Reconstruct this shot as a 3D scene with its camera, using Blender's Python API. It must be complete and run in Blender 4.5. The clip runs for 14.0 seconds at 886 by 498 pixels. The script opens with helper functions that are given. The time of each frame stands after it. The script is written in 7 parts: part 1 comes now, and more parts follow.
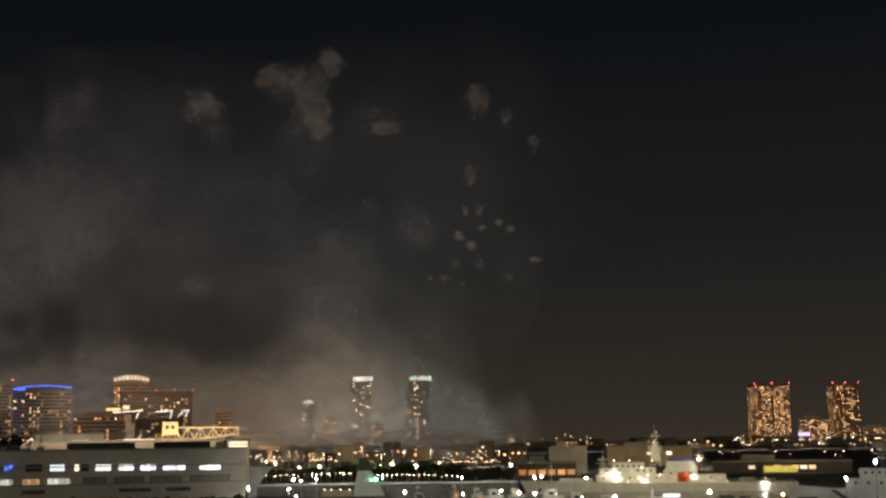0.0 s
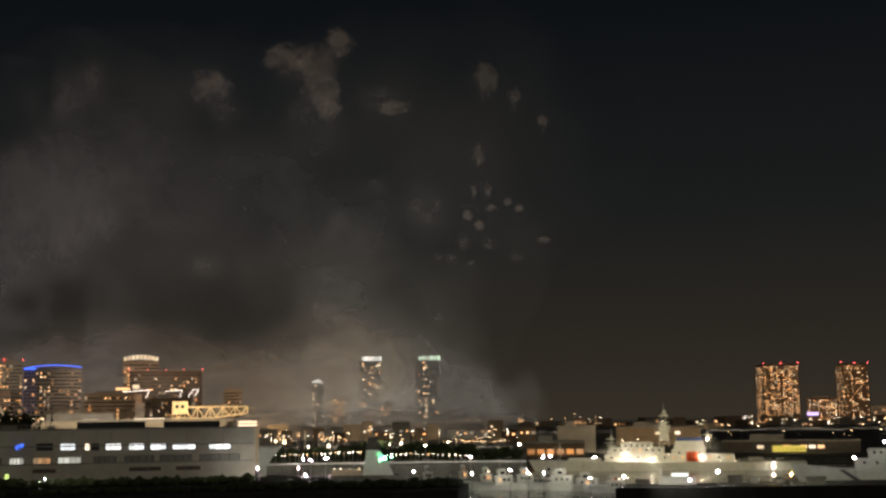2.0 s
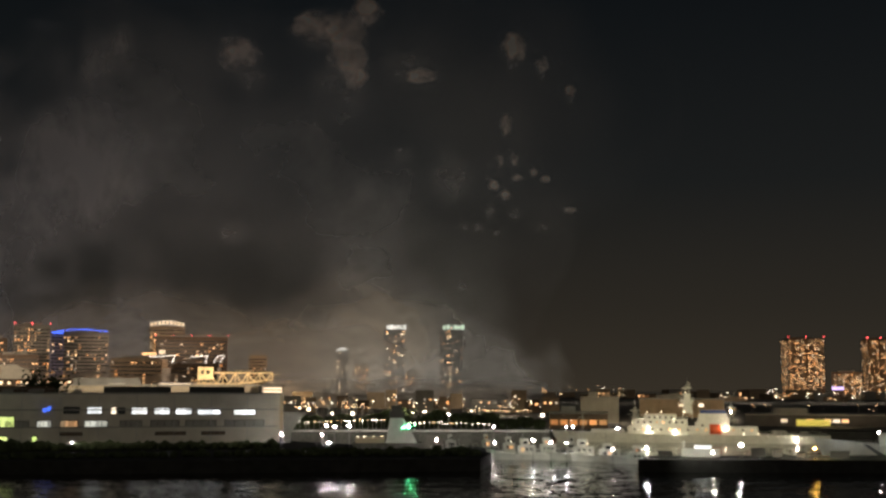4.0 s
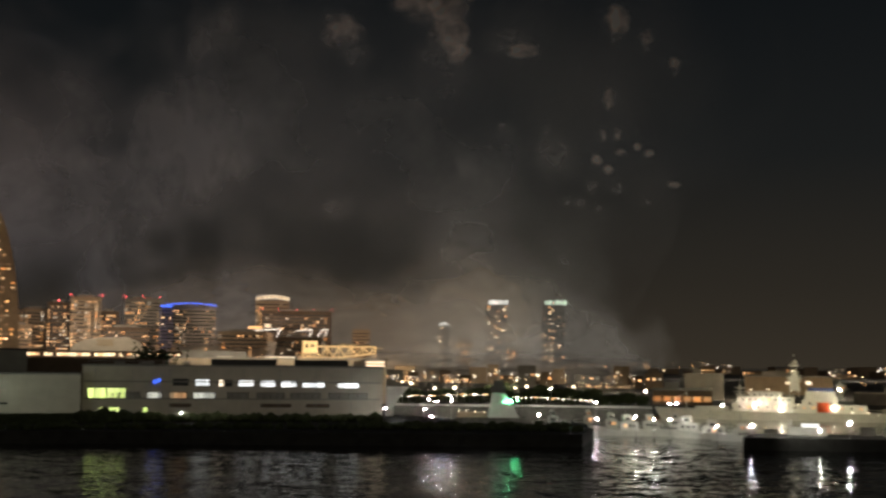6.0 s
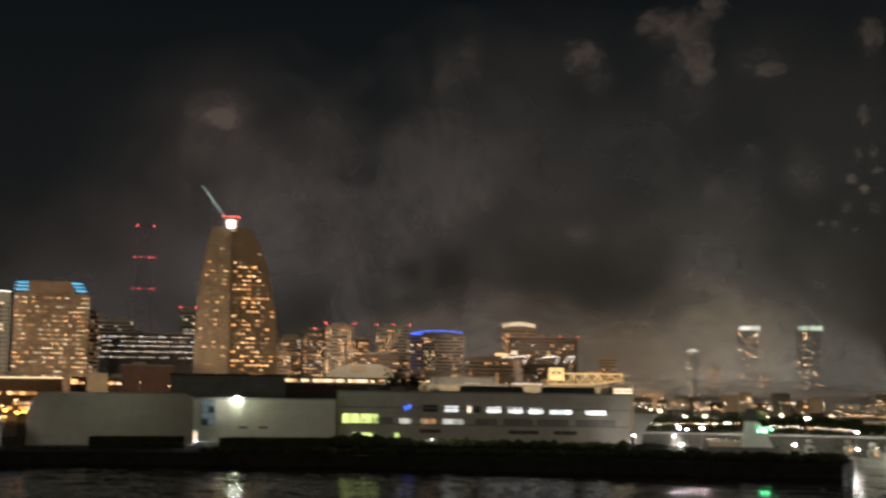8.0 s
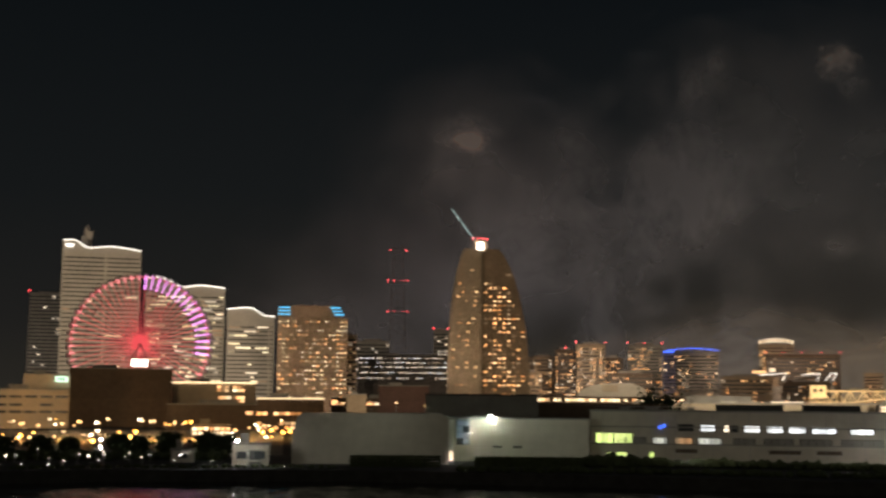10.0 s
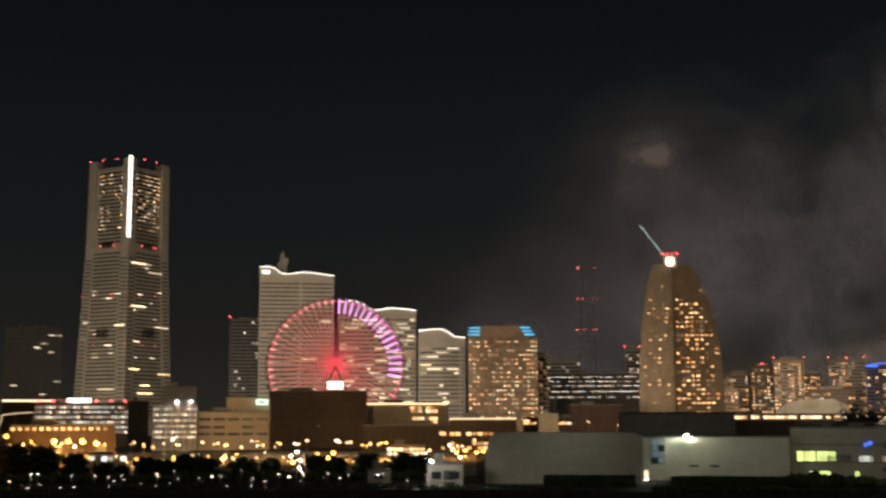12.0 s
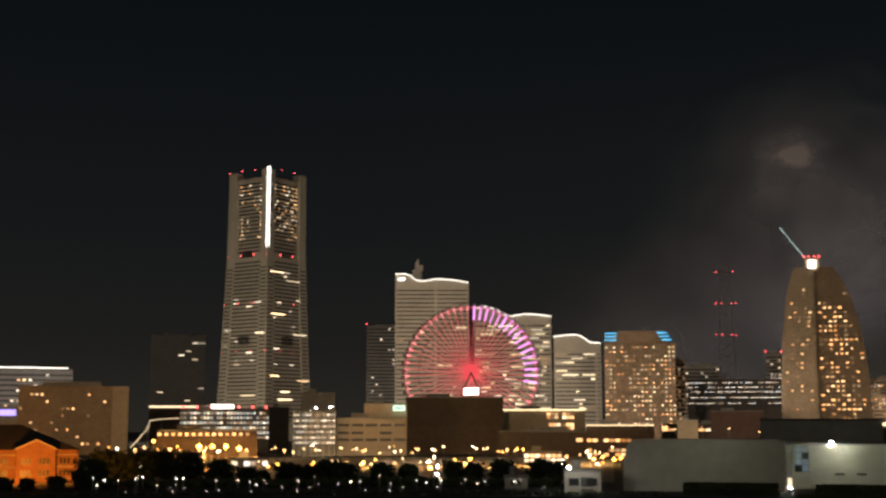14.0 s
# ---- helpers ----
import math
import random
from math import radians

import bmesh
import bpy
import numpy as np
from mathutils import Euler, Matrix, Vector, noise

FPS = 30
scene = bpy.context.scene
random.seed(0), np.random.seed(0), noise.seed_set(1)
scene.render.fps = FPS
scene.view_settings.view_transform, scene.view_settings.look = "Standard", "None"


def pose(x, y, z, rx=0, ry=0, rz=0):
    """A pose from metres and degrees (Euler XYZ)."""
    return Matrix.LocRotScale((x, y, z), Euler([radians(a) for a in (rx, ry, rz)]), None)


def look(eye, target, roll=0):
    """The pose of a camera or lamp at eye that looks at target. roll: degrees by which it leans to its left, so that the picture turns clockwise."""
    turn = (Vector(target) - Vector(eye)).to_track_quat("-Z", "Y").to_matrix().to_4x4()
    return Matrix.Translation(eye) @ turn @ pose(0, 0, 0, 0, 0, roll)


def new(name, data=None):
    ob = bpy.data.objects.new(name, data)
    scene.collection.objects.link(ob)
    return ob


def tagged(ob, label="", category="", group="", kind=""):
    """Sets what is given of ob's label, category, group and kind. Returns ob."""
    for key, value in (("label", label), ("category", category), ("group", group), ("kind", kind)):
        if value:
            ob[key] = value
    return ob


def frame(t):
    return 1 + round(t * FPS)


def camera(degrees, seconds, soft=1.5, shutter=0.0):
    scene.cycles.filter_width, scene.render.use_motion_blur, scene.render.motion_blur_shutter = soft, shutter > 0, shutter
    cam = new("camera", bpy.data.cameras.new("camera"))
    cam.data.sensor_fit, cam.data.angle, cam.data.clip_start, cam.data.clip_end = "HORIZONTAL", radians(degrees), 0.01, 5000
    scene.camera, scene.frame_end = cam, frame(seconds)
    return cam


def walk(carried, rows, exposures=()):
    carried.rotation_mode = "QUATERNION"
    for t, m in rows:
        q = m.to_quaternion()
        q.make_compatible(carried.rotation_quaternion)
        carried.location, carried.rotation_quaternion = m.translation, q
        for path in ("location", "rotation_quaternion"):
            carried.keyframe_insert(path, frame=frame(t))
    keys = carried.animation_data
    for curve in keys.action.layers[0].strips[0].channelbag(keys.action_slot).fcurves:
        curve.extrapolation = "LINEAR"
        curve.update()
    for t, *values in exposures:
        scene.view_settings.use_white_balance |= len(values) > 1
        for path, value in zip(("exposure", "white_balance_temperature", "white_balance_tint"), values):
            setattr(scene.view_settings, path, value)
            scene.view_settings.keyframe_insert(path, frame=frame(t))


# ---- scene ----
# Night view over a harbour from a terrace 17 m above the water. Bearings in degrees, positive to the left of the y axis.
EYE = (0.0, 0.0, 17.0)
LAND = 2.5  # height of the quays
FAR_LAND = 0.6  # height of the far shore

# seconds, bearing, tilt, lean
PATH = [
    (0.0, -13.898, 8.512, -0.787), (0.5, -13.819, 8.374, -0.770), (1.0, -13.681, 8.129, -0.768),
    (1.5, -13.567, 7.886, -0.730), (2.0, -13.484, 7.605, -0.741), (2.5, -13.419, 7.356, -0.631),
    (5.0, -10.842, 5.441, 0.470), (5.5, -9.696, 5.168, 0.530), (6.0, -7.667, 5.074, 0.549),
    (6.5, -5.408, 5.187, 0.590), (7.0, -2.422, 5.477, 0.658), (7.5, 0.000, 5.767, 0.698),
    (8.0, 3.484, 6.164, 0.746), (8.5, 6.039, 6.430, 0.788), (9.0, 9.665, 6.699, 0.768),
    (9.2, 10.865, 6.764, 0.718), (11.3, 20.600, 7.375, 0.077), (11.5, 21.556, 7.500, 0.051),
    (12.0, 23.378, 7.770, -0.111), (12.5, 25.328, 8.005, -0.206), (13.0, 26.855, 8.106, -0.171),
    (13.5, 28.383, 8.098, -0.052), (14.0, 29.521, 8.050, 0.010),
]
cam = camera(38.70, 14.0, soft=2.6, shutter=0.8)
walk(cam, [(t, pose(*EYE, 90 + tilt, 0, yaw) @ pose(0, 0, 0, 0, 0, lean)) for t, yaw, tilt, lean in PATH])


# ---- plan helpers ----
def at(az, d, z=0.0):
    """The place at a bearing and a distance from the terrace."""
    a = radians(az)
    return Vector((-math.sin(a) * d, math.cos(a) * d, z))


def up(el, d):
    """The height seen at an elevation over a distance."""
    return EYE[2] + d * math.tan(radians(el))


# ---- night sky ----
world = bpy.data.worlds.new("night_sky")
scene.world = world
world.use_nodes = True
wn, wl = world.node_tree.nodes, world.node_tree.links
bg = wn["Background"]
coord = wn.new("ShaderNodeTexCoord")
sep = wn.new("ShaderNodeSeparateXYZ")
wl.new(coord.outputs["Generated"], sep.inputs[0])
# the glow of the port is stronger towards the east (right) than over the bay (left)
SKIES = (
    ((0.0, (0.0215, 0.0190, 0.0150)), (0.06, (0.0130, 0.0125, 0.0116)), (0.16, (0.0075, 0.0086, 0.0091)), (0.33, (0.0036, 0.0050, 0.0060))),
    ((0.0, (0.0350, 0.0280, 0.0195)), (0.06, (0.0235, 0.0200, 0.0152)), (0.16, (0.0108, 0.0116, 0.0115)), (0.33, (0.0036, 0.0050, 0.0064))),
)
ramps = []
for stops in SKIES:
    ramp = wn.new("ShaderNodeValToRGB")
    while len(ramp.color_ramp.elements) < len(stops):
        ramp.color_ramp.elements.new(0.5)
    for e, (pos, col) in zip(ramp.color_ramp.elements, stops):
        e.position, e.color = pos, (*col, 1)
    wl.new(sep.outputs["Z"], ramp.inputs[0])
    ramps.append(ramp)
east = wn.new("ShaderNodeMapRange")
east.inputs["From Min"].default_value, east.inputs["From Max"].default_value = -0.55, 0.3
wl.new(sep.outputs["X"], east.inputs["Value"])
blend = wn.new("ShaderNodeMix")
blend.data_type = "RGBA"
wl.new(east.outputs[0], blend.inputs["Factor"])
wl.new(ramps[0].outputs[0], blend.inputs["A"])
wl.new(ramps[1].outputs[0], blend.inputs["B"])
# added fill from the unseen southern sky, as from a town behind the terrace
south = wn.new("ShaderNodeMapRange")
south.interpolation_type = "SMOOTHSTEP"
south.inputs["From Min"].default_value, south.inputs["From Max"].default_value = 0.1, -1.0
wl.new(sep.outputs["Y"], south.inputs["Value"])
south_fill = wn.new("ShaderNodeMix")
south_fill.data_type, south_fill.blend_type = "RGBA", "ADD"
south_fill.inputs["B"].default_value = (0.072, 0.061, 0.044, 1)
wl.new(south.outputs[0], south_fill.inputs["Factor"])
wl.new(blend.outputs["Result"], south_fill.inputs["A"])
wl.new(south_fill.outputs["Result"], bg.inputs["Color"])
bg.inputs["Strength"].default_value = 1.0


# ---- large lights: added spots on walls and quays, added discs under the smoke ----
def spot(name, place, target, watts, colour, angle=60.0, radius=1.0):
    data = bpy.data.lights.new(name, "SPOT")
    data.energy, data.color, data.spot_size, data.spot_blend, data.shadow_soft_size = watts, colour, radians(angle), 0.7, radius
    ob = new(name, data)
    ob.matrix_world = look(place, target)
    return ob


def smoke_uplight(name, place, size, watts, colour, lean=12.0):
    """Added disc for the light of many streets, tilted out of the terrace's sight."""
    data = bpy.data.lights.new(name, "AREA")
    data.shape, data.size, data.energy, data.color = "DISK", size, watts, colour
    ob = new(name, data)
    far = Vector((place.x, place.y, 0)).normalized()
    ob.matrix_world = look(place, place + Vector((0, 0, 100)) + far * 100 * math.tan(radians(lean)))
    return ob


WARM, WHITE, SODIUM = (1.0, 0.78, 0.52), (1.0, 0.95, 0.84), (1.0, 0.55, 0.2)

# every spot here is added to brighten its target; no fitting is built
SPOTS = [
    # name, lamp (bearing, distance, height), aim (bearing, distance, height), watts, colour, cone
    ("flood_landmark", (43.6, 1150, 6), (37.6, 1371, 110), 1050000, (1.0, 0.80, 0.56), 95),
    ("flood_queens", (27.0, 1080, 30), (26.5, 1320, 90), 640000, (1.0, 0.79, 0.56), 110),
    ("flood_bay_hotel", (20.6, 1010, 8), (20.6, 1157, 60), 300000, (1.0, 0.70, 0.49), 110),
    ("flood_sail", (15.2, 935, 34), (13.4, 1000, 80), 49000, (1.0, 0.66, 0.43), 100),
    ("fill_flats", (8.0, 1048, 46), (7.2, 1300, 56), 480000, (1.0, 0.71, 0.48), 110),
    ("fill_cluster", (0.0, 1235, 80), (-0.8, 1560, 62), 1000000, (1.0, 0.69, 0.46), 56),
    ("fill_shore", (-29.0, 1950, 6), (-29.6, 2200, 60), 600000, (1.0, 0.55, 0.26), 110),
    ("fill_far_hotel", (46.5, 960, 30), (47.2, 1100, 40), 260000, (1.0, 0.82, 0.68), 110),
    ("fill_media", (33.6, 1520, 30), (32.4, 1700, 100), 240000, (1.0, 0.80, 0.60), 90),
    # added to pale the dim tower as haze would
    ("fill_dim_tower", (41.6, 1440, 20), (41.3, 1620, 90), 20000, (1.0, 0.86, 0.7), 90),
    ("fill_customs", (3.2, 398, 24), (3.2, 424, 12), 22000, (1.0, 0.82, 0.58), 150),
    ("fill_customs", (-2.4, 398, 24), (-2.4, 424, 12), 22000, (1.0, 0.82, 0.58), 150),
    ("flood_crane", (-2.6, 800, 4), (-3.0, 850, 24), 230000, (1.0, 0.74, 0.42), 120),
    ("flood_brick", (47.6, 322, 4), (47.6, 350, 9), 42000, (1.0, 0.34, 0.035), 118),
    ("fill_malls", (30, 520, 18), (29, 700, 18), 135000, (1.0, 0.66, 0.34), 140),
    ("flood_harbour_hotel", (44.5, 600, 12), (45.5, 700, 20), 55000, (1.0, 0.58, 0.26), 120),
    ("fill_yard", (17.8, 284, 14), (18.0, 330, 8), 800, (0.96, 0.98, 0.78), 140),
    ("fill_yard", (10.5, 296, 13), (10.5, 340, 8), 1750, (0.93, 1.0, 0.78), 140),
    ("fill_yard", (3.0, 292, 14), (3.0, 340, 8), 1150, (1.0, 0.89, 0.70), 150),
    ("fill_yard", (-3.0, 292, 14), (-3.0, 340, 8), 480, (1.0, 0.89, 0.70), 140),
    ("fill_ships", (-22.5, 340, 16), (-23.5, 400, 4), 42000, (1.0, 0.86, 0.52), 140),
    ("fill_jetty", (-23.0, 258, 9), (-24.2, 275, 3), 3800, (1.0, 0.96, 0.80), 140),
    ("fill_jetty", (-27.6, 268, 9), (-29.5, 290, 2), 4600, (1.0, 0.92, 0.66), 140),
    ("fill_terminal", (-29.0, 462, 14), (-29.0, 490, 5), 7000, (1.0, 0.72, 0.42), 150),
    ("fill_gatehouse", (23.9, 281, 10), (23.4, 290, 3), 1500, (1.0, 0.97, 0.86), 120),
    ("fill_dome", (7.1, 955, 46), (7.1, 1002, 28), 45000, (1.0, 0.80, 0.56), 150),
    ("fill_signal", (-9.4, 276, 8), (-10.3, 300, 8), 2600, (1.0, 0.97, 0.80), 100),
    ("fill_boats", (-17.5, 286, 12), (-17.5, 308, 1), 4300, (1.0, 0.95, 0.74), 150),
    ("fill_store", (-19.6, 478, 14), (-19.4, 520, 9), 15000, (1.0, 0.74, 0.42), 130),
    ("fill_store", (-22.8, 560, 16), (-22.9, 620, 8), 26000, (1.0, 0.76, 0.46), 140),
    ("fill_wall", (-6.6, 344, 13), (-6.6, 352, 4), 2200, (1.0, 0.94, 0.78), 160),
    ("fill_wall", (-9.4, 344, 13), (-9.4, 352, 4), 2200, (1.0, 0.94, 0.78), 160),
    ("fill_wall", (-12.4, 344, 13), (-12.4, 352, 4), 2200, (1.0, 0.94, 0.78), 160),
    ("fill_wall", (-15.4, 344, 13), (-15.4, 352, 4), 2200, (1.0, 0.94, 0.78), 160),
    ("flood_shops", (39.9, 560, 5), (39.9, 600, 7), 85000, (1.0, 0.46, 0.12), 150),
    ("flood_shops", (35.3, 600, 8), (35.3, 650, 14), 15000, (1.0, 0.80, 0.52), 140),
    ("fill_glass_office", (17.8, 760, 24), (17.8, 960, 50), 150000, (1.0, 0.78, 0.52), 120),
]
for name, lamp, aim, watts, colour, cone in SPOTS:
    spot(name, at(*lamp), at(*aim), watts, colour, cone)
# added discs under the smoke, in place of the lit quarters' lamps
smoke_uplight("uplight_shore", at(-3, 1980, 6), 640, 180000, (1.0, 0.95, 0.92), 0.6)
smoke_uplight("uplight_east_shore", at(-13.5, 1960, 6), 500, 240000, (1.0, 0.95, 0.82), 0.6)
smoke_uplight("uplight_city", at(12, 2020, 6), 560, 152000, (1.0, 0.93, 0.99), 0.6)
smoke_uplight("uplight_bay", at(21, 2150, 6), 420, 80000, (1.0, 0.88, 0.84), 0.6)
# added spots for the street lamps' light on the promenade, seen between the trees
for az, d, watts in ((43.5, 440, 16000), (41.0, 450, 20000), (39.4, 540, 40000), (37.4, 430, 16000), (35.0, 470, 16000), (33.0, 450, 22000), (30.8, 480, 16000), (28.8, 450, 30000), (26.8, 470, 16000), (25.0, 480, 30000), (22.6, 500, 28000)):
    spot("promenade_spot", at(az, d, 15), at(az, d + 4, 0), watts * 2.0, (1.0, 0.50, 0.16), 150, 0.4)
# added spots that pale the east quay as haze would; no posts carry them
for az, d, watts in ((-6.5, 440, 9000), (-8.5, 470, 12000), (-10.5, 450, 9000), (-12.5, 480, 12000), (-15.0, 470, 12000), (-8.0, 640, 26000), (-12.0, 640, 26000), (-15.5, 620, 26000), (-20.5, 520, 14000), (-25.5, 560, 18000)):
    spot("fill_quay", at(az, d, 16), at(az, d + 4, 0), watts * 1.5, (1.0, 0.82, 0.56), 155, 0.4)
# added spots over the port behind the east quay, without masts
for az, d in ((-6.5, 800), (-10, 805), (-13.5, 800), (-17, 810), (-19, 1150), (-22.5, 1170), (-26, 1180), (-29.5, 1200), (-33, 1200)):
    spot("fill_port", at(az, d, 34), at(az, d + 6, 0), 16000 if d < 1000 else 110000, (1.0, 0.84, 0.62), 165, 0.3)
# added spots that brighten the dark edge of the far shore
for az in (-24, -31):
    spot("fill_shoreline", at(az, 2020, 14), at(az, 2180, 2), 60000, (1.0, 0.78, 0.5), 150, 0.6)
scene.cycles.transparent_max_bounces = 24


# ---- materials ----
def base_nodes(name):
    m = bpy.data.materials.new(name)
    m.use_nodes = True
    return m, m.node_tree.nodes, m.node_tree.links, m.node_tree.nodes["Principled BSDF"]


def surface(name, colour, rough=0.7, scale=0.3, var=0.35, bump=0.3, metal=0.0, fine=6.0):
    """A painted or mineral surface with broad stains, fine grain and slight relief."""
    m, n, l, p = base_nodes(name)
    tc = n.new("ShaderNodeTexCoord")
    broad, grain = n.new("ShaderNodeTexNoise"), n.new("ShaderNodeTexNoise")
    broad.inputs["Scale"].default_value, broad.inputs["Detail"].default_value = scale, 5
    grain.inputs["Scale"].default_value, grain.inputs["Detail"].default_value = scale * fine, 3
    mix = n.new("ShaderNodeMath")
    mix.operation = "ADD"
    l.new(tc.outputs["Object"], broad.inputs["Vector"])
    l.new(tc.outputs["Object"], grain.inputs["Vector"])
    l.new(broad.outputs[0], mix.inputs[0])
    l.new(grain.outputs[0], mix.inputs[1])
    info = n.new("ShaderNodeObjectInfo")
    add = n.new("ShaderNodeMath")
    add.operation = "MULTIPLY_ADD"
    add.inputs[1].default_value = 0.25
    l.new(info.outputs["Random"], add.inputs[0])
    l.new(mix.outputs[0], add.inputs[2])
    r = n.new("ShaderNodeMapRange")
    r.inputs["From Min"].default_value, r.inputs["From Max"].default_value = 0.75, 1.45
    l.new(add.outputs[0], r.inputs["Value"])
    c = n.new("ShaderNodeMix")
    c.data_type = "RGBA"
    c.inputs["A"].default_value = (*[v * (1 - var) for v in colour], 1)
    c.inputs["B"].default_value = (*[min(1, v * (1 + var)) for v in colour], 1)
    l.new(r.outputs[0], c.inputs["Factor"])
    l.new(c.outputs["Result"], p.inputs["Base Color"])
    b = n.new("ShaderNodeBump")
    b.inputs["Strength"].default_value, b.inputs["Distance"].default_value = bump, 0.05
    l.new(grain.outputs[0], b.inputs["Height"])
    l.new(b.outputs[0], p.inputs["Normal"])
    p.inputs["Roughness"].default_value, p.inputs["Metallic"].default_value = rough, metal
    return m


def glow(name, low, high, strength, spread=0.6):
    """A lamp or lit room; neighbouring pieces differ in colour and brightness."""
    m, n, l, p = base_nodes(name)
    info = n.new("ShaderNodeObjectInfo")
    c = n.new("ShaderNodeMix")
    c.data_type = "RGBA"
    c.inputs["A"].default_value, c.inputs["B"].default_value = (*low, 1), (*high, 1)
    l.new(info.outputs["Random"], c.inputs["Factor"])
    l.new(c.outputs["Result"], p.inputs["Emission Color"])
    w = n.new("ShaderNodeTexWhiteNoise")
    w.noise_dimensions = "1D"
    l.new(info.outputs["Random"], w.inputs["W"])
    r = n.new("ShaderNodeMapRange")
    r.inputs["To Min"].default_value, r.inputs["To Max"].default_value = strength * (1 - spread), strength * (1 + spread)
    l.new(w.outputs["Value"], r.inputs["Value"])
    l.new(r.outputs[0], p.inputs["Emission Strength"])
    p.inputs["Base Color"].default_value = (0.3, 0.28, 0.25, 1)
    p.inputs["Roughness"].default_value = 0.3
    return m


def glass(name, colour=(0.02, 0.024, 0.028), rough=0.12):
    """Dark window glass with a slight unevenness from pane to pane."""
    m, n, l, p = base_nodes(name)
    p.inputs["Base Color"].default_value = (*colour, 1)
    t = n.new("ShaderNodeTexNoise")
    t.inputs["Scale"].default_value = 0.2
    r = n.new("ShaderNodeMapRange")
    r.inputs["To Min"].default_value, r.inputs["To Max"].default_value = rough * 0.6, rough * 1.8
    l.new(t.outputs[0], r.inputs["Value"])
    l.new(r.outputs[0], p.inputs["Roughness"])
    p.inputs["IOR"].default_value = 1.5
    return m


def water_material():
    """Harbour water: ripples of three sizes tilt the surface and draw out the reflections."""
    m, n, l, p = base_nodes("harbour_water")
    p.inputs["Base Color"].default_value = (0.006, 0.009, 0.010, 1)
    p.inputs["Roughness"].default_value, p.inputs["IOR"].default_value = 0.05, 1.33
    tc = n.new("ShaderNodeTexCoord")
    last = None
    for sx, sy, steep in ((0.07, 0.16, 0.10), (0.28, 0.62, 0.27), (0.9, 2.0, 0.32)):
        mp = n.new("ShaderNodeMapping")
        mp.inputs["Scale"].default_value = (sx, sy, 1)
        mp.inputs["Rotation"].default_value = (0, 0, 0.15)
        t = n.new("ShaderNodeTexNoise")
        t.inputs["Scale"].default_value, t.inputs["Detail"].default_value = 1.0, 2
        mid, amp = n.new("ShaderNodeVectorMath"), n.new("ShaderNodeVectorMath")
        mid.operation, amp.operation = "SUBTRACT", "MULTIPLY_ADD"
        mid.inputs[1].default_value = (0.5, 0.5, 0.5)
        amp.inputs[1].default_value = (steep * 1.3, steep, 0)
        l.new(tc.outputs["Object"], mp.inputs["Vector"])
        l.new(mp.outputs[0], t.inputs["Vector"])
        l.new(t.outputs["Color"], mid.inputs[0])
        l.new(mid.outputs[0], amp.inputs[0])
        if last:
            l.new(last.outputs[0], amp.inputs[2])
        else:
            amp.inputs[2].default_value = (0, 0, 1)
        last = amp
    unit = n.new("ShaderNodeVectorMath")
    unit.operation = "NORMALIZE"
    l.new(last.outputs[0], unit.inputs[0])
    l.new(unit.outputs[0], p.inputs["Normal"])
    return m


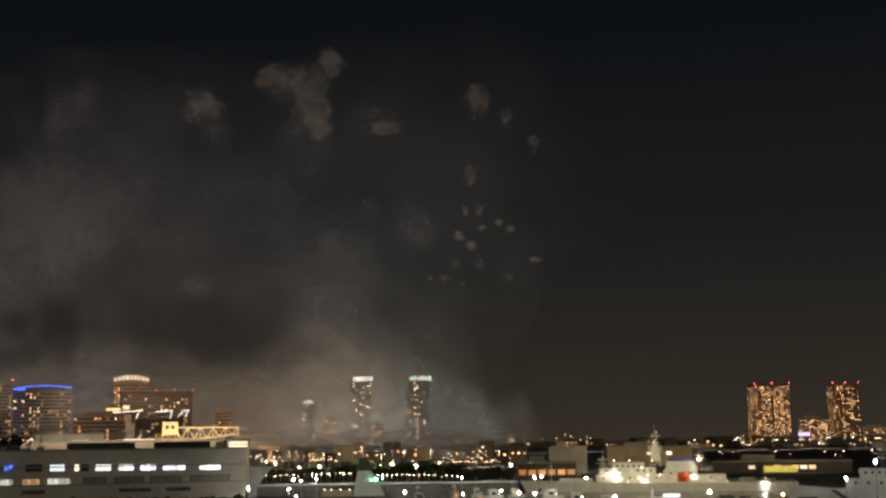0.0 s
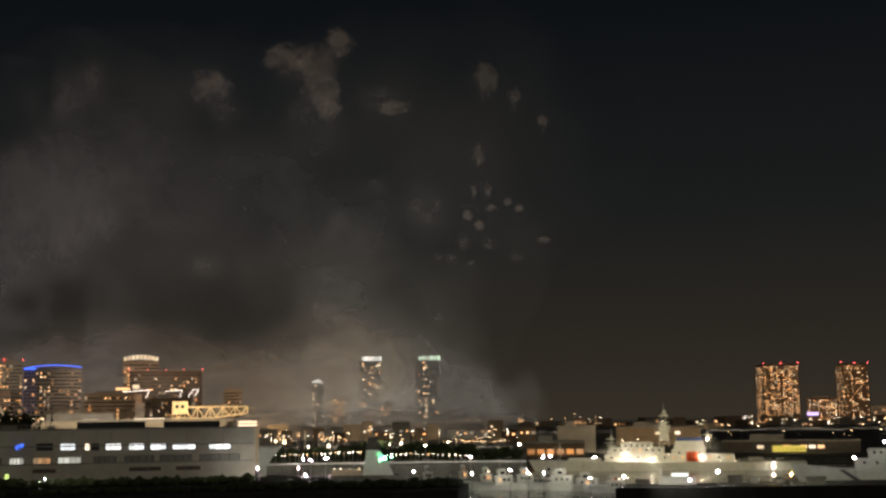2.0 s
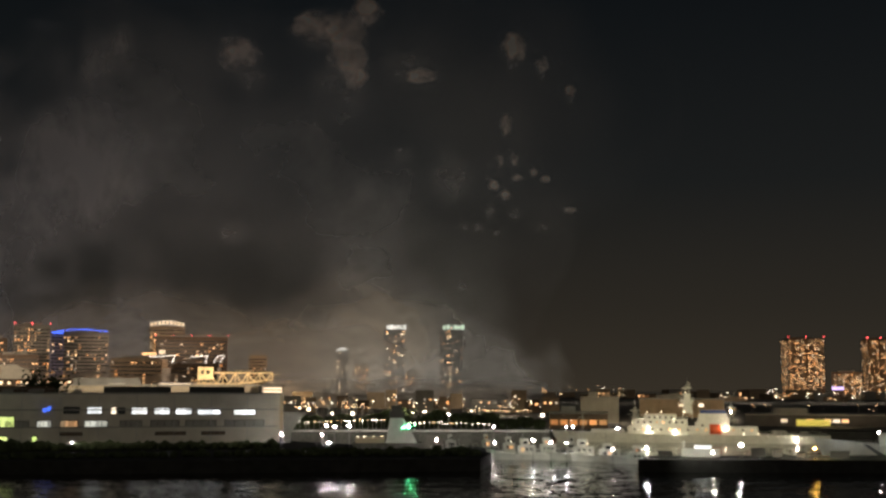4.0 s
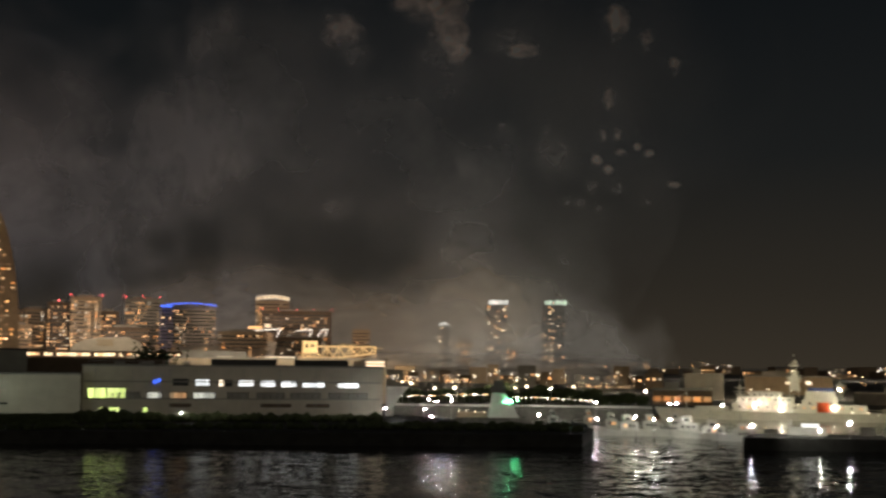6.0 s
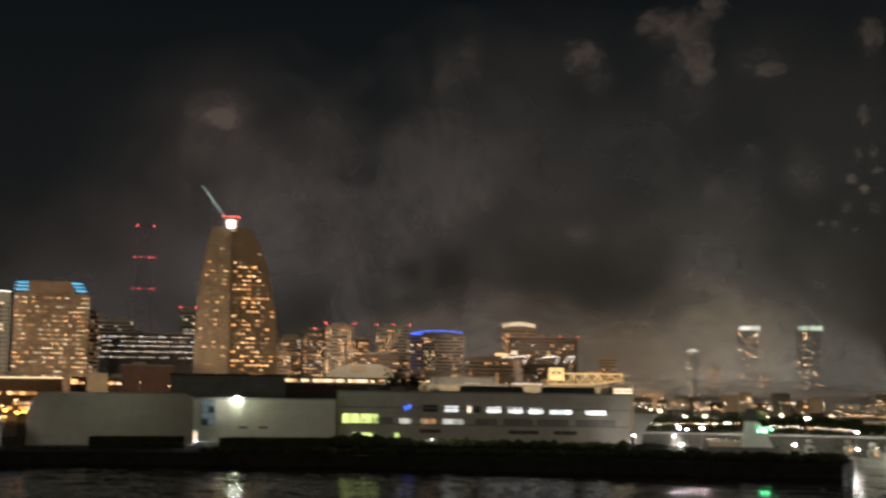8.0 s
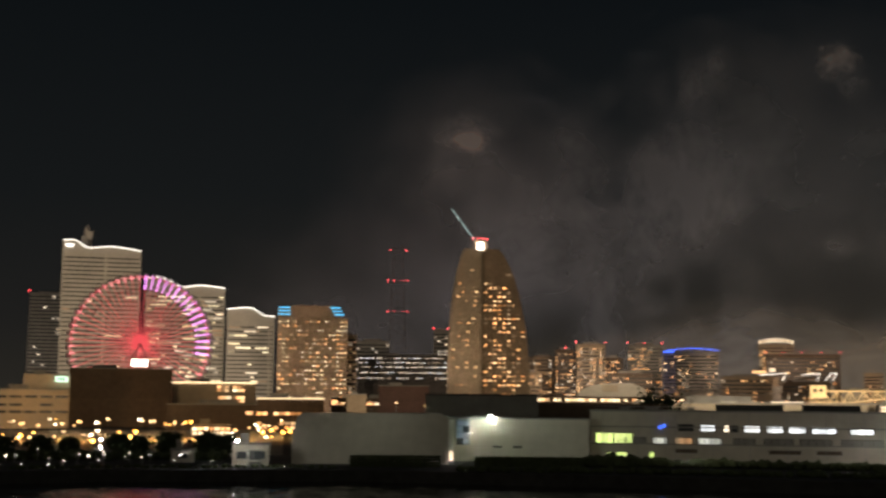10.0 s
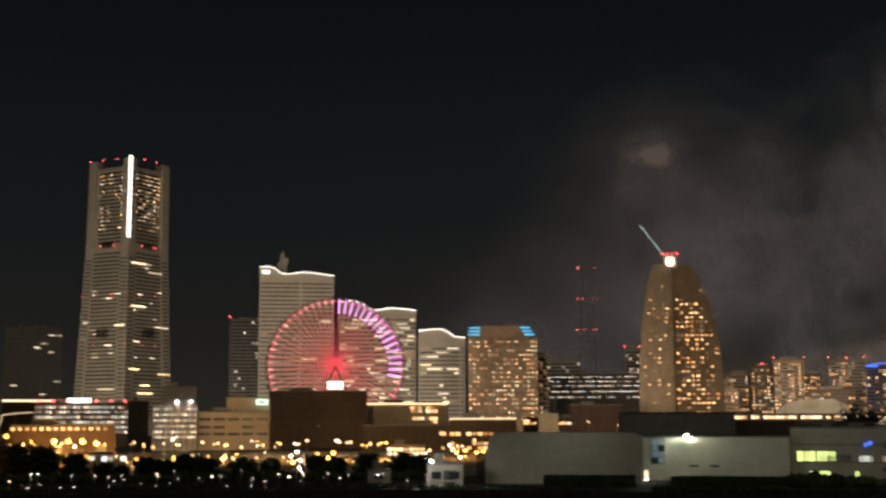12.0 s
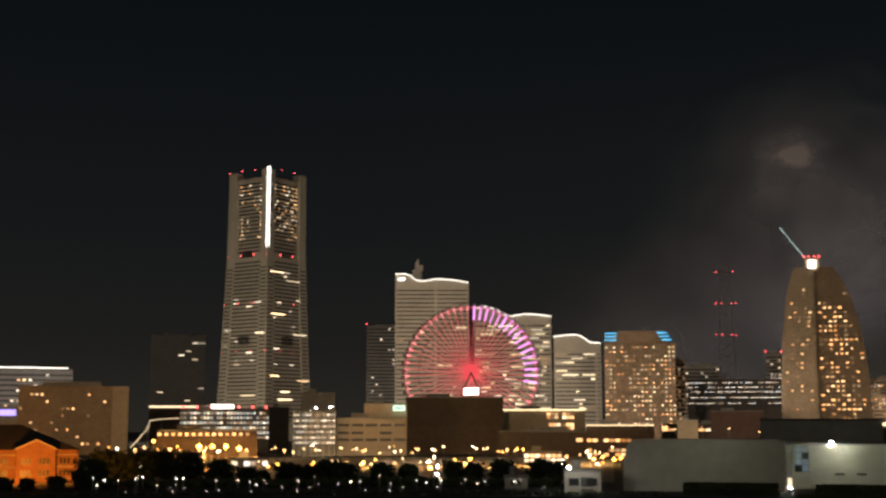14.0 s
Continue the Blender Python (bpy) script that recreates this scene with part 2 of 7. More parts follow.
M = {
    "water": water_material(),
    "asphalt": surface("asphalt", (0.05, 0.05, 0.048), 0.9, 0.08, 0.4),
    "plaza": surface("pale_plaza_paving", (0.24, 0.22, 0.19), 0.85, 0.12, 0.35),
    "quay": surface("quay_concrete", (0.16, 0.155, 0.14), 0.9, 0.2, 0.4),
    "grass": surface("hedge_leaves", (0.07, 0.09, 0.04), 0.9, 0.5, 0.5),
    "leaves": surface("tree_leaves", (0.05, 0.07, 0.028), 0.8, 0.4, 0.5),
    "bark": surface("bark", (0.12, 0.09, 0.06), 0.9, 1.5, 0.4),
    "granite": surface("pale_granite", (0.42, 0.39, 0.33), 0.6, 0.05, 0.16),
    "granite_rib": surface("granite_spandrel", (0.46, 0.43, 0.36), 0.6, 0.1, 0.14),
    "white_panel": surface("white_wall_panel", (0.55, 0.51, 0.44), 0.6, 0.06, 0.14),
    "cream": surface("cream_tiles", (0.5, 0.42, 0.31), 0.65, 0.06, 0.16),
    "tan": surface("tan_tiles", (0.38, 0.29, 0.2), 0.7, 0.07, 0.2),
    "grey": surface("grey_cladding", (0.3, 0.29, 0.27), 0.7, 0.05, 0.2),
    "dark": surface("dark_cladding", (0.09, 0.085, 0.08), 0.7, 0.05, 0.25),
    "brown": surface("brown_cladding", (0.13, 0.09, 0.06), 0.7, 0.06, 0.25),
    "steel": surface("galvanised_steel", (0.4, 0.4, 0.4), 0.45, 0.6, 0.2, metal=0.7),
    "black": surface("black_metal", (0.03, 0.03, 0.03), 0.6, 0.5, 0.3),
    "brick": surface("red_brick", (0.36, 0.16, 0.08), 0.85, 0.5, 0.3),
    "slate": surface("slate_roof", (0.06, 0.055, 0.055), 0.7, 0.4, 0.3),
    "crane_paint": surface("cream_crane_paint", (0.75, 0.62, 0.42), 0.6, 0.3, 0.2),
    "ship_white": surface("white_ship_paint", (0.72, 0.72, 0.68), 0.45, 0.15, 0.15),
    "ship_dark": surface("dark_hull_paint", (0.07, 0.075, 0.08), 0.45, 0.2, 0.3),
    "glass": glass("dark_window_glass", rough=0.32),
    "win_warm": glow("warm_lit_room", (1.0, 0.42, 0.13), (1.0, 0.62, 0.30), 1.5, 0.75),
    "win_orange": glow("orange_lit_room", (1.0, 0.34, 0.07), (1.0, 0.48, 0.16), 1.5, 0.75),
    "win_white": glow("white_lit_room", (1.0, 0.72, 0.45), (1.0, 0.88, 0.7), 1.3, 0.7),
    "win_bright": glow("bright_office_light", (0.92, 0.97, 1.0), (1.0, 1.0, 0.95), 1.5, 0.35),
    "red_lamp": glow("red_warning_lamp", (1.0, 0.05, 0.06), (1.0, 0.1, 0.1), 7.0, 0.3),
    "lamp_white": glow("white_floodlight", (1.0, 0.93, 0.78), (1.0, 1.0, 0.95), 620.0, 0.5),
    "lamp_warm": glow("warm_street_lamp", (1.0, 0.50, 0.16), (1.0, 0.66, 0.32), 6.0, 0.6),
    "lamp_far": glow("distant_warm_lamp", (1.0, 0.45, 0.15), (1.0, 0.72, 0.4), 6.0, 0.8),
    "mast_light": glow("pale_mast_light", (0.7, 1.0, 0.95), (0.8, 1.0, 0.95), 0.8, 0.1),
    "lamp_hall": glow("greenish_floodlight", (0.86, 1.0, 0.72), (0.9, 1.0, 0.78), 520.0, 0.1),
    "lamp_orange": glow("orange_floodlight", (1.0, 0.42, 0.08), (1.0, 0.52, 0.14), 200.0, 0.2),
    "win_shore": glow("shore_lit_room", (1.0, 0.38, 0.10), (1.0, 0.60, 0.28), 2.6, 0.7),
    "win_hotel": glow("hotel_lit_room", (1.0, 0.42, 0.13), (1.0, 0.64, 0.32), 2.0, 0.7),
    "lamp_small": glow("small_white_lamp", (1.0, 0.8, 0.55), (1.0, 0.95, 0.85), 9.0, 0.8),
    "lamp_string": glow("pale_string_lamp", (1.0, 0.78, 0.48), (1.0, 0.92, 0.72), 13.0, 0.6),
    "lamp_sodium": glow("sodium_lamp", (1.0, 0.36, 0.05), (1.0, 0.46, 0.09), 12.0, 0.5),
    "lamp_green": glow("green_harbour_light", (0.10, 1.0, 0.32), (0.18, 1.0, 0.42), 150.0, 0.2),
    "strip_white": glow("white_light_strip", (1.0, 0.93, 0.82), (1.0, 0.94, 0.86), 2.4, 0.1),
    "strip_warm": glow("warm_light_strip", (1.0, 0.72, 0.4), (1.0, 0.8, 0.5), 2.0, 0.3),
    "strip_blue": glow("blue_light_strip", (0.03, 0.12, 1.0), (0.05, 0.16, 1.0), 2.6, 0.2),
    "strip_cyan": glow("cyan_light_strip", (0.03, 0.42, 0.75), (0.05, 0.5, 0.85), 1.9, 0.2),
    "wheel_red": glow("red_wheel_light", (1.0, 0.05, 0.085), (1.0, 0.085, 0.11), 0.75, 0.3),
    "wheel_pink": glow("magenta_wheel_light", (1.0, 0.25, 0.85), (0.85, 0.3, 1.0), 2.6, 0.3),
    "win_pale": glow("pale_office_room", (0.95, 0.95, 0.8), (1.0, 1.0, 0.9), 0.6, 0.5),
    "win_tower": glow("pale_tower_room", (1.0, 0.62, 0.3), (1.0, 0.85, 0.6), 2.6, 0.7),
    "win_gold": glow("golden_office_floor", (1.0, 0.72, 0.34), (1.0, 0.86, 0.55), 1.5, 0.6),
    "win_dim": glow("curtained_room", (1.0, 0.45, 0.16), (1.0, 0.66, 0.36), 0.35, 0.5),
    "wheel_light": glow("red_rim_light", (1.0, 0.22, 0.25), (1.0, 0.34, 0.36), 2.2, 0.4),
    "dull_red": surface("dull_red_cladding", (0.14, 0.075, 0.06), 0.7, 0.1, 0.25),
    "sign_white": glow("white_sign_panel", (1.0, 0.85, 0.7), (1.0, 0.9, 0.75), 5.0, 0.1),
}


# ---- mesh helpers ----
def box(bm, x0, x1, y0, y1, z0, z1):
    v = [bm.verts.new((x, y, z)) for z in (z0, z1) for y in (y0, y1) for x in (x0, x1)]
    for f in ((0, 2, 3, 1), (4, 5, 7, 6), (0, 1, 5, 4), (2, 6, 7, 3), (0, 4, 6, 2), (1, 3, 7, 5)):
        bm.faces.new([v[i] for i in f])
    return v


def boxes(*rows):
    bm = bmesh.new()
    for r in rows:
        box(bm, *r)
    return bm


def bar(bm, a, b, r, sides=6):
    """A round bar from a to b."""
    a, b = Vector(a), Vector(b)
    q = (b - a).to_track_quat("Z", "Y").to_matrix()
    rings = []
    for p in (a, b):
        rings.append([bm.verts.new(p + q @ Vector((math.cos(2 * math.pi * i / sides) * r, math.sin(2 * math.pi * i / sides) * r, 0))) for i in range(sides)])
    for i in range(sides):
        j = (i + 1) % sides
        bm.faces.new((rings[0][i], rings[0][j], rings[1][j], rings[1][i]))
    bm.faces.new(rings[0][::-1])
    bm.faces.new(rings[1])


def prism(bm, outline, y0, y1):
    """An outline in x and z, pushed from y0 to y1."""
    f = [bm.verts.new((x, y0, z)) for x, z in outline]
    b = [bm.verts.new((x, y1, z)) for x, z in outline]
    n = len(outline)
    bm.faces.new(f)
    bm.faces.new(b[::-1])
    for i in range(n):
        j = (i + 1) % n
        bm.faces.new((f[j], f[i], b[i], b[j]))


def slab(bm, outline, z0, z1):
    """An outline in x and y, raised from z0 to z1."""
    f = [bm.verts.new((x, y, z0)) for x, y in outline]
    t = [bm.verts.new((x, y, z1)) for x, y in outline]
    n = len(outline)
    bm.faces.new(f[::-1])
    bm.faces.new(t)
    for i in range(n):
        j = (i + 1) % n
        bm.faces.new((f[i], f[j], t[j], t[i]))


def ball(bm, centre, r, seg=8, rings=5):
    bmesh.ops.create_uvsphere(bm, u_segments=seg, v_segments=rings, radius=r, matrix=Matrix.Translation(centre))


def finish(bm, material, smooth=False):
    bmesh.ops.recalc_face_normals(bm, faces=bm.faces)
    me = bpy.data.meshes.new("mesh")
    bm.to_mesh(me)
    bm.free()
    me.materials.append(M[material])
    if smooth:
        me.shade_smooth()
    return me


def part(name, bm, material, parent, label="", smooth=False):
    ob = new(name, finish(bm, material, smooth))
    ob.parent = parent
    return tagged(ob, label)


def piece(name, mesh, parent, m):
    """A repeat of a part on shared mesh data."""
    ob = new(name, mesh)
    ob.parent, ob.matrix_local = parent, m
    return ob


def thing(name, place, turn, label, category, group="", kind=""):
    ob = new(name)
    ob.matrix_world = pose(*place, 0, 0, turn)
    return tagged(ob, label, category, group, kind)


def solid(name, bm, material, label, category, place=(0, 0, 0), turn=0, group="", kind="", smooth=False):
    ob = new(name, finish(bm, material, smooth))
    ob.matrix_world = pose(*place, 0, 0, turn)
    return tagged(ob, label, category, group, kind)


PANES = {}


def pane_mesh(w, h, material):
    """A lit window: a pane in a shallow frame, standing a little proud of the wall."""
    key = (round(w, 2), round(h, 2), material)
    if key not in PANES:
        bm = bmesh.new()
        box(bm, -w / 2, w / 2, -0.12, 0.1, -h / 2, h / 2)
        PANES[key] = finish(bm, material)
    return PANES[key]


RNG = random.Random(7)


def face_matrix(x, y, z, turn):
    return pose(x, y, z, 0, 0, turn)


def lit_windows(parent, start, turn, width, z0, z1, floor, bay, share, materials, size=None, run=0.35, limit=300):
    """Rooms with the light on: rows of panes on one face. start: the face's left foot; turn: its heading."""
    made = 0
    c, s = math.cos(radians(turn)), math.sin(radians(turn))
    nx, nz = max(1, int(width / bay)), max(1, int((z1 - z0) / floor))
    w, h = size or (bay * 0.5, floor * 0.38)
    lively = [RNG.choice((0.35, 0.8, 1.0, 1.5)) for _ in range(nx)]
    for k in range(nz):
        on = False
        for i in range(nx):
            on = RNG.random() < (share + (run if on else 0) * (1 - share)) * lively[i]
            if RNG.random() < 0.5:
                on = RNG.random() < share * lively[i]
            if on and made < limit:
                u = (i + 0.5) * width / nx
                z = z0 + (k + 0.5) * (z1 - z0) / nz
                piece("window", pane_mesh(w, h, RNG.choice(materials)), parent, face_matrix(start[0] + c * u, start[1] + s * u, z, turn))
                made += 1
    return made


def bands(parent, w, d, z0, z1, floor, name="window_band", material="glass", height=0.32, inset=0.0):
    """The dark ribbon windows of all floors round a block, proud of the wall by a hand."""
    bm = bmesh.new()
    k = max(1, int((z1 - z0) / floor))
    f = (z1 - z0) / k
    for i in range(k):
        z = z0 + (i + 0.3) * f
        for x0, x1, y0, y1 in ((-w / 2 + inset + 0.6, w / 2 - inset - 0.6, -d / 2 - 0.06, -d / 2 + 0.1), (-w / 2 - 0.06, -w / 2 + 0.1, -d / 2 + 0.6, d / 2 - 0.6), (w / 2 - 0.1, w / 2 + 0.06, -d / 2 + 0.6, d / 2 - 0.6)):
            box(bm, x0, x1, y0, y1, z, z + f * height)
    ob = part(name, bm, material, parent)
    return tagged(ob, kind="stuff")


LAMP_BALL = {}


def warning_lamp(parent, x, y, z, r=0.9, material="red_lamp", name="warning_lamp"):
    r *= 0.6 if material == "red_lamp" else 0.31
    key = (r, material)
    if key not in LAMP_BALL:
        bm = bmesh.new()
        ball(bm, (0, 0, 0), r, 8, 6)
        LAMP_BALL[key] = finish(bm, material)
    return piece(name, LAMP_BALL[key], parent, Matrix.Translation((x, y, z)))


def tower(name, label, az0, az1, top, d, wall, lit, share, deep=None, floor=3.6, bay=4.0, twist=0.0, roof=True, lamps=0, category="tower", band=True, size=None, limit=220, side=True, z_lit=None, lamp_r=0.9):
    """A plain high-rise between two bearings: walls, ribbon windows, roof block, lit rooms and warning lamps."""
    mid = (az0 + az1) / 2
    seen = d * radians(az0 - az1)
    t = abs(radians(twist))
    deep = deep or seen * 0.8
    w = max(6.0, (seen - deep * math.sin(t)) / max(0.3, math.cos(t)))
    foot = FAR_LAND if d > 1840 and az0 < -5 else LAND
    z1 = up(top, d) - foot
    far = at(mid, d + deep / 2, foot)
    ob = thing(name, far, mid + twist, label, category)
    part("wall", boxes((-w / 2, w / 2, -deep / 2, deep / 2, 0, z1)), wall, ob)
    if band:
        bands(ob, w, deep, 4, z1 - 2, floor)
    if roof:
        part("roof_parapet", boxes((-w / 2 - 0.3, w / 2 + 0.3, -deep / 2 - 0.3, deep / 2 + 0.3, z1, z1 + 0.8)), wall, ob)
        part("plant_room", boxes((-w * 0.28, w * 0.25, -deep * 0.3, deep * 0.3, z1 + 0.8, z1 + 3.2)), "grey", ob)
    zl = z_lit if z_lit is not None else 4
    lit_windows(ob, (-w / 2, -deep / 2 - 0.05), 0, w, zl, z1 - 2, floor, bay, share, lit, size, limit=limit)
    if side and abs(twist) > 5:
        if twist > 0:
            lit_windows(ob, (-w / 2 - 0.05, deep / 2), -90, deep, zl, z1 - 2, floor, bay, share * 0.8, lit, size, limit=int(limit * 0.8))
        else:
            lit_windows(ob, (w / 2 + 0.05, -deep / 2), 90, deep, zl, z1 - 2, floor, bay, share * 0.8, lit, size, limit=int(limit * 0.8))
    for i in range(lamps):
        x = (-0.5 + i / max(1, lamps - 1)) * w if lamps > 1 else 0
        bm = bmesh.new()
        bar(bm, (x, -deep / 2, z1 + 0.8), (x, -deep / 2, z1 + 2.6), 0.15)
        part("lamp_post", bm, "steel", ob)
        warning_lamp(ob, x, -deep / 2, z1 + 2.8, lamp_r)
    return ob, w, deep, z1


# ---- water, land and quays ----
bm = bmesh.new()
slab(bm, [(-4600, -1500), (4600, -1500), (4600, 4600), (-4600, 4600)], -6, 0)
tagged(solid("water", bm, "water", "dark rippled harbour water under the night sky", "water"), kind="structure")


def ground(name, corners, label, z=LAND, material="asphalt"):
    bm = bmesh.new()
    slab(bm, [tuple(at(a, d).xy) for a, d in corners][::-1], -3, z)
    return solid(name, bm, material, label, "ground", kind="structure")


ground("ground_main", [(78, 290), (50, 275), (30, 274), (19, 274), (8, 262), (-14, 258), (-14.5, 284), (-5.4, 345), (-5.4, 420), (-5.4, 4400), (60, 4400)], "dark paved quay land under the city")
ground("ground_far", [(-5.5, 1860), (-17.5, 1860), (-18.5, 2140), (-46, 2140), (-46, 2280), (-37, 2280), (-29, 2280), (-23, 2280), (-17.4, 2280), (-16.5, 2010), (-5.5, 2010)], "dark low land of the far shore", z=FAR_LAND)
ground("ground_east", [(-5.4, 420), (-16.5, 440), (-46, 470), (-46, 1840), (-36, 1840), (-26, 1840), (-16, 1840), (-5.4, 1840)], "worn dark quay of the east shore")
ground("ground_jetty", [(-21, 259), (-45, 300), (-45, 330), (-21.5, 275)], "dark concrete jetty in the harbour")

bm = bmesh.new()
slab(bm, [tuple(at(a, d).xy) for a, d in ((50, 345), (21.9, 345), (21.9, 640), (50, 640))], LAND - 0.5, LAND + 0.05)
solid("pavement", bm, "plaza", "pale paved plaza behind the trees", "pavement", kind="structure")

# ---- landmark tower ----
def landmark():
    d = 1371.0
    az_edge = 37.55
    ob = thing("landmark_tower", at(az_edge, d + 42, LAND), az_edge - 44, "tall tapered granite tower with a white light strip", "tower")
    # four corner shafts over a tapering square plan
    def half(z):
        if z <= 201:
            return 37.0 - 7.0 * (z / 201) ** 0.8
        return 29.4
    z_top, z_step = up(11.6, d) - LAND, 201.0
    bm = bmesh.new()
    rings = []
    for z in (0, 25, 60, 100, 150, z_step, z_step + 0.5, z_top - 8):
        h = half(z) - (1.6 if z > z_step else 0)
        rings.append([bm.verts.new((x * h, y * h, z)) for x, y in ((-1, -1), (1, -1), (1, 1), (-1, 1))])
    for a, b in zip(rings, rings[1:]):
        for i in range(4):
            j = (i + 1) % 4
            bm.faces.new((a[i], a[j], b[j], b[i]))
    bm.faces.new(rings[-1])
    part("shaft", bm, "granite", ob)
    # corner piers
    for cx, cy in ((-1, -1), (1, -1), (1, 1), (-1, 1)):
        bm = bmesh.new()
        prev = None
        for z in (0, 25, 60, 100, 140, z_step, z_top):
            h, p = half(z) + 0.8, (12.5 if z < z_step else 10.5)
            r = [bm.verts.new((cx * (h - (p if a else 0)), cy * (h - (p if b else 0)), z)) for a, b in ((0, 0), (1, 0), (1, 1), (0, 1))]
            if prev:
                for i in range(4):
                    j = (i + 1) % 4
                    bm.faces.new((prev[i], prev[j], r[j], r[i]))
            prev = r
        bm.faces.new(prev)
        part("corner_pier", bm, "granite_rib", ob)
    # floor slots of the two faces towards the harbour
    for turn in (0, 1):
        bm = bmesh.new()
        z = 14.0
        while z < z_step - 12:
            h = half(z + 1) + 0.86
            for a, b in ((-h + 1.5, -h + 10.5), (h - 10.5, h - 1.5)):
                if turn:
                    box(bm, h - 0.4, h + 0.03, a, b, z, z + 1.4)
                else:
                    box(bm, a, b, -h - 0.03, -h + 0.4, z, z + 1.4)
            z += 4.2
        tagged(part("window_slot", bm, "glass", ob), kind="stuff")
        bm = bmesh.new()
        z = 12.0
        while z < z_top - 14:
            h = half(z + 1) - (1.6 if z > z_step else 0) + 0.04
            if not z_step - 6 < z < z_step + 4:
                if turn:
                    box(bm, h - 0.4, h, -h + 11, h - 11, z, z + 1.7)
                else:
                    box(bm, -h + 11, h - 11, -h, -h + 0.4, z, z + 1.7)
            z += 4.2
        tagged(part("window_band", bm, "glass", ob), kind="stuff")
    # hotel rooms above, offices below
    for turn, sx in ((0, 0), (90, 1)):
        h = 29.4 - 1.6 + 0.1
        start = (-h + 10, -h) if not sx else (h, -h + 10)
        lit_windows(ob, start, turn, 2 * h - 20, z_step + 18, z_top - 14, 4.2, 2.6, 0.34, ["win_warm", "win_warm", "win_white", "win_dim"], (1.7, 1.3), limit=110)
        for k in range(19):
            z = 14.7 + 4.2 * RNG.randrange(0, 41)
            h = half(z) + 0.9
            u = RNG.uniform(-h + 3, h - 16)
            w = RNG.choice((3, 4, 6, 9, 14, 22))
            w = min(w, h - u - 1)
            m = face_matrix(u + w / 2, -h, z, 0) if not sx else face_matrix(h, u + w / 2, z, 90)
            piece("window", pane_mesh(round(w), 0.9, "win_tower" if w > 13 else "win_white"), ob, m)
    # louvred plant floors
    for z, tall in ((103.0, 9.0), (z_step - 2.0, 7.0)):
        h = half(z) + 0.95
        for m in (pose(0, -h, z), pose(h, 0, z, 0, 0, 90)):
            bm = bmesh.new()
            for i in range(6):
                x = -7.5 + i * 3.0
                box(bm, x - 0.7, x + 0.7, -0.2, 0.4, 0, tall)
            part("louvre", bm, "black", ob).matrix_local = m
    # the lit strip on the edge towards the harbour
    h = 29.4 + 0.9
    bm = bmesh.new()
    box(bm, -1.8, 1.8, -0.5, 0.5, 0, z_top - z_step - 6)
    strip = part("light_strip", bm, "strip_white", ob, "white vertical light strip")
    strip.matrix_local = pose(h - 0.3, -h + 0.3, z_step + 8, 0, 0, 45)
    for z in (z_top + 0.8, z_step + 1, z_step - 52, z_step - 105):
        for u in (-1, -0.32, 0.32, 1):
            if z > z_step + 2 or u:
                hh = half(z) + 1.0
                warning_lamp(ob, u * hh * (0.97 if abs(u) == 1 else 1.0), -hh, z, 0.95 if z > z_step else 0.55)
                if u < 1:
                    warning_lamp(ob, hh, u * hh, z, 0.95 if z > z_step else 0.55) if u != -1 else None
    bm = bmesh.new()
    for x in (-1, 1):
        box(bm, x * 12 - 6, x * 12 + 6, -14, 14, z_top - 8, z_top - 3)
    part("roof_plant", bm, "dark", ob)


landmark()


# ---- three office towers with curved, lit rooflines ----
def queen(label, az0, az1, d, profile, split, share, floors):
    """A tower with two faces: its left face up to the split, its right face beyond; the roofline swoops."""
    xs = [-d * math.tan(radians(a - (az0 + az1) / 2)) for a, e in profile]
    zs = [up(e, d) - LAND for a, e in profile]
    mid = (az0 + az1) / 2
    ob = thing("office_tower", at(mid, d, LAND), mid, label, "tower", "office towers with lit rooflines")
    deep = 34.0
    bm = bmesh.new()
    prism(bm, [(xs[0], 0), *zip(xs, zs), (xs[-1], 0)], 0, deep)
    part("wall", bm, "white_panel", ob)
    z = 8.0
    low = min(zs)
    while z < low - 8:
        for a, b in ((xs[0] + 1.5, xs[0] + (xs[-1] - xs[0]) * split - 1.2), (xs[0] + (xs[-1] - xs[0]) * split + 1.2, xs[-1] - 1.5)):
            part("window_band", boxes((a, b, -0.15, 0.1, z, z + 1.2)), "glass", ob)
        z += floors
    bm = bmesh.new()
    box(bm, xs[0] + (xs[-1] - xs[0]) * split - 0.8, xs[0] + (xs[-1] - xs[0]) * split + 0.8, -0.5, 0.1, 0, low - 4)
    part("corner_fin", bm, "white_panel", ob)
    bm = bmesh.new()
    for (a, b), (c, e) in zip(zip(xs, zs), zip(xs[1:], zs[1:])):
        bar(bm, (a, -0.6, b + 0.3), (c, -0.6, e + 0.3), 0.42, 6)
    part("roof_light_line", bm, "strip_white", ob, "white lit roof edge")
    z = 8.0
    while z < low - 8:
        for a, b in ((xs[0] + 1.5, xs[0] + (xs[-1] - xs[0]) * split - 1.2), (xs[0] + (xs[-1] - xs[0]) * split + 1.2, xs[-1] - 1.5)):
            u = a
            while u < b - 4:
                w = RNG.choice((4, 7, 12, 16))
                w = min(w, b - u)
                if RNG.random() < share:
                    piece("window", pane_mesh(round(w - 0.4, 1), 1.05, RNG.choice(("win_white", "win_gold", "win_gold", "win_dim"))), ob, face_matrix(u + w / 2, -0.2, z + 0.6, 0))
                u += w
        z += floors
    return ob


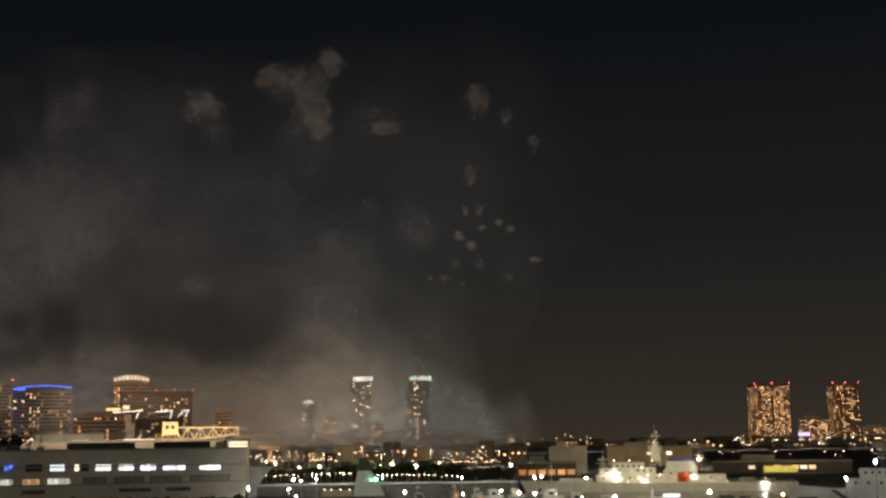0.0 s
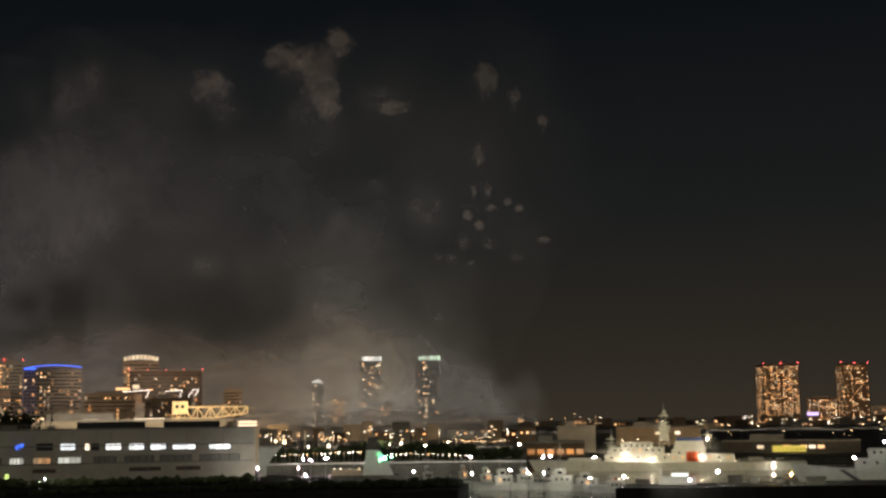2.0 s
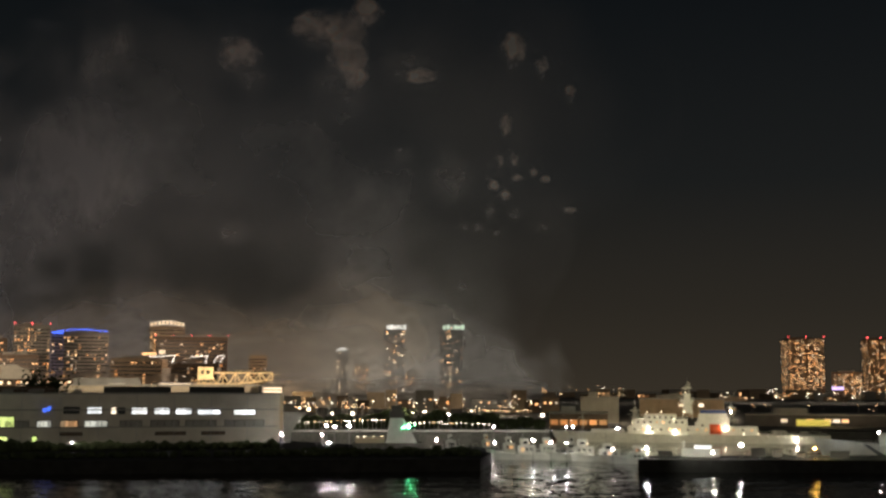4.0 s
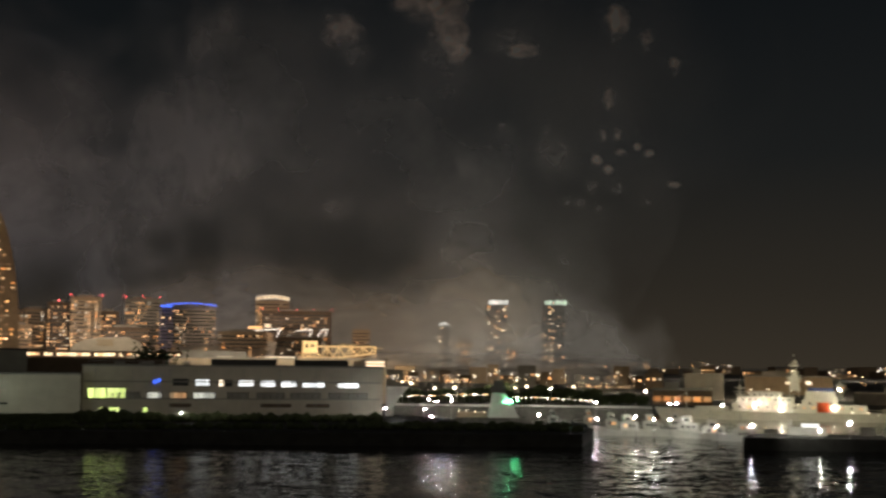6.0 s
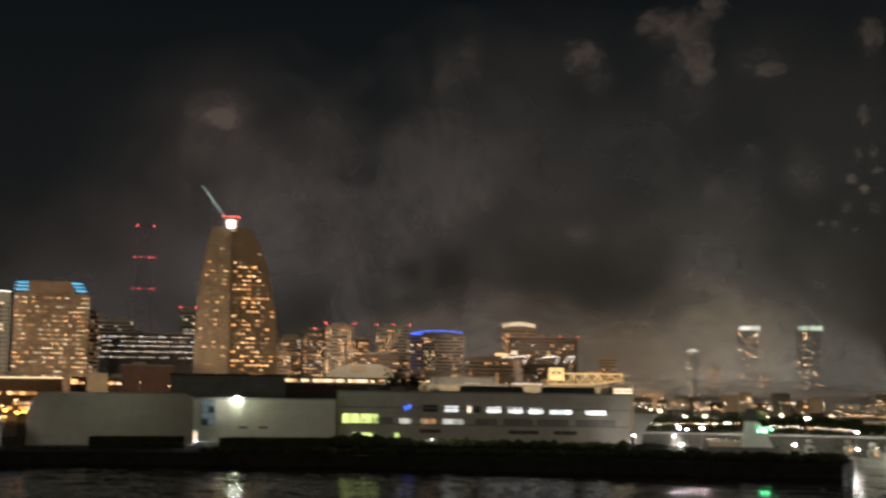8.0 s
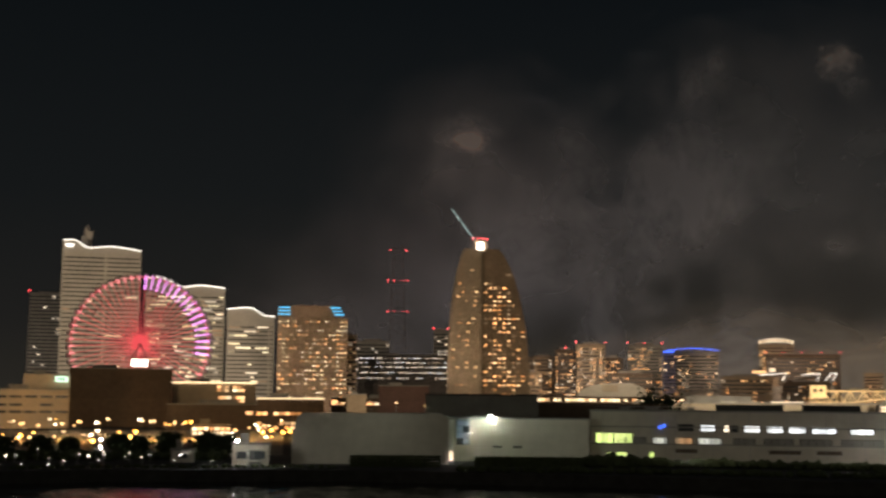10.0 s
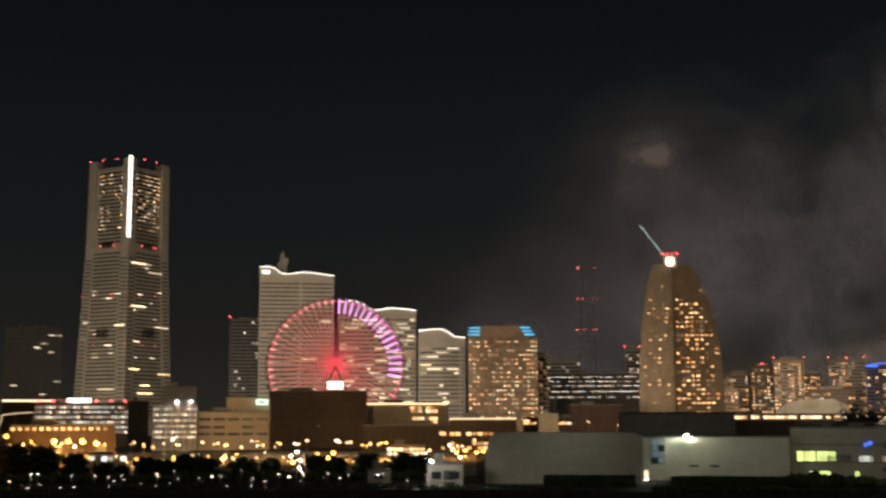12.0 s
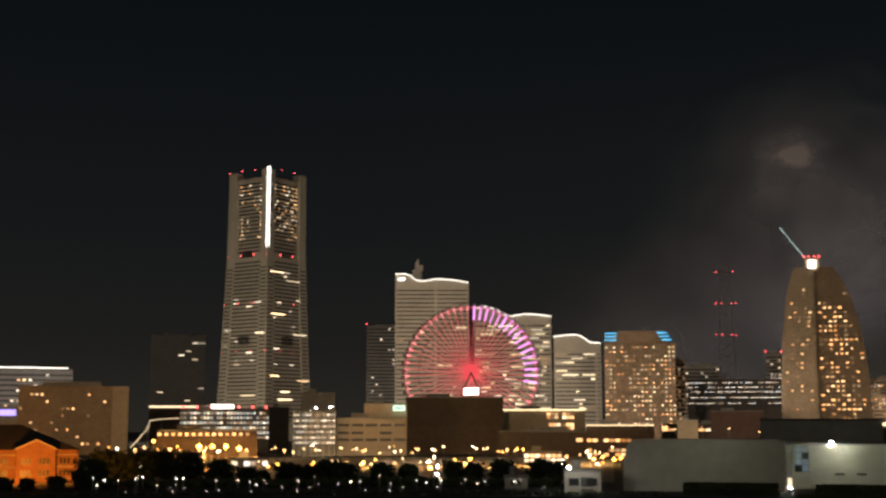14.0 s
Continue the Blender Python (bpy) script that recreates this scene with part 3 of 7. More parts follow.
queen("pale office tower with a white lit wavy roofline", 31.69, 28.35, 1300, [(31.69, 6.88), (31.3, 6.92), (31.05, 6.85), (30.75, 6.62), (30.5, 6.58), (29.7, 6.68), (29.0, 6.62), (28.35, 6.52)], 0.55, 0.06, 4.3)
queen("pale office tower behind the wheel with lit roofline", 28.1, 24.62, 1330, [(28.1, 5.35), (27.5, 5.42), (27.1, 5.3), (26.7, 5.05), (26.4, 4.98), (25.8, 5.08), (25.2, 5.05), (24.62, 4.97)], 0.68, 0.42, 4.3)
queen("lower pale office tower with white swooping roofline", 24.5, 22.4, 1296, [(24.5, 4.05), (23.9, 4.12), (23.4, 4.12), (23.1, 3.95), (22.85, 3.78), (22.4, 3.75)], 0.9, 0.26, 4.2)


sign = thing("roof_logo", at(31.42, 1299, up(6.6, 1299)), 31.42, "small white lit emblem high on an office tower", "sign")
bm = bmesh.new()
prism(bm, [(-4, 3.2), (4.4, 3.2), (3.0, 0.4), (-2.6, 0.4)], 0, 0.9)
part("emblem", bm, "strip_white", sign)

# ---- hotel with blue roof corners ----
def bay_hotel():
    ob, w, deep, z1 = tower("bay_hotel", "tan hotel block with cyan lit roof corners", 22.24, 19.1, 3.75, 1157, "tan", ["win_hotel", "win_orange", "win_gold", "win_gold", "win_dim"], 0.5, deep=30, floor=3.9, bay=3.5, roof=False, limit=300, band=False, size=(1.6, 1.2), category="hotel")
    bm = bmesh.new()
    prism(bm, [(-w * 0.42, z1), (-w * 0.42, z1 + 3), (-w * 0.3, z1 + 11), (w * 0.28, z1 + 11), (w * 0.42, z1 + 2), (w * 0.42, z1)], -14, 14)
    part("roof_block", bm, "tan", ob)
    for x0, x1, lean in ((-w * 0.5, -w * 0.33, 0.5), (w * 0.25, w * 0.39, -1.9)):
        for k in range(3):
            part("light_strip", boxes((x0 - (2 - k) * min(lean, 0) + k * max(lean, 0), x1 - (2 - k) * min(lean, 0), -15.6, -15.1, z1 + 2.2 + 3.1 * k, z1 + 3.2 + 3.1 * k)), "strip_cyan", ob, "cyan light strip")
            part("roof_step", boxes((x0, x1, -15.0, -14.01, z1 + 0.6 + 3.1 * k, z1 + 1.6 + 3.1 * k)), "tan", ob)


bay_hotel()


# ---- sail-shaped hotel ----
def sail_hotel():
    d = 1000.0
    mid = 13.1
    ob = thing("sail_hotel", at(mid, d, LAND), mid, "sail-shaped hotel tower with warm lit rooms", "hotel")
    def left(z):
        return -25.5 * math.sqrt(max(0.0, 1 - (z / 150) ** 3.0)) - 0.5
    def right(z):
        return 37.5 * math.sqrt(max(0.0, 1 - (z / 143) ** 2.4)) + 2.5
    z_top = up(6.95, d) - LAND
    bm = bmesh.new()
    zs = [z_top * i / 24 for i in range(25)]
    for fn, name, mat, y0 in ((left, "sail_wall", "cream", 0.0), (right, "window_wall", "tan", 3.0)):
        bm = bmesh.new()
        prism(bm, [(0, 0), *[(fn(z), z) for z in zs], (0, z_top)], y0, 26)
        part(name, bm, mat, ob)
    part("edge_fin", boxes((-1.2, 1.2, -1.0, 3.2, 0, z_top + 2)), "cream", ob)
    floor = 3.5
    k = 3
    while k * floor < z_top - 6:
        z = k * floor
        u = 3.0
        while u < right(z + 2) - 3:
            if RNG.random() < (0.5 if 16 < z < 112 else 0.1):
                piece("window", pane_mesh(RNG.choice((1.4, 1.8, 2.4)), 1.15, RNG.choice(("win_hotel", "win_hotel", "win_orange", "win_dim"))), ob, face_matrix(u + 1.4, 2.9, z, 0))
            u += 3.7
        u = left(z + 2) + 3
        while u < -3:
            if RNG.random() < 0.3:
                piece("window", pane_mesh(1.6, 1.0, RNG.choice(("win_warm", "win_dim"))), ob, face_matrix(u + 1.2, -0.1, z, 0))
            u += 3.6
        k += 1
    part("sign_box", boxes((-2.6, 2.6, -2.2, -1.0, z_top - 1, z_top + 4.8)), "sign_white", ob, "square white lit sign box")
    bm = bmesh.new()
    box(bm, -5, 5, 0, 8, z_top - 3, z_top + 7)
    part("roof_block", bm, "cream", ob)
    for x in (-5.5, -2, 2, 5.5):
        warning_lamp(ob, x, -0.8, z_top + 8.0, 1.0)
    bm = bmesh.new()
    bar(bm, (-4, 2, z_top + 6), (-23, 2, z_top + 32), 0.32)
    part("statue_mast", bm, "mast_light", ob, "slanted lit mast on the roof")
    part("podium", boxes((-34, 44, -6, 30, 0, 12)), "cream", ob)


sail_hotel()


# ---- ferris wheel ----
def ferris_wheel():
    d = 960.0
    az = 28.25
    hub_z = up(2.45, d) - LAND
    r = 49.5
    ob = thing("ferris_wheel", at(az, d, LAND), az, "giant ferris wheel with red and magenta lit spokes", "ferris wheel")
    for name, rad, thick, mat in (("outer_rim", r, 0.16, "wheel_red"), ("inner_rim", r - 9.5, 0.14, "dull_red")):
        for y in (-3, 3):
            bm = bmesh.new()
            pts = [Vector((rad * math.sin(2 * math.pi * i / 60), y, hub_z + rad * math.cos(2 * math.pi * i / 60))) for i in range(60)]
            for i in range(60):
                bar(bm, pts[i], pts[(i + 1) % 60], thick, 5)
            part(name, bm, mat, ob)
    for i in range(60):
        a = 2 * math.pi * (i + 0.5) / 60
        pink = 0 < a < math.radians(100)
        m = pose(0, 0, hub_z) @ Matrix.Rotation(a, 4, "Y")
        key = ("spoke",)
        if key not in PANES:
            bm = bmesh.new()
            bar(bm, (0, -3, 5.5), (0, -3, r - 0.5), 0.27, 4)
            PANES[key] = finish(bm, "wheel_red")
            bm = bmesh.new()
            bar(bm, (0, -3, 5.5), (0, -3, r - 0.5), 0.12, 4)
            PANES["rear"] = finish(bm, "dull_red")
            for k2, mat in (("s_red", "wheel_light"), ("s_pink", "wheel_pink")):
                bm = bmesh.new()
                bar(bm, (0, -3.3, r - 9.5 if k2 == "s_pink" else r - 2.6), (0, -3.3, r + 0.6), 0.42, 5)
                PANES[k2] = finish(bm, mat)
            bm = bmesh.new()
            bmesh.ops.create_uvsphere(bm, u_segments=8, v_segments=6, radius=1.7)
            bmesh.ops.scale(bm, vec=(1, 0.9, 1.15), verts=bm.verts)
            PANES["gondola"] = finish(bm, "ship_white", True)
        piece("spoke", PANES[key], ob, m)
        piece("rear_spoke", PANES["rear"], ob, pose(0, 0, hub_z) @ Matrix.Rotation(a + math.pi / 60, 4, "Y") @ pose(0, 6, 0))
        piece("spoke_light", PANES["s_pink" if pink else "s_red"], ob, m)
        piece("gondola", PANES["gondola"], ob, Matrix.Translation((math.sin(a) * (r + 2.2), 0, hub_z + math.cos(a) * (r + 2.2) - 1.0)))
    bm = bmesh.new()
    bmesh.ops.create_cone(bm, cap_ends=True, segments=20, radius1=6, radius2=6, depth=8, matrix=Matrix.Translation((0, 0, hub_z)) @ Matrix.Rotation(math.pi / 2, 4, "X"))
    part("hub", bm, "wheel_red", ob)
    for x in (-1, 1):
        for y in (-8, 8):
            bm = bmesh.new()
            bar(bm, (x * 24, y * 1.6, 0), (0, y * 0.7, hub_z), 0.6, 8)
            part("leg", bm, "brown", ob)
    part("clock_panel", boxes((-5.5, 5.5, -14.6, -13.6, hub_z - 17, hub_z - 12)), "sign_white", ob, "bright white clock panel")
    part("station", boxes((-22, 22, -10, 10, 0, 8)), "grey", ob)


ferris_wheel()


# ---- coast guard base on the quay ----
def base_office():
    d = 322.0
    az0, az1 = 8.15, -5.0
    mid = (az0 + az1) / 2
    w = d * 2 * math.tan(radians((az0 - az1) / 2))
    z1 = up(-0.35, d) - LAND
    ob = thing("base_office", at(mid, d, LAND), mid, "long three-storey white office block with lit windows", "office building")
    part("wall", boxes((-w / 2, w / 2, 0, 18, 0, z1)), "white_panel", ob)
    part("roof_edge", boxes((-w / 2 - 0.3, w / 2 + 0.3, -0.3, 18.3, z1, z1 + 0.4)), "grey", ob)
    for a0, a1 in ((2.65, -0.23), (-1.05, -3.45)):
        x0, x1 = [math.tan(radians(mid - a)) * d for a in (a0, a1)]
        part("roof_screen", boxes((x0, x1, 1.0, 5.0, z1 + 0.4, z1 + 1.9)), "black", ob, "black roof screen")
    return ob


base_office()


# ---- coast guard base: office details, halls, hedge ----
office = bpy.data.objects["base_office"]
OD, OMID = 322.0, (8.15 - 5.0) / 2


def office_x(az):
    return math.tan(radians(OMID - az)) * OD


def office_pane(az0, az1, e0, e1, material, bars=2):
    """An office window: recessed dark frame, panes, mullions."""
    x0, x1, z1, z0 = office_x(az0), office_x(az1), up(e0, OD) - LAND, up(e1, OD) - LAND
    win = part("window", boxes((x0 - 0.12, x1 + 0.12, -0.05, 0.1, z0 - 0.12, z1 + 0.12)), "black", office)
    n = max(1, bars)
    for i in range(n):
        a, b = x0 + (x1 - x0) * i / n, x0 + (x1 - x0) * (i + 1) / n
        part("pane", boxes((a + 0.05, b - 0.05, -0.09, -0.04, z0, z1)), material, win)


for a0, a1, m in ((3.31, 2.71, "win_bright"), (2.3, 2.1, "win_white"), (1.43, 0.77, "win_bright"), (0.47, -0.19, "win_bright"), (-0.46, -1.14, "win_bright"), (-1.41, -2.39, "win_bright"), (-2.98, -3.92, "win_bright"), (4.28, 3.64, "glass"), (2.0, 1.72, "glass")):
    office_pane(a0, a1, -0.97 + 0.015 * a0, -1.22 + 0.01 * a0, m, 3 if a0 - a1 > 0.6 else 1)
for a0, a1, m in ((5.37, 4.79, "win_pale"), (4.41, 3.7, "win_dim"), (3.4, 2.45, "win_pale"), (1.9, 1.0, "grey"), (0.6, -0.6, "grey"), (-0.9, -2.2, "grey"), (-2.6, -4.3, "grey"), (7.0, 5.7, "grey")):
    office_pane(a0, a1, -1.5, -1.76, m, 4)
for a0, a1 in ((4.4, 3.5), (0.4, -0.9), (-1.6, -2.6)):
    office_pane(a0, a1, -2.0, -2.12, "brown", 3)
M["win_green"] = glow("yellow_green_lit_hall", (0.75, 1.0, 0.25), (0.9, 1.0, 0.35), 1.2, 0.3)
for a0, a1, e0, e1 in ((7.9, 7.15, -1.32, -1.8), (7.1, 6.3, -1.32, -1.75), (7.4, 7.15, -2.16, -2.37), (7.0, 6.55, -2.16, -2.37), (5.55, 5.35, -2.15, -2.5)):
    office_pane(a0, a1, e0, e1, "win_green", 3)
bm = bmesh.new()
for i, a in enumerate((5.08, 4.93, 4.88)):
    box(bm, office_x(a) - 0.25, office_x(a) + 0.25, -0.4, -0.1, up(-1.1 + 0.05 * i, OD) - LAND, up(-0.97 + 0.03 * i, OD) - LAND)
part("blue_sign", bm, "strip_blue", office, "small blue lit sign")
for z in (4.4, 8.6):
    part("ledge", boxes((office_x(8.1), office_x(-4.9), -0.35, -0.003, z, z + 0.3)), "grey", office)
for k in range(9):
    bm = bmesh.new()
    x = office_x(7.6) + k * 9.0
    bar(bm, (x, -0.42, 0), (x, -0.42, 12.0), 0.07)
    part("drain_pipe", bm, "steel", office)
part("stair_block", boxes((office_x(-4.2), office_x(-5.15), 2, 9, 12.6, 14.6)), "white_panel", office)
part("louvre", boxes((office_x(-4.3), office_x(-5.1), 1.7, 1.99, 13.0, 13.35), (office_x(-4.3), office_x(-5.1), 1.7, 1.99, 13.8, 14.15)), "win_white", office, "bright lit slot windows")
part("rooftop_unit", boxes((office_x(0.9), office_x(0.2), 6, 9, 12.8, 14.4), (office_x(-3.8), office_x(-4.1), 4, 6, 12.8, 14.2)), "cream", office)

bm = bmesh.new()
for i in range(25):
    x = office_x(7.9) + i * (office_x(2.8) - office_x(7.9)) / 24
    bar(bm, (x, 0.3, 12.75), (x, 0.3, 13.8), 0.04, 4)
bar(bm, (office_x(7.9), 0.3, 13.8), (office_x(2.8), 0.3, 13.8), 0.05, 5)
part("roof_railing", bm, "steel", office)
for a0, a1 in ((6.9, 6.5), (5.8, 5.2), (3.9, 3.6)):
    part("duct", boxes((office_x(a0), office_x(a1), 5, 8, 12.7, 13.7)), "grey", office)
for a in (6.2, 2.9, -0.3, -2.7):
    bm = bmesh.new()
    bar(bm, (office_x(a), -0.02, 3.4), (office_x(a), -0.8, 3.9), 0.05, 5)
    part("lamp_bracket", bm, "steel", office)

# arched store hall
def store_hall():
    d = 300.0
    mid = (21.5 + 14.6) / 2
    w = 2 * d * math.tan(radians((21.5 - 14.6) / 2))
    z1 = up(-0.52, d) - LAND
    ob = thing("store_hall", at(mid, d, LAND), mid, "large windowless pale hall with a rounded roof edge", "hall")
    bm = bmesh.new()
    prof = [(-w / 2, 0), (-w / 2, z1 * 0.55), (-w / 2 + 0.5, z1 * 0.75), (-w / 2 + 1.3, z1 - 0.8), (-w / 2 + 2.2, z1 - 0.1), (-w / 2 + 4, z1), (w / 2 - 1.2, z1), (w / 2, z1 - 0.8), (w / 2, 0)]
    prism(bm, prof, 0, 15)
    part("wall", bm, "white_panel", ob)
    for k in range(12):
        x = -w / 2 + 3 + k * (w - 5) / 11
        part("wall_seam", boxes((x - 0.04, x + 0.04, -0.03, -0.003, 0.2, z1 - 1.6)), "white_panel", ob)
    part("end_fin", boxes((w / 2 + 0.01, w / 2 + 0.5, -0.6, 8, 0, z1 - 0.6)), "white_panel", ob)


store_hall()


def lamp_hall():
    d = 318.0
    mid = (14.5 + 8.2) / 2
    w = 2 * d * math.tan(radians((14.5 - 8.2) / 2))
    z1 = up(-0.74, d) - LAND
    ob = thing("boat_hall", at(mid, d, LAND), mid, "white boat hall lit by one floodlight", "hall")
    part("wall", boxes((-w / 2, w / 2, 0, 18, 0, z1)), "white_panel", ob)
    part("roof_edge", boxes((-w / 2 - 0.2, w / 2 + 0.2, -0.25, 18, z1, z1 + 0.3)), "grey", ob)
    X = lambda a: math.tan(radians(mid - a)) * d
    Z = lambda e: up(e, d) - LAND
    win = part("window", boxes((X(14.15), X(13.55), -0.05, 0.1, Z(-1.9), Z(-0.78))), "black", ob)
    for i in range(2):
        for k in range(4):
            zz = Z(-1.87) + k * 1.5
            part("pane", boxes((X(14.12) + i * 1.6, X(14.12) + i * 1.6 + 1.5, -0.09, -0.04, zz, zz + 1.4)), "pane_blue" if (2 * i + k) % 4 else "glass", win)
    for a in (12.3, 11.4):
        part("vent", boxes((X(a) - 1.1, X(a) + 1.1, -0.12, -0.003, Z(-2.02), Z(-1.93))), "black", ob)
    bm = bmesh.new()
    bar(bm, (X(12.58), -0.1, Z(-0.75)), (X(12.58), -1.2, Z(-0.62)), 0.08)
    arm = part("lamp_arm", bm, "steel", ob)
    warning_lamp(ob, X(12.58), -1.4, Z(-0.64), 1.0, "lamp_hall", "floodlight")
    warning_lamp(ob, X(13.5), -0.5, Z(-1.4), 0.12, "lamp_white", "wall_lamp")
    part("lamp_box", boxes((X(13.5) - 0.2, X(13.5) + 0.2, -0.3, -0.003, Z(-1.4) - 0.15, Z(-1.4) + 0.15)), "steel", ob)
    part("pilaster", boxes((X(14.5), X(14.25), -0.5, -0.003, 2.6, z1 - 0.1)), "ship_white", ob)
    part("door", boxes((X(14.45), X(14.3), -0.1, -0.003, 0, 2.4)), "win_white", ob, "lit open doorway")


M["pane_blue"] = glow("blue_tinted_room", (0.05, 0.12, 0.3), (0.1, 0.25, 0.3), 0.35, 0.5)
lamp_hall()
ob = thing("roof_hall", at(13, 372, LAND), 13, "dark flat-roofed hall behind the boat hall", "hall")
part("wall", boxes((-16.5, 16.5, 0, 22, 0, up(0.3, 372) - LAND)), "grey", ob)
part("roof_edge", boxes((-16.8, 16.8, -0.3, 22.3, up(0.3, 372) - LAND, up(0.38, 372) - LAND)), "dark", ob)
ob = thing("roof_hall", at(9.2, 380, LAND), 9.2, "long dark hall behind the office block", "hall")
part("wall", boxes((-14, 30, 0, 20, 0, up(-0.02, 380) - LAND)), "brown", ob)


def hedge(label, az0, az1, d, h, wide=3.0, seed=0):
    """A clipped dark hedge: many overlapping leafy clumps."""
    rng = random.Random(seed)
    bm = bmesh.new()
    n = max(6, int(d * radians(az0 - az1) / 1.1))
    for i in range(n):
        a = az0 + (az1 - az0) * (i + rng.random()) / n
        p = at(a, d + rng.uniform(-wide / 2, wide / 2), LAND)
        r = h * rng.uniform(0.42, 0.62)
        m = Matrix.Translation(p + Vector((0, 0, r * 0.75))) @ Matrix.Rotation(rng.random() * 6, 4, "Z") @ Matrix.Diagonal((rng.uniform(0.9, 1.8), 1.1, rng.uniform(0.8, 1.15), 1))
        res = bmesh.ops.create_icosphere(bm, subdivisions=1, radius=r, matrix=m)
        for v in res["verts"]:
            v.co += Vector((rng.uniform(-1, 1), rng.uniform(-1, 1), rng.uniform(-1, 1))) * r * 0.22
    return solid("hedge", bm, "grass", label, "hedge", kind="stuff")


def clipped_hedge(label, az0, az1, d, h, seed):
    """A hedge cut square: small leafy clumps packed in level rows."""
    rng = random.Random(seed)
    bm = bmesh.new()
    n = max(6, int(d * radians(az0 - az1) / 0.7))
    rows = max(2, int(h / 0.55))
    for i in range(n):
        for k in range(rows):
            p = at(az0 + (az1 - az0) * (i + 0.5) / n, d + rng.uniform(-0.15, 0.15), LAND + 0.3 + k * (h - 0.6) / (rows - 1))
            m = Matrix.Translation(p) @ Matrix.Rotation(rng.random() * 6, 4, "Z") @ Matrix.Diagonal((1.15, 1.4, 1, 1))
            res = bmesh.ops.create_icosphere(bm, subdivisions=1, radius=0.46, matrix=m)
            for v in res["verts"]:
                v.co += Vector((rng.uniform(-1, 1), rng.uniform(-1, 1), rng.uniform(-1, 1))) * 0.08
    return solid("hedge", bm, "grass", label, "hedge", kind="stuff")


hedge("dark hedge along the quay edge", 14, -13.9, 268, 1.5, 4, 1)
clipped_hedge("square-cut dark hedge before the store hall", 18.9, 14.85, 286, 2.6, 2)
clipped_hedge("square-cut dark hedge before the boat hall", 13.3, 8.5, 290, 2.3, 3)
hedge("dark shrubs before the office block", 8.3, -5.0, 300, 2.2, 4, 4)
hedge("wild dark shrubs on the quay", -4.0, -13.4, 274, 1.8, 12, 5)
hedge("low dark hedge on the quay", 48, 19.5, 281, 0.9, 3, 6)
hedge("dark shrubs between the promenade trees", 45, 24.4, 320, 2.5, 9, 8)
hedge("shrubs beside the yellow windows", 8.2, 6.2, 296, 3.2, 2, 7)


# ---- lamps on posts ----
def lamp_post(az, d, el=None, z=None, material="lamp_warm", r=0.4, label="street lamp on a slim steel post", base=LAND, group="street lamps", name="street_lamp"):
    top = (up(el, d) if el is not None else z) - base
    ob = thing(name, at(az, d, base), az, label, "street lamp", group)
    if top > 0.5:
        bm = bmesh.new()
        bar(bm, (0, 0.3, 0), (0, 0.3, top + r), 0.09, 5)
        bar(bm, (0, 0.3, top + r), (0, -0.2, top + r), 0.07, 5)
        part("post", bm, "steel", ob)
        part("foot", boxes((-0.2, 0.2, 0.1, 0.5, 0, 0.25)), "quay", ob)
    warning_lamp(ob, 0, -0.1, max(top, r), r, material, "lamp_head")
    return ob


HARBOUR = "bright harbour floodlight on a tall post"
for az, el, d, mat, r in (
    (-7.1, -1.74, 304, "lamp_white", 0.5), (-7.45, -1.8, 318, "lamp_white", 0.36), (-8.12, -1.74, 304, "lamp_white", 0.62), (-6.9, -2.14, 320, "lamp_white", 0.42), (-7.22, -2.48, 318, "lamp_white", 0.4), (-5.12, -2.12, 318, "lamp_white", 0.45),
    (-12.05, -2.37, 296, "lamp_white", 0.55), (-12.59, -1.22, 420, "lamp_white", 0.45), (-14.6, -1.77, 318, "lamp_white", 0.52),
    (-17.85, -1.8, 424, "lamp_white", 0.7), (-18.15, -1.78, 424, "lamp_white", 0.65), (-20.13, -1.84, 415, "lamp_white", 0.85),
):
    lamp_post(az, d, el, material=mat, r=r, label=HARBOUR, base=0.0 if az < -14 and d == 318 else LAND, group="harbour floodlights")
for az, el, d, mat, r in ((-21.39, -2.68, 262.5, "lamp_white", 0.52), (-24.26, -2.85, 263.5, "lamp_white", 0.5), (-25.48, -2.5, 265, "lamp_white", 0.62), (-28.58, -2.62, 270, "lamp_orange", 0.6), (-31.2, -1.92, 300, "lamp_white", 0.6), (-32.45, -1.25, 300, "lamp_white", 0.7)):
    lamp_post(az, d, el, material=mat, r=r, label=HARBOUR, group="harbour floodlights")
# strings of small quay lamps
rng = random.Random(31)
for a0, a1, n, e0, e1 in ((-5.75, -7.15, 8, -1.6, -1.57), (-7.35, -9.7, 13, -1.55, -1.48), (-10.9, -12.9, 11, -1.6, -1.63), (-13.1, -14.4, 6, -1.66, -1.68)):
    for i in range(n):
        lamp_post(a0 + (a1 - a0) * (i + rng.uniform(-0.25, 0.25)) / (n - 1), 426, e0 + (e1 - e0) * i / (n - 1) + rng.uniform(-0.03, 0.03), material=rng.choice(("lamp_warm", "lamp_string", "lamp_string")), r=rng.uniform(0.35, 0.62), label="small warm lamp in a row along the quay", name="quay_lamp", group="quay lamps")
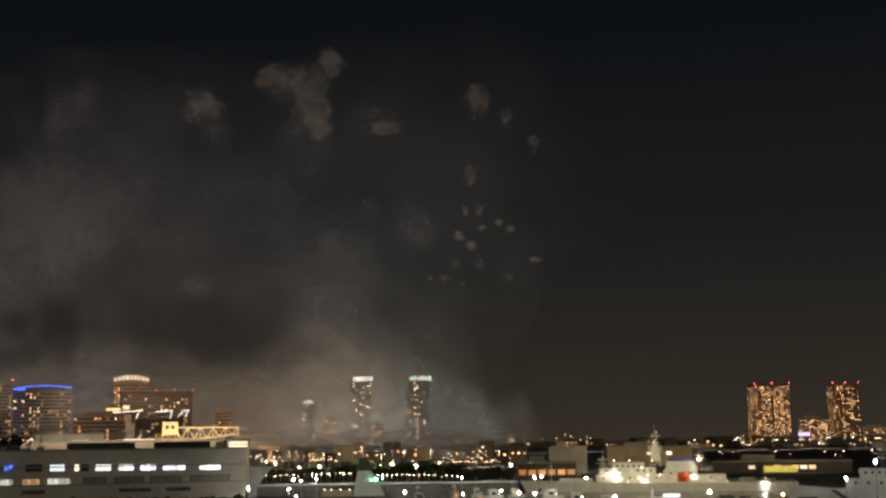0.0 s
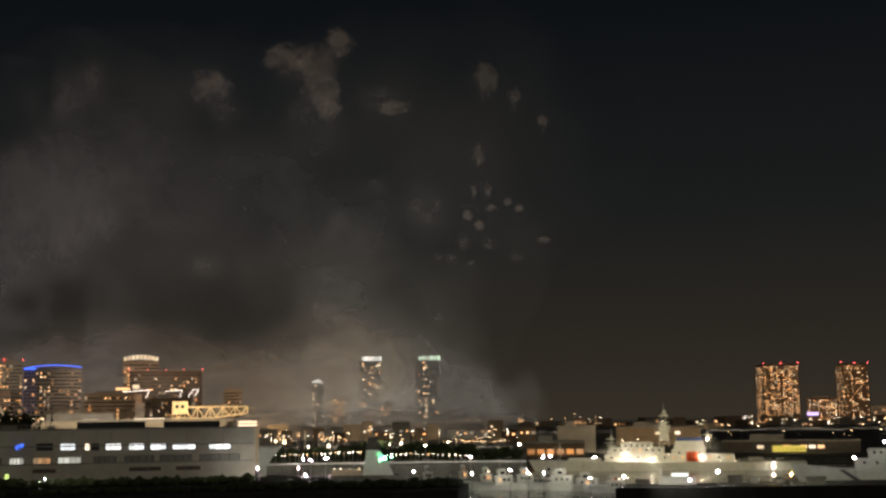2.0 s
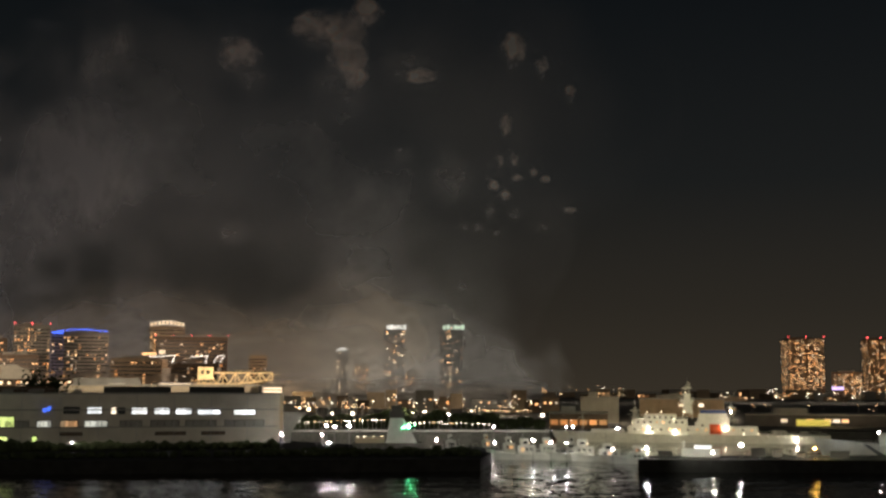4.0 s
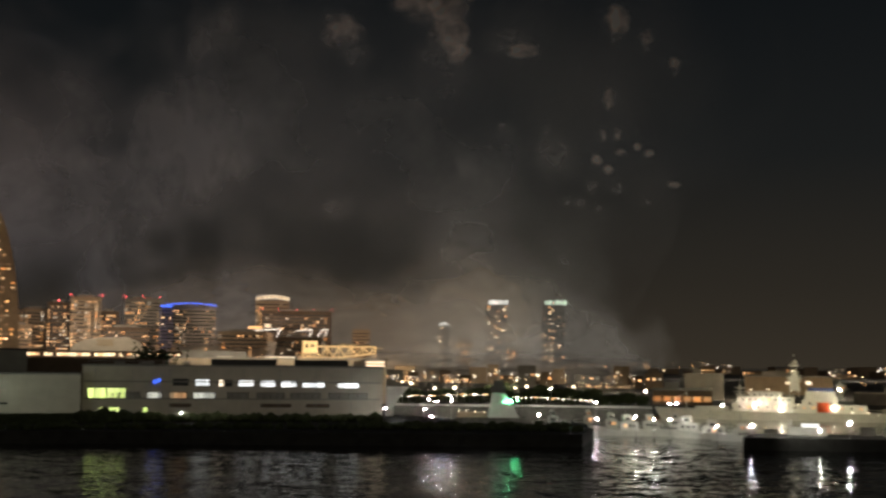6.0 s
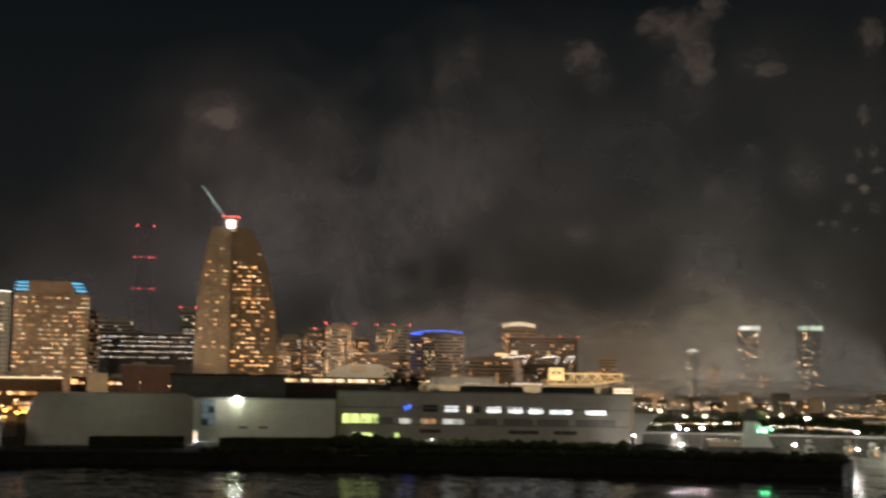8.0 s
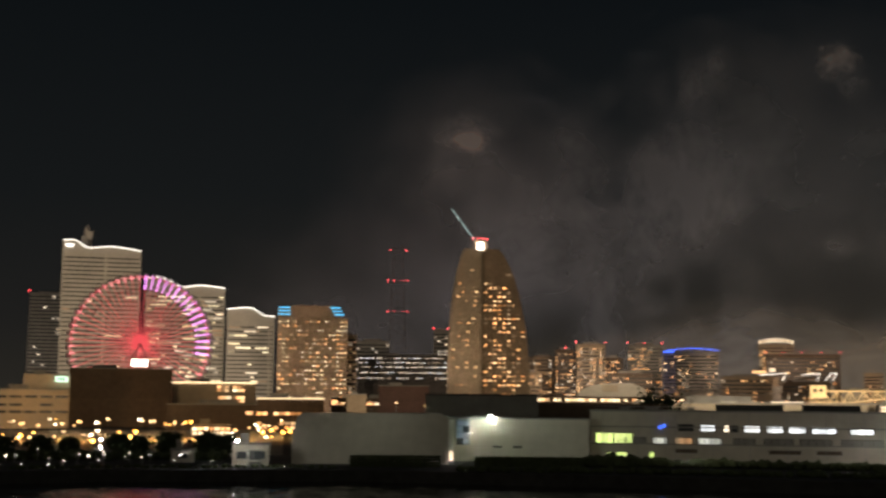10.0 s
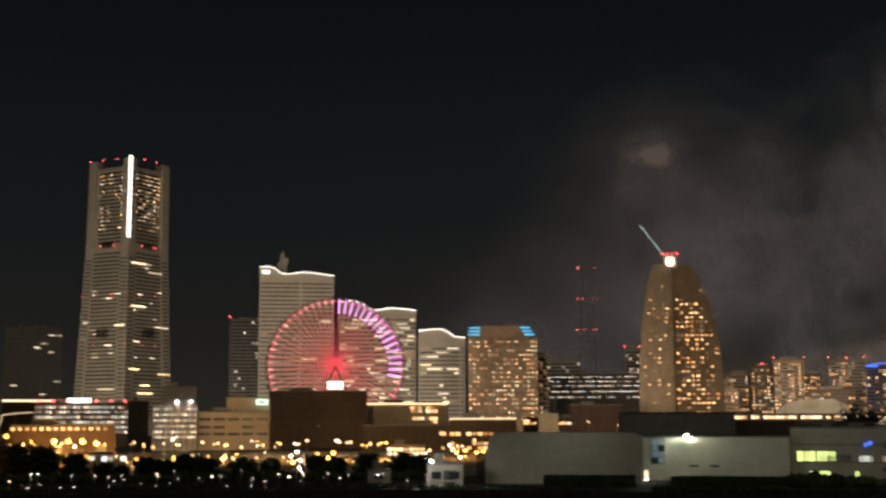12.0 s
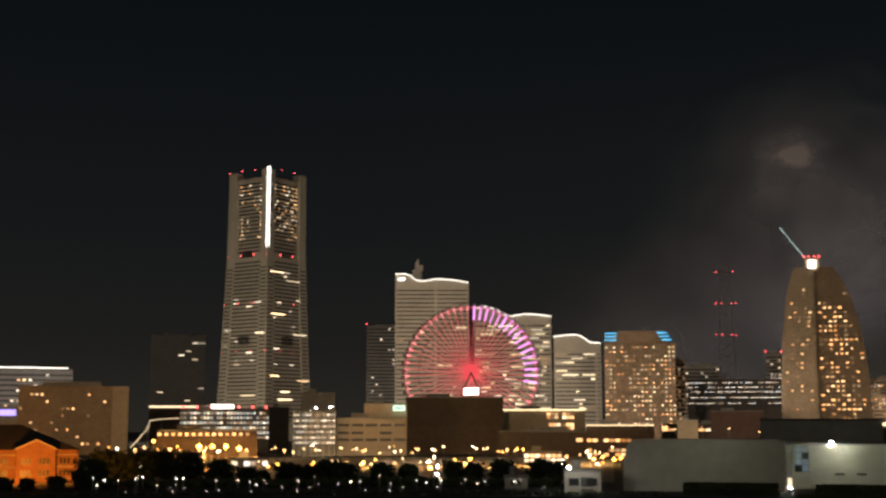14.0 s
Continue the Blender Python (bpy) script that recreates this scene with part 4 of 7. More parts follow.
# taller lamps of the quay road, among the trees
for az, el in ((-7.35, -1.22), (-8.25, -1.2), (-10.95, -1.2), (-11.5, -1.12), (-12.45, -1.2), (-5.9, -0.95), (-6.3, -1.02), (-9.2, -1.3), (-13.6, -1.1), (-16.8, -1.25)):
    lamp_post(az, 470, el, material="lamp_string", r=rng.uniform(0.9, 1.5), label="white lamp on a quay road post", name="quay_lamp", group="quay lamps")
lamp_post(0.0 + 3.9, 300, -2.4, material="lamp_white", r=0.22, label="small wall-height yard lamp")
lamp_post(14.34, 300, -2.58, material="lamp_white", r=0.25, label="small wall-height yard lamp")

# bollard lights along the promenade
rng = random.Random(3)
for az in (43.4, 42.87, 42.5, 41.39, 40.91, 40.35, 41.59, 42.85, 44.16, 39.47, 39.14, 38.01, 36.65, 35.44, 34.2, 33.0, 31.9, 30.87, 29.8, 28.7, 27.6, 26.6, 25.0, 37.4, 36.0, 34.8, 38.6, 40.0, 32.5, 31.3):
    lamp_post(az, rng.choice((283, 300, 318)), z=LAND + 0.75, material="lamp_small", r=0.22, label="low bollard light on the promenade", group="bollard lights", name="bollard_light")
# street lamps behind the trees
for az, el, m in ((35.74, -0.96, 0), (35.2, -1.0, 0), (34.09, -0.91, 0), (33.4, -0.95, 0), (33.1, -1.05, 0), (32.37, -1.13, 0), (31.4, -1.05, 0), (30.9, -1.13, 0), (30.65, -0.98, 0), (29.87, -1.02, 0), (29.49, -0.85, 0), (28.04, -0.93, 0), (27.7, -0.95, 0), (27.54, -0.93, 0), (26.65, -0.98, 0), (26.3, -1.05, 0), (25.49, -0.98, 0), (24.89, -1.2, 0), (43.1, -0.95, 0), (42.7, -0.9, 0), (42.1, -0.95, 0), (41.6, -0.96, 0), (37.0, -0.9, 0), (36.6, -1.0, 0), (36.2, -1.1, 0),
                  (40.34, -0.84, 2), (39.76, -0.84, 2), (39.17, -0.84, 2), (38.59, -0.93, 2), (33.09, -1.57, 1), (29.01, -1.46, 1), (28.85, -1.58, 1), (28.54, -1.62, 1), (36.9, -1.65, 1), (28.3, -1.4, 1), (42.3, -0.6, 1), (29.78, -2.06, 3), (29.76, -1.73, 3), (22.4, -1.3, 1), (21.9, -1.4, 1), (21.6, -1.35, 1), (22.8, -1.4, 1), (24.0, -1.3, 0), (23.4, -1.2, 0), (27.1, -1.75, 0), (27.4, -1.9, 0), (30.1, -1.8, 1), (31.7, -1.6, 0), (34.5, -1.5, 0), (35.3, -1.6, 1)):
    d = {0: 600 if el > -1.3 else 420, 1: 470 if el > -1.6 else 400, 2: 560, 3: 340}[m]
    lamp_post(az, d, el, material=("lamp_warm", "lamp_sodium", "lamp_sodium", "lamp_white")[m], r=(1.45, 1.8, 3.2, 0.6)[m], label=("warm street lamp on a slim post", "orange street lamp on a slim post", "large orange flood lamp before the shops", "white street lamp on a slim post")[m])
rng = random.Random(77)
for i in range(46):
    az = rng.uniform(20.5, 44.2)
    lamp_post(az, rng.uniform(520, 620), rng.uniform(-1.12, -0.78), material=rng.choice(("lamp_warm", "lamp_warm", "lamp_string", "lamp_sodium")), r=rng.uniform(0.7, 1.5), label="warm lamp among the promenade shops", name="promenade_lamp", group="promenade lamps")
for i in range(34):
    az = rng.uniform(22.2, 43.8)
    lamp_post(az, rng.uniform(380, 460), rng.uniform(-1.75, -1.3), material=rng.choice(("lamp_warm", "lamp_string", "lamp_sodium")), r=rng.uniform(0.5, 1.1), label="lamp on the promenade plaza", name="promenade_lamp", group="promenade lamps")
for i in range(38):
    az = rng.uniform(23.5, 44.8)
    lamp_post(az, rng.uniform(286, 318), rng.uniform(-2.55, -2.1), material=rng.choice(("lamp_small", "lamp_string")), r=rng.uniform(0.2, 0.42), label="low garden lamp between the shrubs", group="bollard lights", name="garden_lamp")
lamp_post(23.92, 284, -1.78, material="lamp_white", r=0.7, label="white floodlight over the small gatehouse")


# ---- trees ----
def tree(az, d, top_el, seed, spread=1.0):
    """A tapered trunk with limbs and a broken crown of leaf clumps."""
    rng = random.Random(seed)
    h = up(top_el, d) - LAND
    ob = thing("tree", at(az, d, LAND), rng.uniform(0, 360), "dark leafy tree on the promenade", "tree", "promenade trees")
    bm = bmesh.new()
    bar(bm, (0, 0, 0), (0.1, 0, h * 0.3), 0.26, 7)
    bar(bm, (0.1, 0, h * 0.28), (0.15, 0.1, h * 0.62), 0.17, 6)
    tips = []
    for i in range(6):
        a = i * 1.05 + rng.random() * 0.6
        tip = Vector((math.cos(a) * h * 0.27 * spread, math.sin(a) * h * 0.27 * spread, h * rng.uniform(0.5, 0.75)))
        bar(bm, (0.1, 0, h * rng.uniform(0.25, 0.4)), tip, 0.08, 5)
        tips.append(tip)
        tips.append(tip * 0.8 - Vector((0, 0, h * 0.18)))
    part("trunk", bm, "bark", ob)
    verts, faces = [], []
    for i in range(820):
        c = rng.choice(tips) * rng.uniform(0.4, 1.15) if rng.random() < 0.75 else Vector((0, 0, h * 0.72))
        c = c + Vector((rng.gauss(0, 0.10) * h * spread, rng.gauss(0, 0.10) * h * spread, rng.gauss(0.04, 0.085) * h))
        c.z = min(max(c.z, h * 0.12), h * 0.98)
        s = rng.uniform(0.28, 0.65)
        q = Euler((rng.random() * 6, rng.random() * 6, rng.random() * 6)).to_matrix()
        k = len(verts)
        for p in ((-1, 0, 0.2), (0, -0.7, 0), (1, 0, -0.2), (0, 0.7, 0.3)):
            verts.append(c + q @ (Vector(p) * s))
        faces.append((k, k + 1, k + 2, k + 3))
        q2 = Euler((rng.random() * 6, rng.random() * 6, rng.random() * 6)).to_matrix()
        k = len(verts)
        for p in ((-0.9, 0, 0), (0, -0.8, 0.2), (0.9, 0, 0), (0, 0.8, -0.2)):
            verts.append(c + q2 @ (Vector(p) * s))
        faces.append((k, k + 1, k + 2, k + 3))
    me = bpy.data.meshes.new("crown")
    me.from_pydata(verts, [], faces)
    me.materials.append(M["leaves"])
    crown = new("crown", me)
    crown.parent = ob
    return ob


k = 0
for az, el in ((44.87, -1.34), (44.2, -0.96), (43.43, -1.08), (42.67, -1.01), (41.78, -0.96), (40.75, -1.09), (39.47, -1.44), (38.31, -1.86), (37.55, -1.99), (36.37, -1.62), (35.62, -1.75), (34.73, -1.48), (33.95, -1.61), (32.25, -1.66), (31.08, -1.71), (29.01, -1.53), (28.18, -1.66), (26.9, -1.46), (25.18, -1.43), (24.49, -1.55), (45.2, -1.9), (46.3, -2.2), (47.5, -2.25), (48.4, -2.2)):
    tree(az, 322 + (k * 37) % 40 if az < 45 else 312, el + 0.1, 100 + k, 1.5)
    k += 1
for az, el in ((-9.3, -1.2), (-9.8, -1.0), (-10.4, -0.85), (-12.2, -1.0), (-12.9, -1.2), (-13.4, -1.15), (-13.9, -1.3)):
    tree(az, 455, el, 300 + k, 1.5)
    k += 1
rng = random.Random(9)
for i in range(20):
    tree(-5.6 - i * 0.58 + rng.uniform(-0.2, 0.2), rng.uniform(436, 452), rng.uniform(-1.5, -1.12), 500 + i, 1.6)
tree(5.55, 392, 0.72, 400, 0.8)
tree(4.85, 392, 0.62, 401, 0.9)


# ---- red brick warehouse ----
def brick_house():
    d = 350.0
    mid = 49.5
    ob = thing("brick_warehouse", at(mid, d, LAND), mid, "old red brick warehouse under orange floodlight, slate roof", "warehouse")
    X = lambda a: math.tan(radians(mid - a)) * d
    Z = lambda e: up(e, d) - LAND
    x1, eave, ridge = X(45.45), Z(-0.95), Z(0.12)
    x0 = -x1
    part("wall", boxes((x0, x1, 0, 20, 0, eave)), "brick", ob)
    bm = bmesh.new()
    v = [bm.verts.new(p) for p in ((x0 - 0.6, -0.6, eave), (x1 + 0.6, -0.6, eave), (x1 + 0.6, 20.6, eave), (x0 - 0.6, 20.6, eave), (x0 + 8, 10, ridge), (X(47.8), 10, ridge))]
    for f in ((0, 1, 5, 4), (1, 2, 5), (2, 3, 4, 5), (3, 0, 4), (3, 2, 1, 0)):
        bm.faces.new([v[i] for i in f])
    part("roof", bm, "slate", ob)
    for a0, a1 in ((48.0, 46.39), (52.4, 50.8)):
        xa, xb = X(a0), X(a1)
        bm = bmesh.new()
        prism(bm, [(xa, 0), (xa, eave), ((xa + xb) / 2, Z(-0.58)), (xb, eave), (xb, 0)], -1.6, 0.2)
        bay = part("gable_bay", bm, "brick", ob)
        bm = bmesh.new()
        for s in (-1, 1):
            m = (xa + xb) / 2
            e = xa if s < 0 else xb
            prism(bm, [(e + s * 0.3, eave - 0.1), (m, Z(-0.58)), (m, Z(-0.58) + 0.45), (e + s * 0.3, eave + 0.35)], -1.9, 0.2)
        part("coping", bm, "cream", ob)
    # triple windows with pale sills and round heads
    for xc in [X(a) for a in (48.55, 47.6, 46.85, 46.0)] + [-X(a) for a in (48.55, 47.6, 46.85, 46.0)]:
        inbay = any(X(a0) < xc < X(a1) for a0, a1 in ((48.0, 46.39), (52.4, 50.8)))
        y = -1.6 if inbay else 0
        for e in (-1.42, -1.92, -2.42):
            for i in (-1, 0, 1):
                x, z = xc + i * 0.95, Z(e)
                bm = bmesh.new()
                prism(bm, [(x - 0.3, z - 0.8), (x - 0.3, z + 0.5), (x - 0.18, z + 0.75), (x, z + 0.83), (x + 0.18, z + 0.75), (x + 0.3, z + 0.5), (x + 0.3, z - 0.8)], y - 0.06, y - 0.01)
                win = part("window", bm, "glass", ob)
                part("sill", boxes((x - 0.38, x + 0.38, y - 0.2, y - 0.003, z - 0.95, z - 0.8)), "cream", win)
    for e in (-1.17, -1.67, -2.17):
        part("string_course", boxes((x0, x1 + 0.05, -0.15, -0.003, Z(e) - 0.12, Z(e) + 0.12)), "cream", ob)
    for a in (46.3, 45.6):
        warning_lamp(ob, X(a), -1.8, Z(-0.85), 0.13, "lamp_warm", "wall_lamp")


brick_house()


# ---- the city on the far side of the promenade ----
tower("far_hotel", "grey hotel block with a pale lit top band", 50.5, 45.8, 2.45, 1100, "grey", ["win_warm", "win_white"], 0.16, floor=4.2, bay=4.5, deep=30, limit=90, category="hotel")
ob = thing("roof_light_line", at(48, 1098, LAND), 48, "line of lamps along a roof edge", "light line")
part("tube", boxes((-52, 38, -1, -0.6, up(2.52, 1098) - LAND, up(2.56, 1098) - LAND)), "strip_white", ob)
part("bracket", boxes((-52, 38, -0.6, 2, up(2.50, 1098) - LAND, up(2.52, 1098) - LAND)), "grey", ob)
ob, w, deep, z1 = tower("harbour_hotel", "beige ten-storey hotel slab with few lit rooms", 48.02, 43.45, 1.72, 700, "tan", ["win_warm"], 0.13, floor=3.4, bay=2.6, size=(1.1, 1.0), deep=16, limit=60, category="hotel", band=False)
part("end_bay", boxes((w / 2 - 8, w / 2 + 0.4, -8.6, -8.003, 0, z1 + 0.6)), "cream", ob)
bm = bmesh.new()
for k in range(9):
    for i in range(13):
        x = -w / 2 + 3 + i * (w - 14) / 12
        box(bm, x - 0.5, x + 0.5, -8.06, -7.9, 4.3 + k * 3.4, 5.3 + k * 3.4)
tagged(part("window_grid", bm, "tan", ob), kind="stuff")
tower("city_tower", "dim dark tower with a few lit floors", 42.54, 40.17, 4.05, 1620, "dark", ["win_white"], 0.05, floor=5, bay=8, deep=40, limit=40, size=(7, 1.1), band=False)
ob = thing("purple_sign", at(48.5, 690, LAND), 48.5, "purple-white lit shop front band", "sign")
M["purple"] = glow("violet_light", (0.35, 0.25, 1.0), (0.6, 0.5, 1.0), 1.6, 0.2)
part("panel", boxes((-8, 5, -0.4, 0, up(0.5, 690) - LAND, up(0.75, 690) - LAND)), "purple", ob)
part("shop_wall", boxes((-9, 6, 0, 4, 0, up(0.9, 690) - LAND)), "grey", ob)


def shop_block(name, label, az0, az1, top, d, wall, rows, lit, deep=26, strip=None, share=0.85, bay=4.0, floor=4.2, base_lit=None, category="building", foot=None, size=None):
    """A low wide block with glazed floors: rows gives the elevations of its lit floors."""
    mid = (az0 + az1) / 2
    w = d * radians(az0 - az1)
    z1 = up(top, d) - LAND
    ob = thing(name, at(mid, d, LAND), mid, label, category)
    part("wall", boxes((-w / 2, w / 2, 0, deep, 0, z1)), wall, ob)
    part("roof_edge", boxes((-w / 2 - 0.25, w / 2 + 0.25, -0.25, deep + 0.25, z1, z1 + 0.5)), "grey", ob)
    part("roof_plant", boxes((-w * 0.3, -w * 0.05, deep * 0.3, deep * 0.7, z1 + 0.5, z1 + 2.6)), "grey", ob)
    if strip:
        part("light_line", boxes((-w / 2, w / 2, -0.6, -0.25, z1 - 0.3, z1 + 0.25)), strip, ob)
    n = max(1, int(w / bay))
    for e in rows:
        z = up(e, d) - LAND
        part("floor_ledge", boxes((-w / 2, w / 2, -0.5, -0.003, z - floor * 0.36, z - floor * 0.28)), wall, ob)
        for i in range(n):
            if RNG.random() < share:
                sw, sh = size or (bay * 0.8, floor * 0.42)
                piece("window", pane_mesh(sw, sh, RNG.choice(lit)), ob, face_matrix(-w / 2 + (i + 0.5) * w / n, -0.1, z, 0))
    return ob, w, z1


# lit shops and car parks along the far street
shop_block("shopping_arcade", "brightly lit multi-storey car park with red roof lamps", 41.2, 37.3, 0.8, 760, "grey", (0.62, 0.42, 0.2, -0.02, -0.24, -0.45), ["win_white", "win_pale", "win_pale", "win_dim"], bay=1.9, floor=2.7, share=0.93, size=(1.2, 1.3))
for i in range(7):
    lamp = warning_lamp(bpy.data.objects["shopping_arcade"], -24 + i * 8, -0.6, up(0.9, 760) - LAND, 1.1)
ob = bpy.data.objects["shopping_arcade"]
part("roof_sign", boxes((-8, 5, -0.9, -0.3, up(0.84, 760) - LAND, up(1.0, 760) - LAND)), "sign_white", ob, "bright white roof sign")
shop_block("dark_stair_tower", "dark round-cornered stair tower", 37.3, 36.42, 0.88, 740, "dark", (), [], deep=12)
shop_block("brick_shop", "low brown shop house with small lit windows", 42.2, 37.8, -0.15, 600, "brown", (-0.3,), ["win_warm"], bay=3.0, floor=3.0, share=0.9, size=(1.5, 1.3), deep=14)
shop_block("car_park", "white open car park with lit decks", 36.25, 34.34, 0.7, 650, "grey", (0.55, 0.3, 0.05, -0.2, -0.45, -0.68), ["win_white", "win_pale", "win_pale", "win_dim"], bay=1.5, floor=2.9, share=0.9, size=(0.95, 1.0))
ob = bpy.data.objects["car_park"]
for i in range(8):
    part("pillar", boxes((-10.6 + i * 3.0, -10.2 + i * 3.0, -0.5, -0.2, 0, up(0.7, 650) - LAND)), "white_panel", ob)
shop_block("car_park_core", "pale lift core above the car park", 35.9, 34.4, 1.5, 690, "grey", (), [], deep=10)
for a, e in ((35.2, 0.87), (34.58, 0.91)):
    lamp_post(a, 648, e, material="lamp_white", r=0.75, label="roof floodlight on a post")
ob, w, z1 = shop_block("beige_block", "beige windowless block with a green sign", 34.3, 31.15, 0.4, 660, "cream", (0.1, -0.25, -0.55), ["glass", "glass", "glass"], share=0.75, bay=7, deep=24, size=(6.0, 1.3))
shop_block("beige_block", "taller beige block with strip windows", 33.06, 31.15, 1.05, 668, "cream", (-0.3, -0.6, 0.1), ["win_warm"], share=0.15, bay=6)
ob = thing("green_sign", at(31.5, 664, LAND), 31.5, "small green and white lit roof sign", "sign")
M["sign_green"] = glow("pale_green_sign", (0.6, 1.0, 0.7), (0.7, 1.0, 0.8), 2.2, 0.1)
part("panel", boxes((-2.9, 2.9, -0.4, 0, up(0.75, 664) - LAND, up(0.97, 664) - LAND)), "sign_green", ob)
bm = bmesh.new()
for i in range(3):
    box(bm, -1.8 + i * 1.3, -0.9 + i * 1.3, -0.46, -0.404, up(0.79, 664) - LAND, up(0.93, 664) - LAND)
part("letter_bars", bm, "dark", ob)
bm = bmesh.new()
for x in (-2.6, 2.6):
    bar(bm, (x, -0.2, 0), (x, -0.2, up(0.76, 664) - LAND), 0.15)
part("sign_post", bm, "steel", ob)
shop_block("world_mall", "large dark brown mall block with a stepped ledge", 31.2, 26.8, 1.33, 700, "brown", (), [], deep=60)
ob = bpy.data.objects["world_mall"]
part("ledge", boxes((-27, 26.6, -3.0, -0.003, 0, up(0.05, 700) - LAND)), "brown", ob)
for a in (29.0, 28.1, 28.3):
    warning_lamp(ob, math.tan(radians(29.0 - a)) * 700, -3.2, up(-0.2 + (0.75 if a == 28.1 else 0), 700) - LAND, 0.2, "lamp_warm", "wall_lamp")
ob, w, z1 = shop_block("cinema_mall", "beige mall with a warm lit roof edge", 26.8, 23.15, 0.78, 720, "cream", (), [], deep=50, strip="strip_warm")
for a, e in ((24.6, 0.52), (23.9, 0.52), (24.5, 0.05), (23.9, 0.05)):
    for i in range(3):
        for k in range(2):
            piece("window", pane_mesh(1.9, 1.5, RNG.choice(("win_hotel", "win_warm", "win_gold", "win_dim"))), ob, face_matrix(math.tan(radians(24.975 - a)) * 720 - 2.2 + i * 2.2, -0.1, up(e, 720) - LAND - 0.95 + k * 1.9, 0))
shop_block("low_mall", "long dark low mall below the cinema", 27.0, 20.2, -0.2, 640, "brown", (-0.55,), ["win_warm", "win_orange"], share=0.2, bay=4, strip=None)
shop_block("restaurant_row", "restaurant house with warm lit windows", 23.1, 20.1, 0.1, 600, "brown", (-0.57, -1.0, -1.2), ["win_warm", "win_orange"], share=0.7, bay=2.6, floor=3.4, strip="strip_warm")
shop_block("lit_arcade", "ground-floor arcade with bright warm shop windows", 25.9, 24.2, -1.12, 520, "brown", (-1.25, -1.45), ["win_warm", "strip_warm"], share=0.95, bay=2.2, floor=3.0, deep=10)
shop_block("white_shop", "low shop with a white lit front", 38.9, 37.3, -1.38, 430, "white_panel", (-1.58,), ["win_bright", "win_white"], share=0.9, bay=2.0, floor=3.2, deep=8)
shop_block("kiosk", "small orange lit kiosk among the trees", 40.4, 39.8, -1.6, 430, "cream", (-1.8,), ["win_orange"], share=1, bay=2, floor=3, deep=6)
shop_block("gatehouse", "small white gatehouse on the quay", 24.1, 22.5, -1.95, 290, "white_panel", (-2.4,), ["glass"], share=0.4, bay=3.0, floor=4, deep=7)
shop_block("white_gate", "low white shelter with dark opening", 26.75, 25.75, -2.22, 305, "white_panel", (-2.42,), ["glass"], share=1.0, bay=3, floor=3, deep=4)
ob = bpy.data.objects["gatehouse"]
part("gate_opening", boxes((-0.4, 2.4, -0.08, -0.003, 0, 3.4)), "dark", ob, "dark gate opening")
part("lintel", boxes((-0.8, 2.8, -0.25, -0.003, 3.41, 3.75)), "white_panel", ob)
# coaster track with its light line
ob = thing("coaster_track", at(42, 640, LAND), 42, "coaster track with a string of warm lamps", "coaster")
pts = [(43.29, -0.89), (42.95, -0.5), (42.58, -0.08), (42.48, 0.29), (42.0, 0.36), (41.26, 0.4)]
xyz = [(math.tan(radians(42 - a)) * 640, 0, up(e, 640) - LAND) for a, e in pts]
bm = bmesh.new()
for p, q in zip(xyz, xyz[1:]):
    bar(bm, p, q, 0.17, 6)
part("track", bm, "strip_warm", ob)
for p in xyz[1:]:
    bm = bmesh.new()
    bar(bm, (p[0], 0.5, 0), (p[0], 0.5, p[2]), 0.08, 6)
    part("support", bm, "steel", ob)
ob = thing("bridge_lights", at(41, 900, LAND), 41, "long lit roof line of a station hall", "light line")
part("wall", boxes((-24, 24, 0, 20, 0, up(0.85, 900) - LAND)), "brown", ob)
part("tube", boxes((-24, 24, -0.6, -0.1, up(0.86, 900) - LAND, up(0.94, 900) - LAND)), "strip_warm", ob)

# towers round the landmark
ob, w, deep, z1 = tower("media_tower", "grey office tower with red roof lamps", 32.98, 31.3, 4.55, 1700, "grey", ["win_white"], 0.06, floor=4.5, bay=5, deep=30, lamps=2, limit=40, lamp_r=1.6)
bm = bmesh.new()
box(bm, -5.5, 4.5, -4, 4, -2, 9)
box(bm, -3, 5.5, -3, 3, 9, 14)
box(bm, -2.5, 1, -2, 2, 14, 18)
ob = thing("roof_plant", at(30.67, 1320, up(6.7, 1320)), 30.67, "small stepped plant structure on a tower roof", "roof structure")
part("housing", bm, "white_panel", ob)
bm = bmesh.new()
bar(bm, (0, 0, -8), (0, 0, 21), 1.0)
part("mast", bm, "steel", ob)


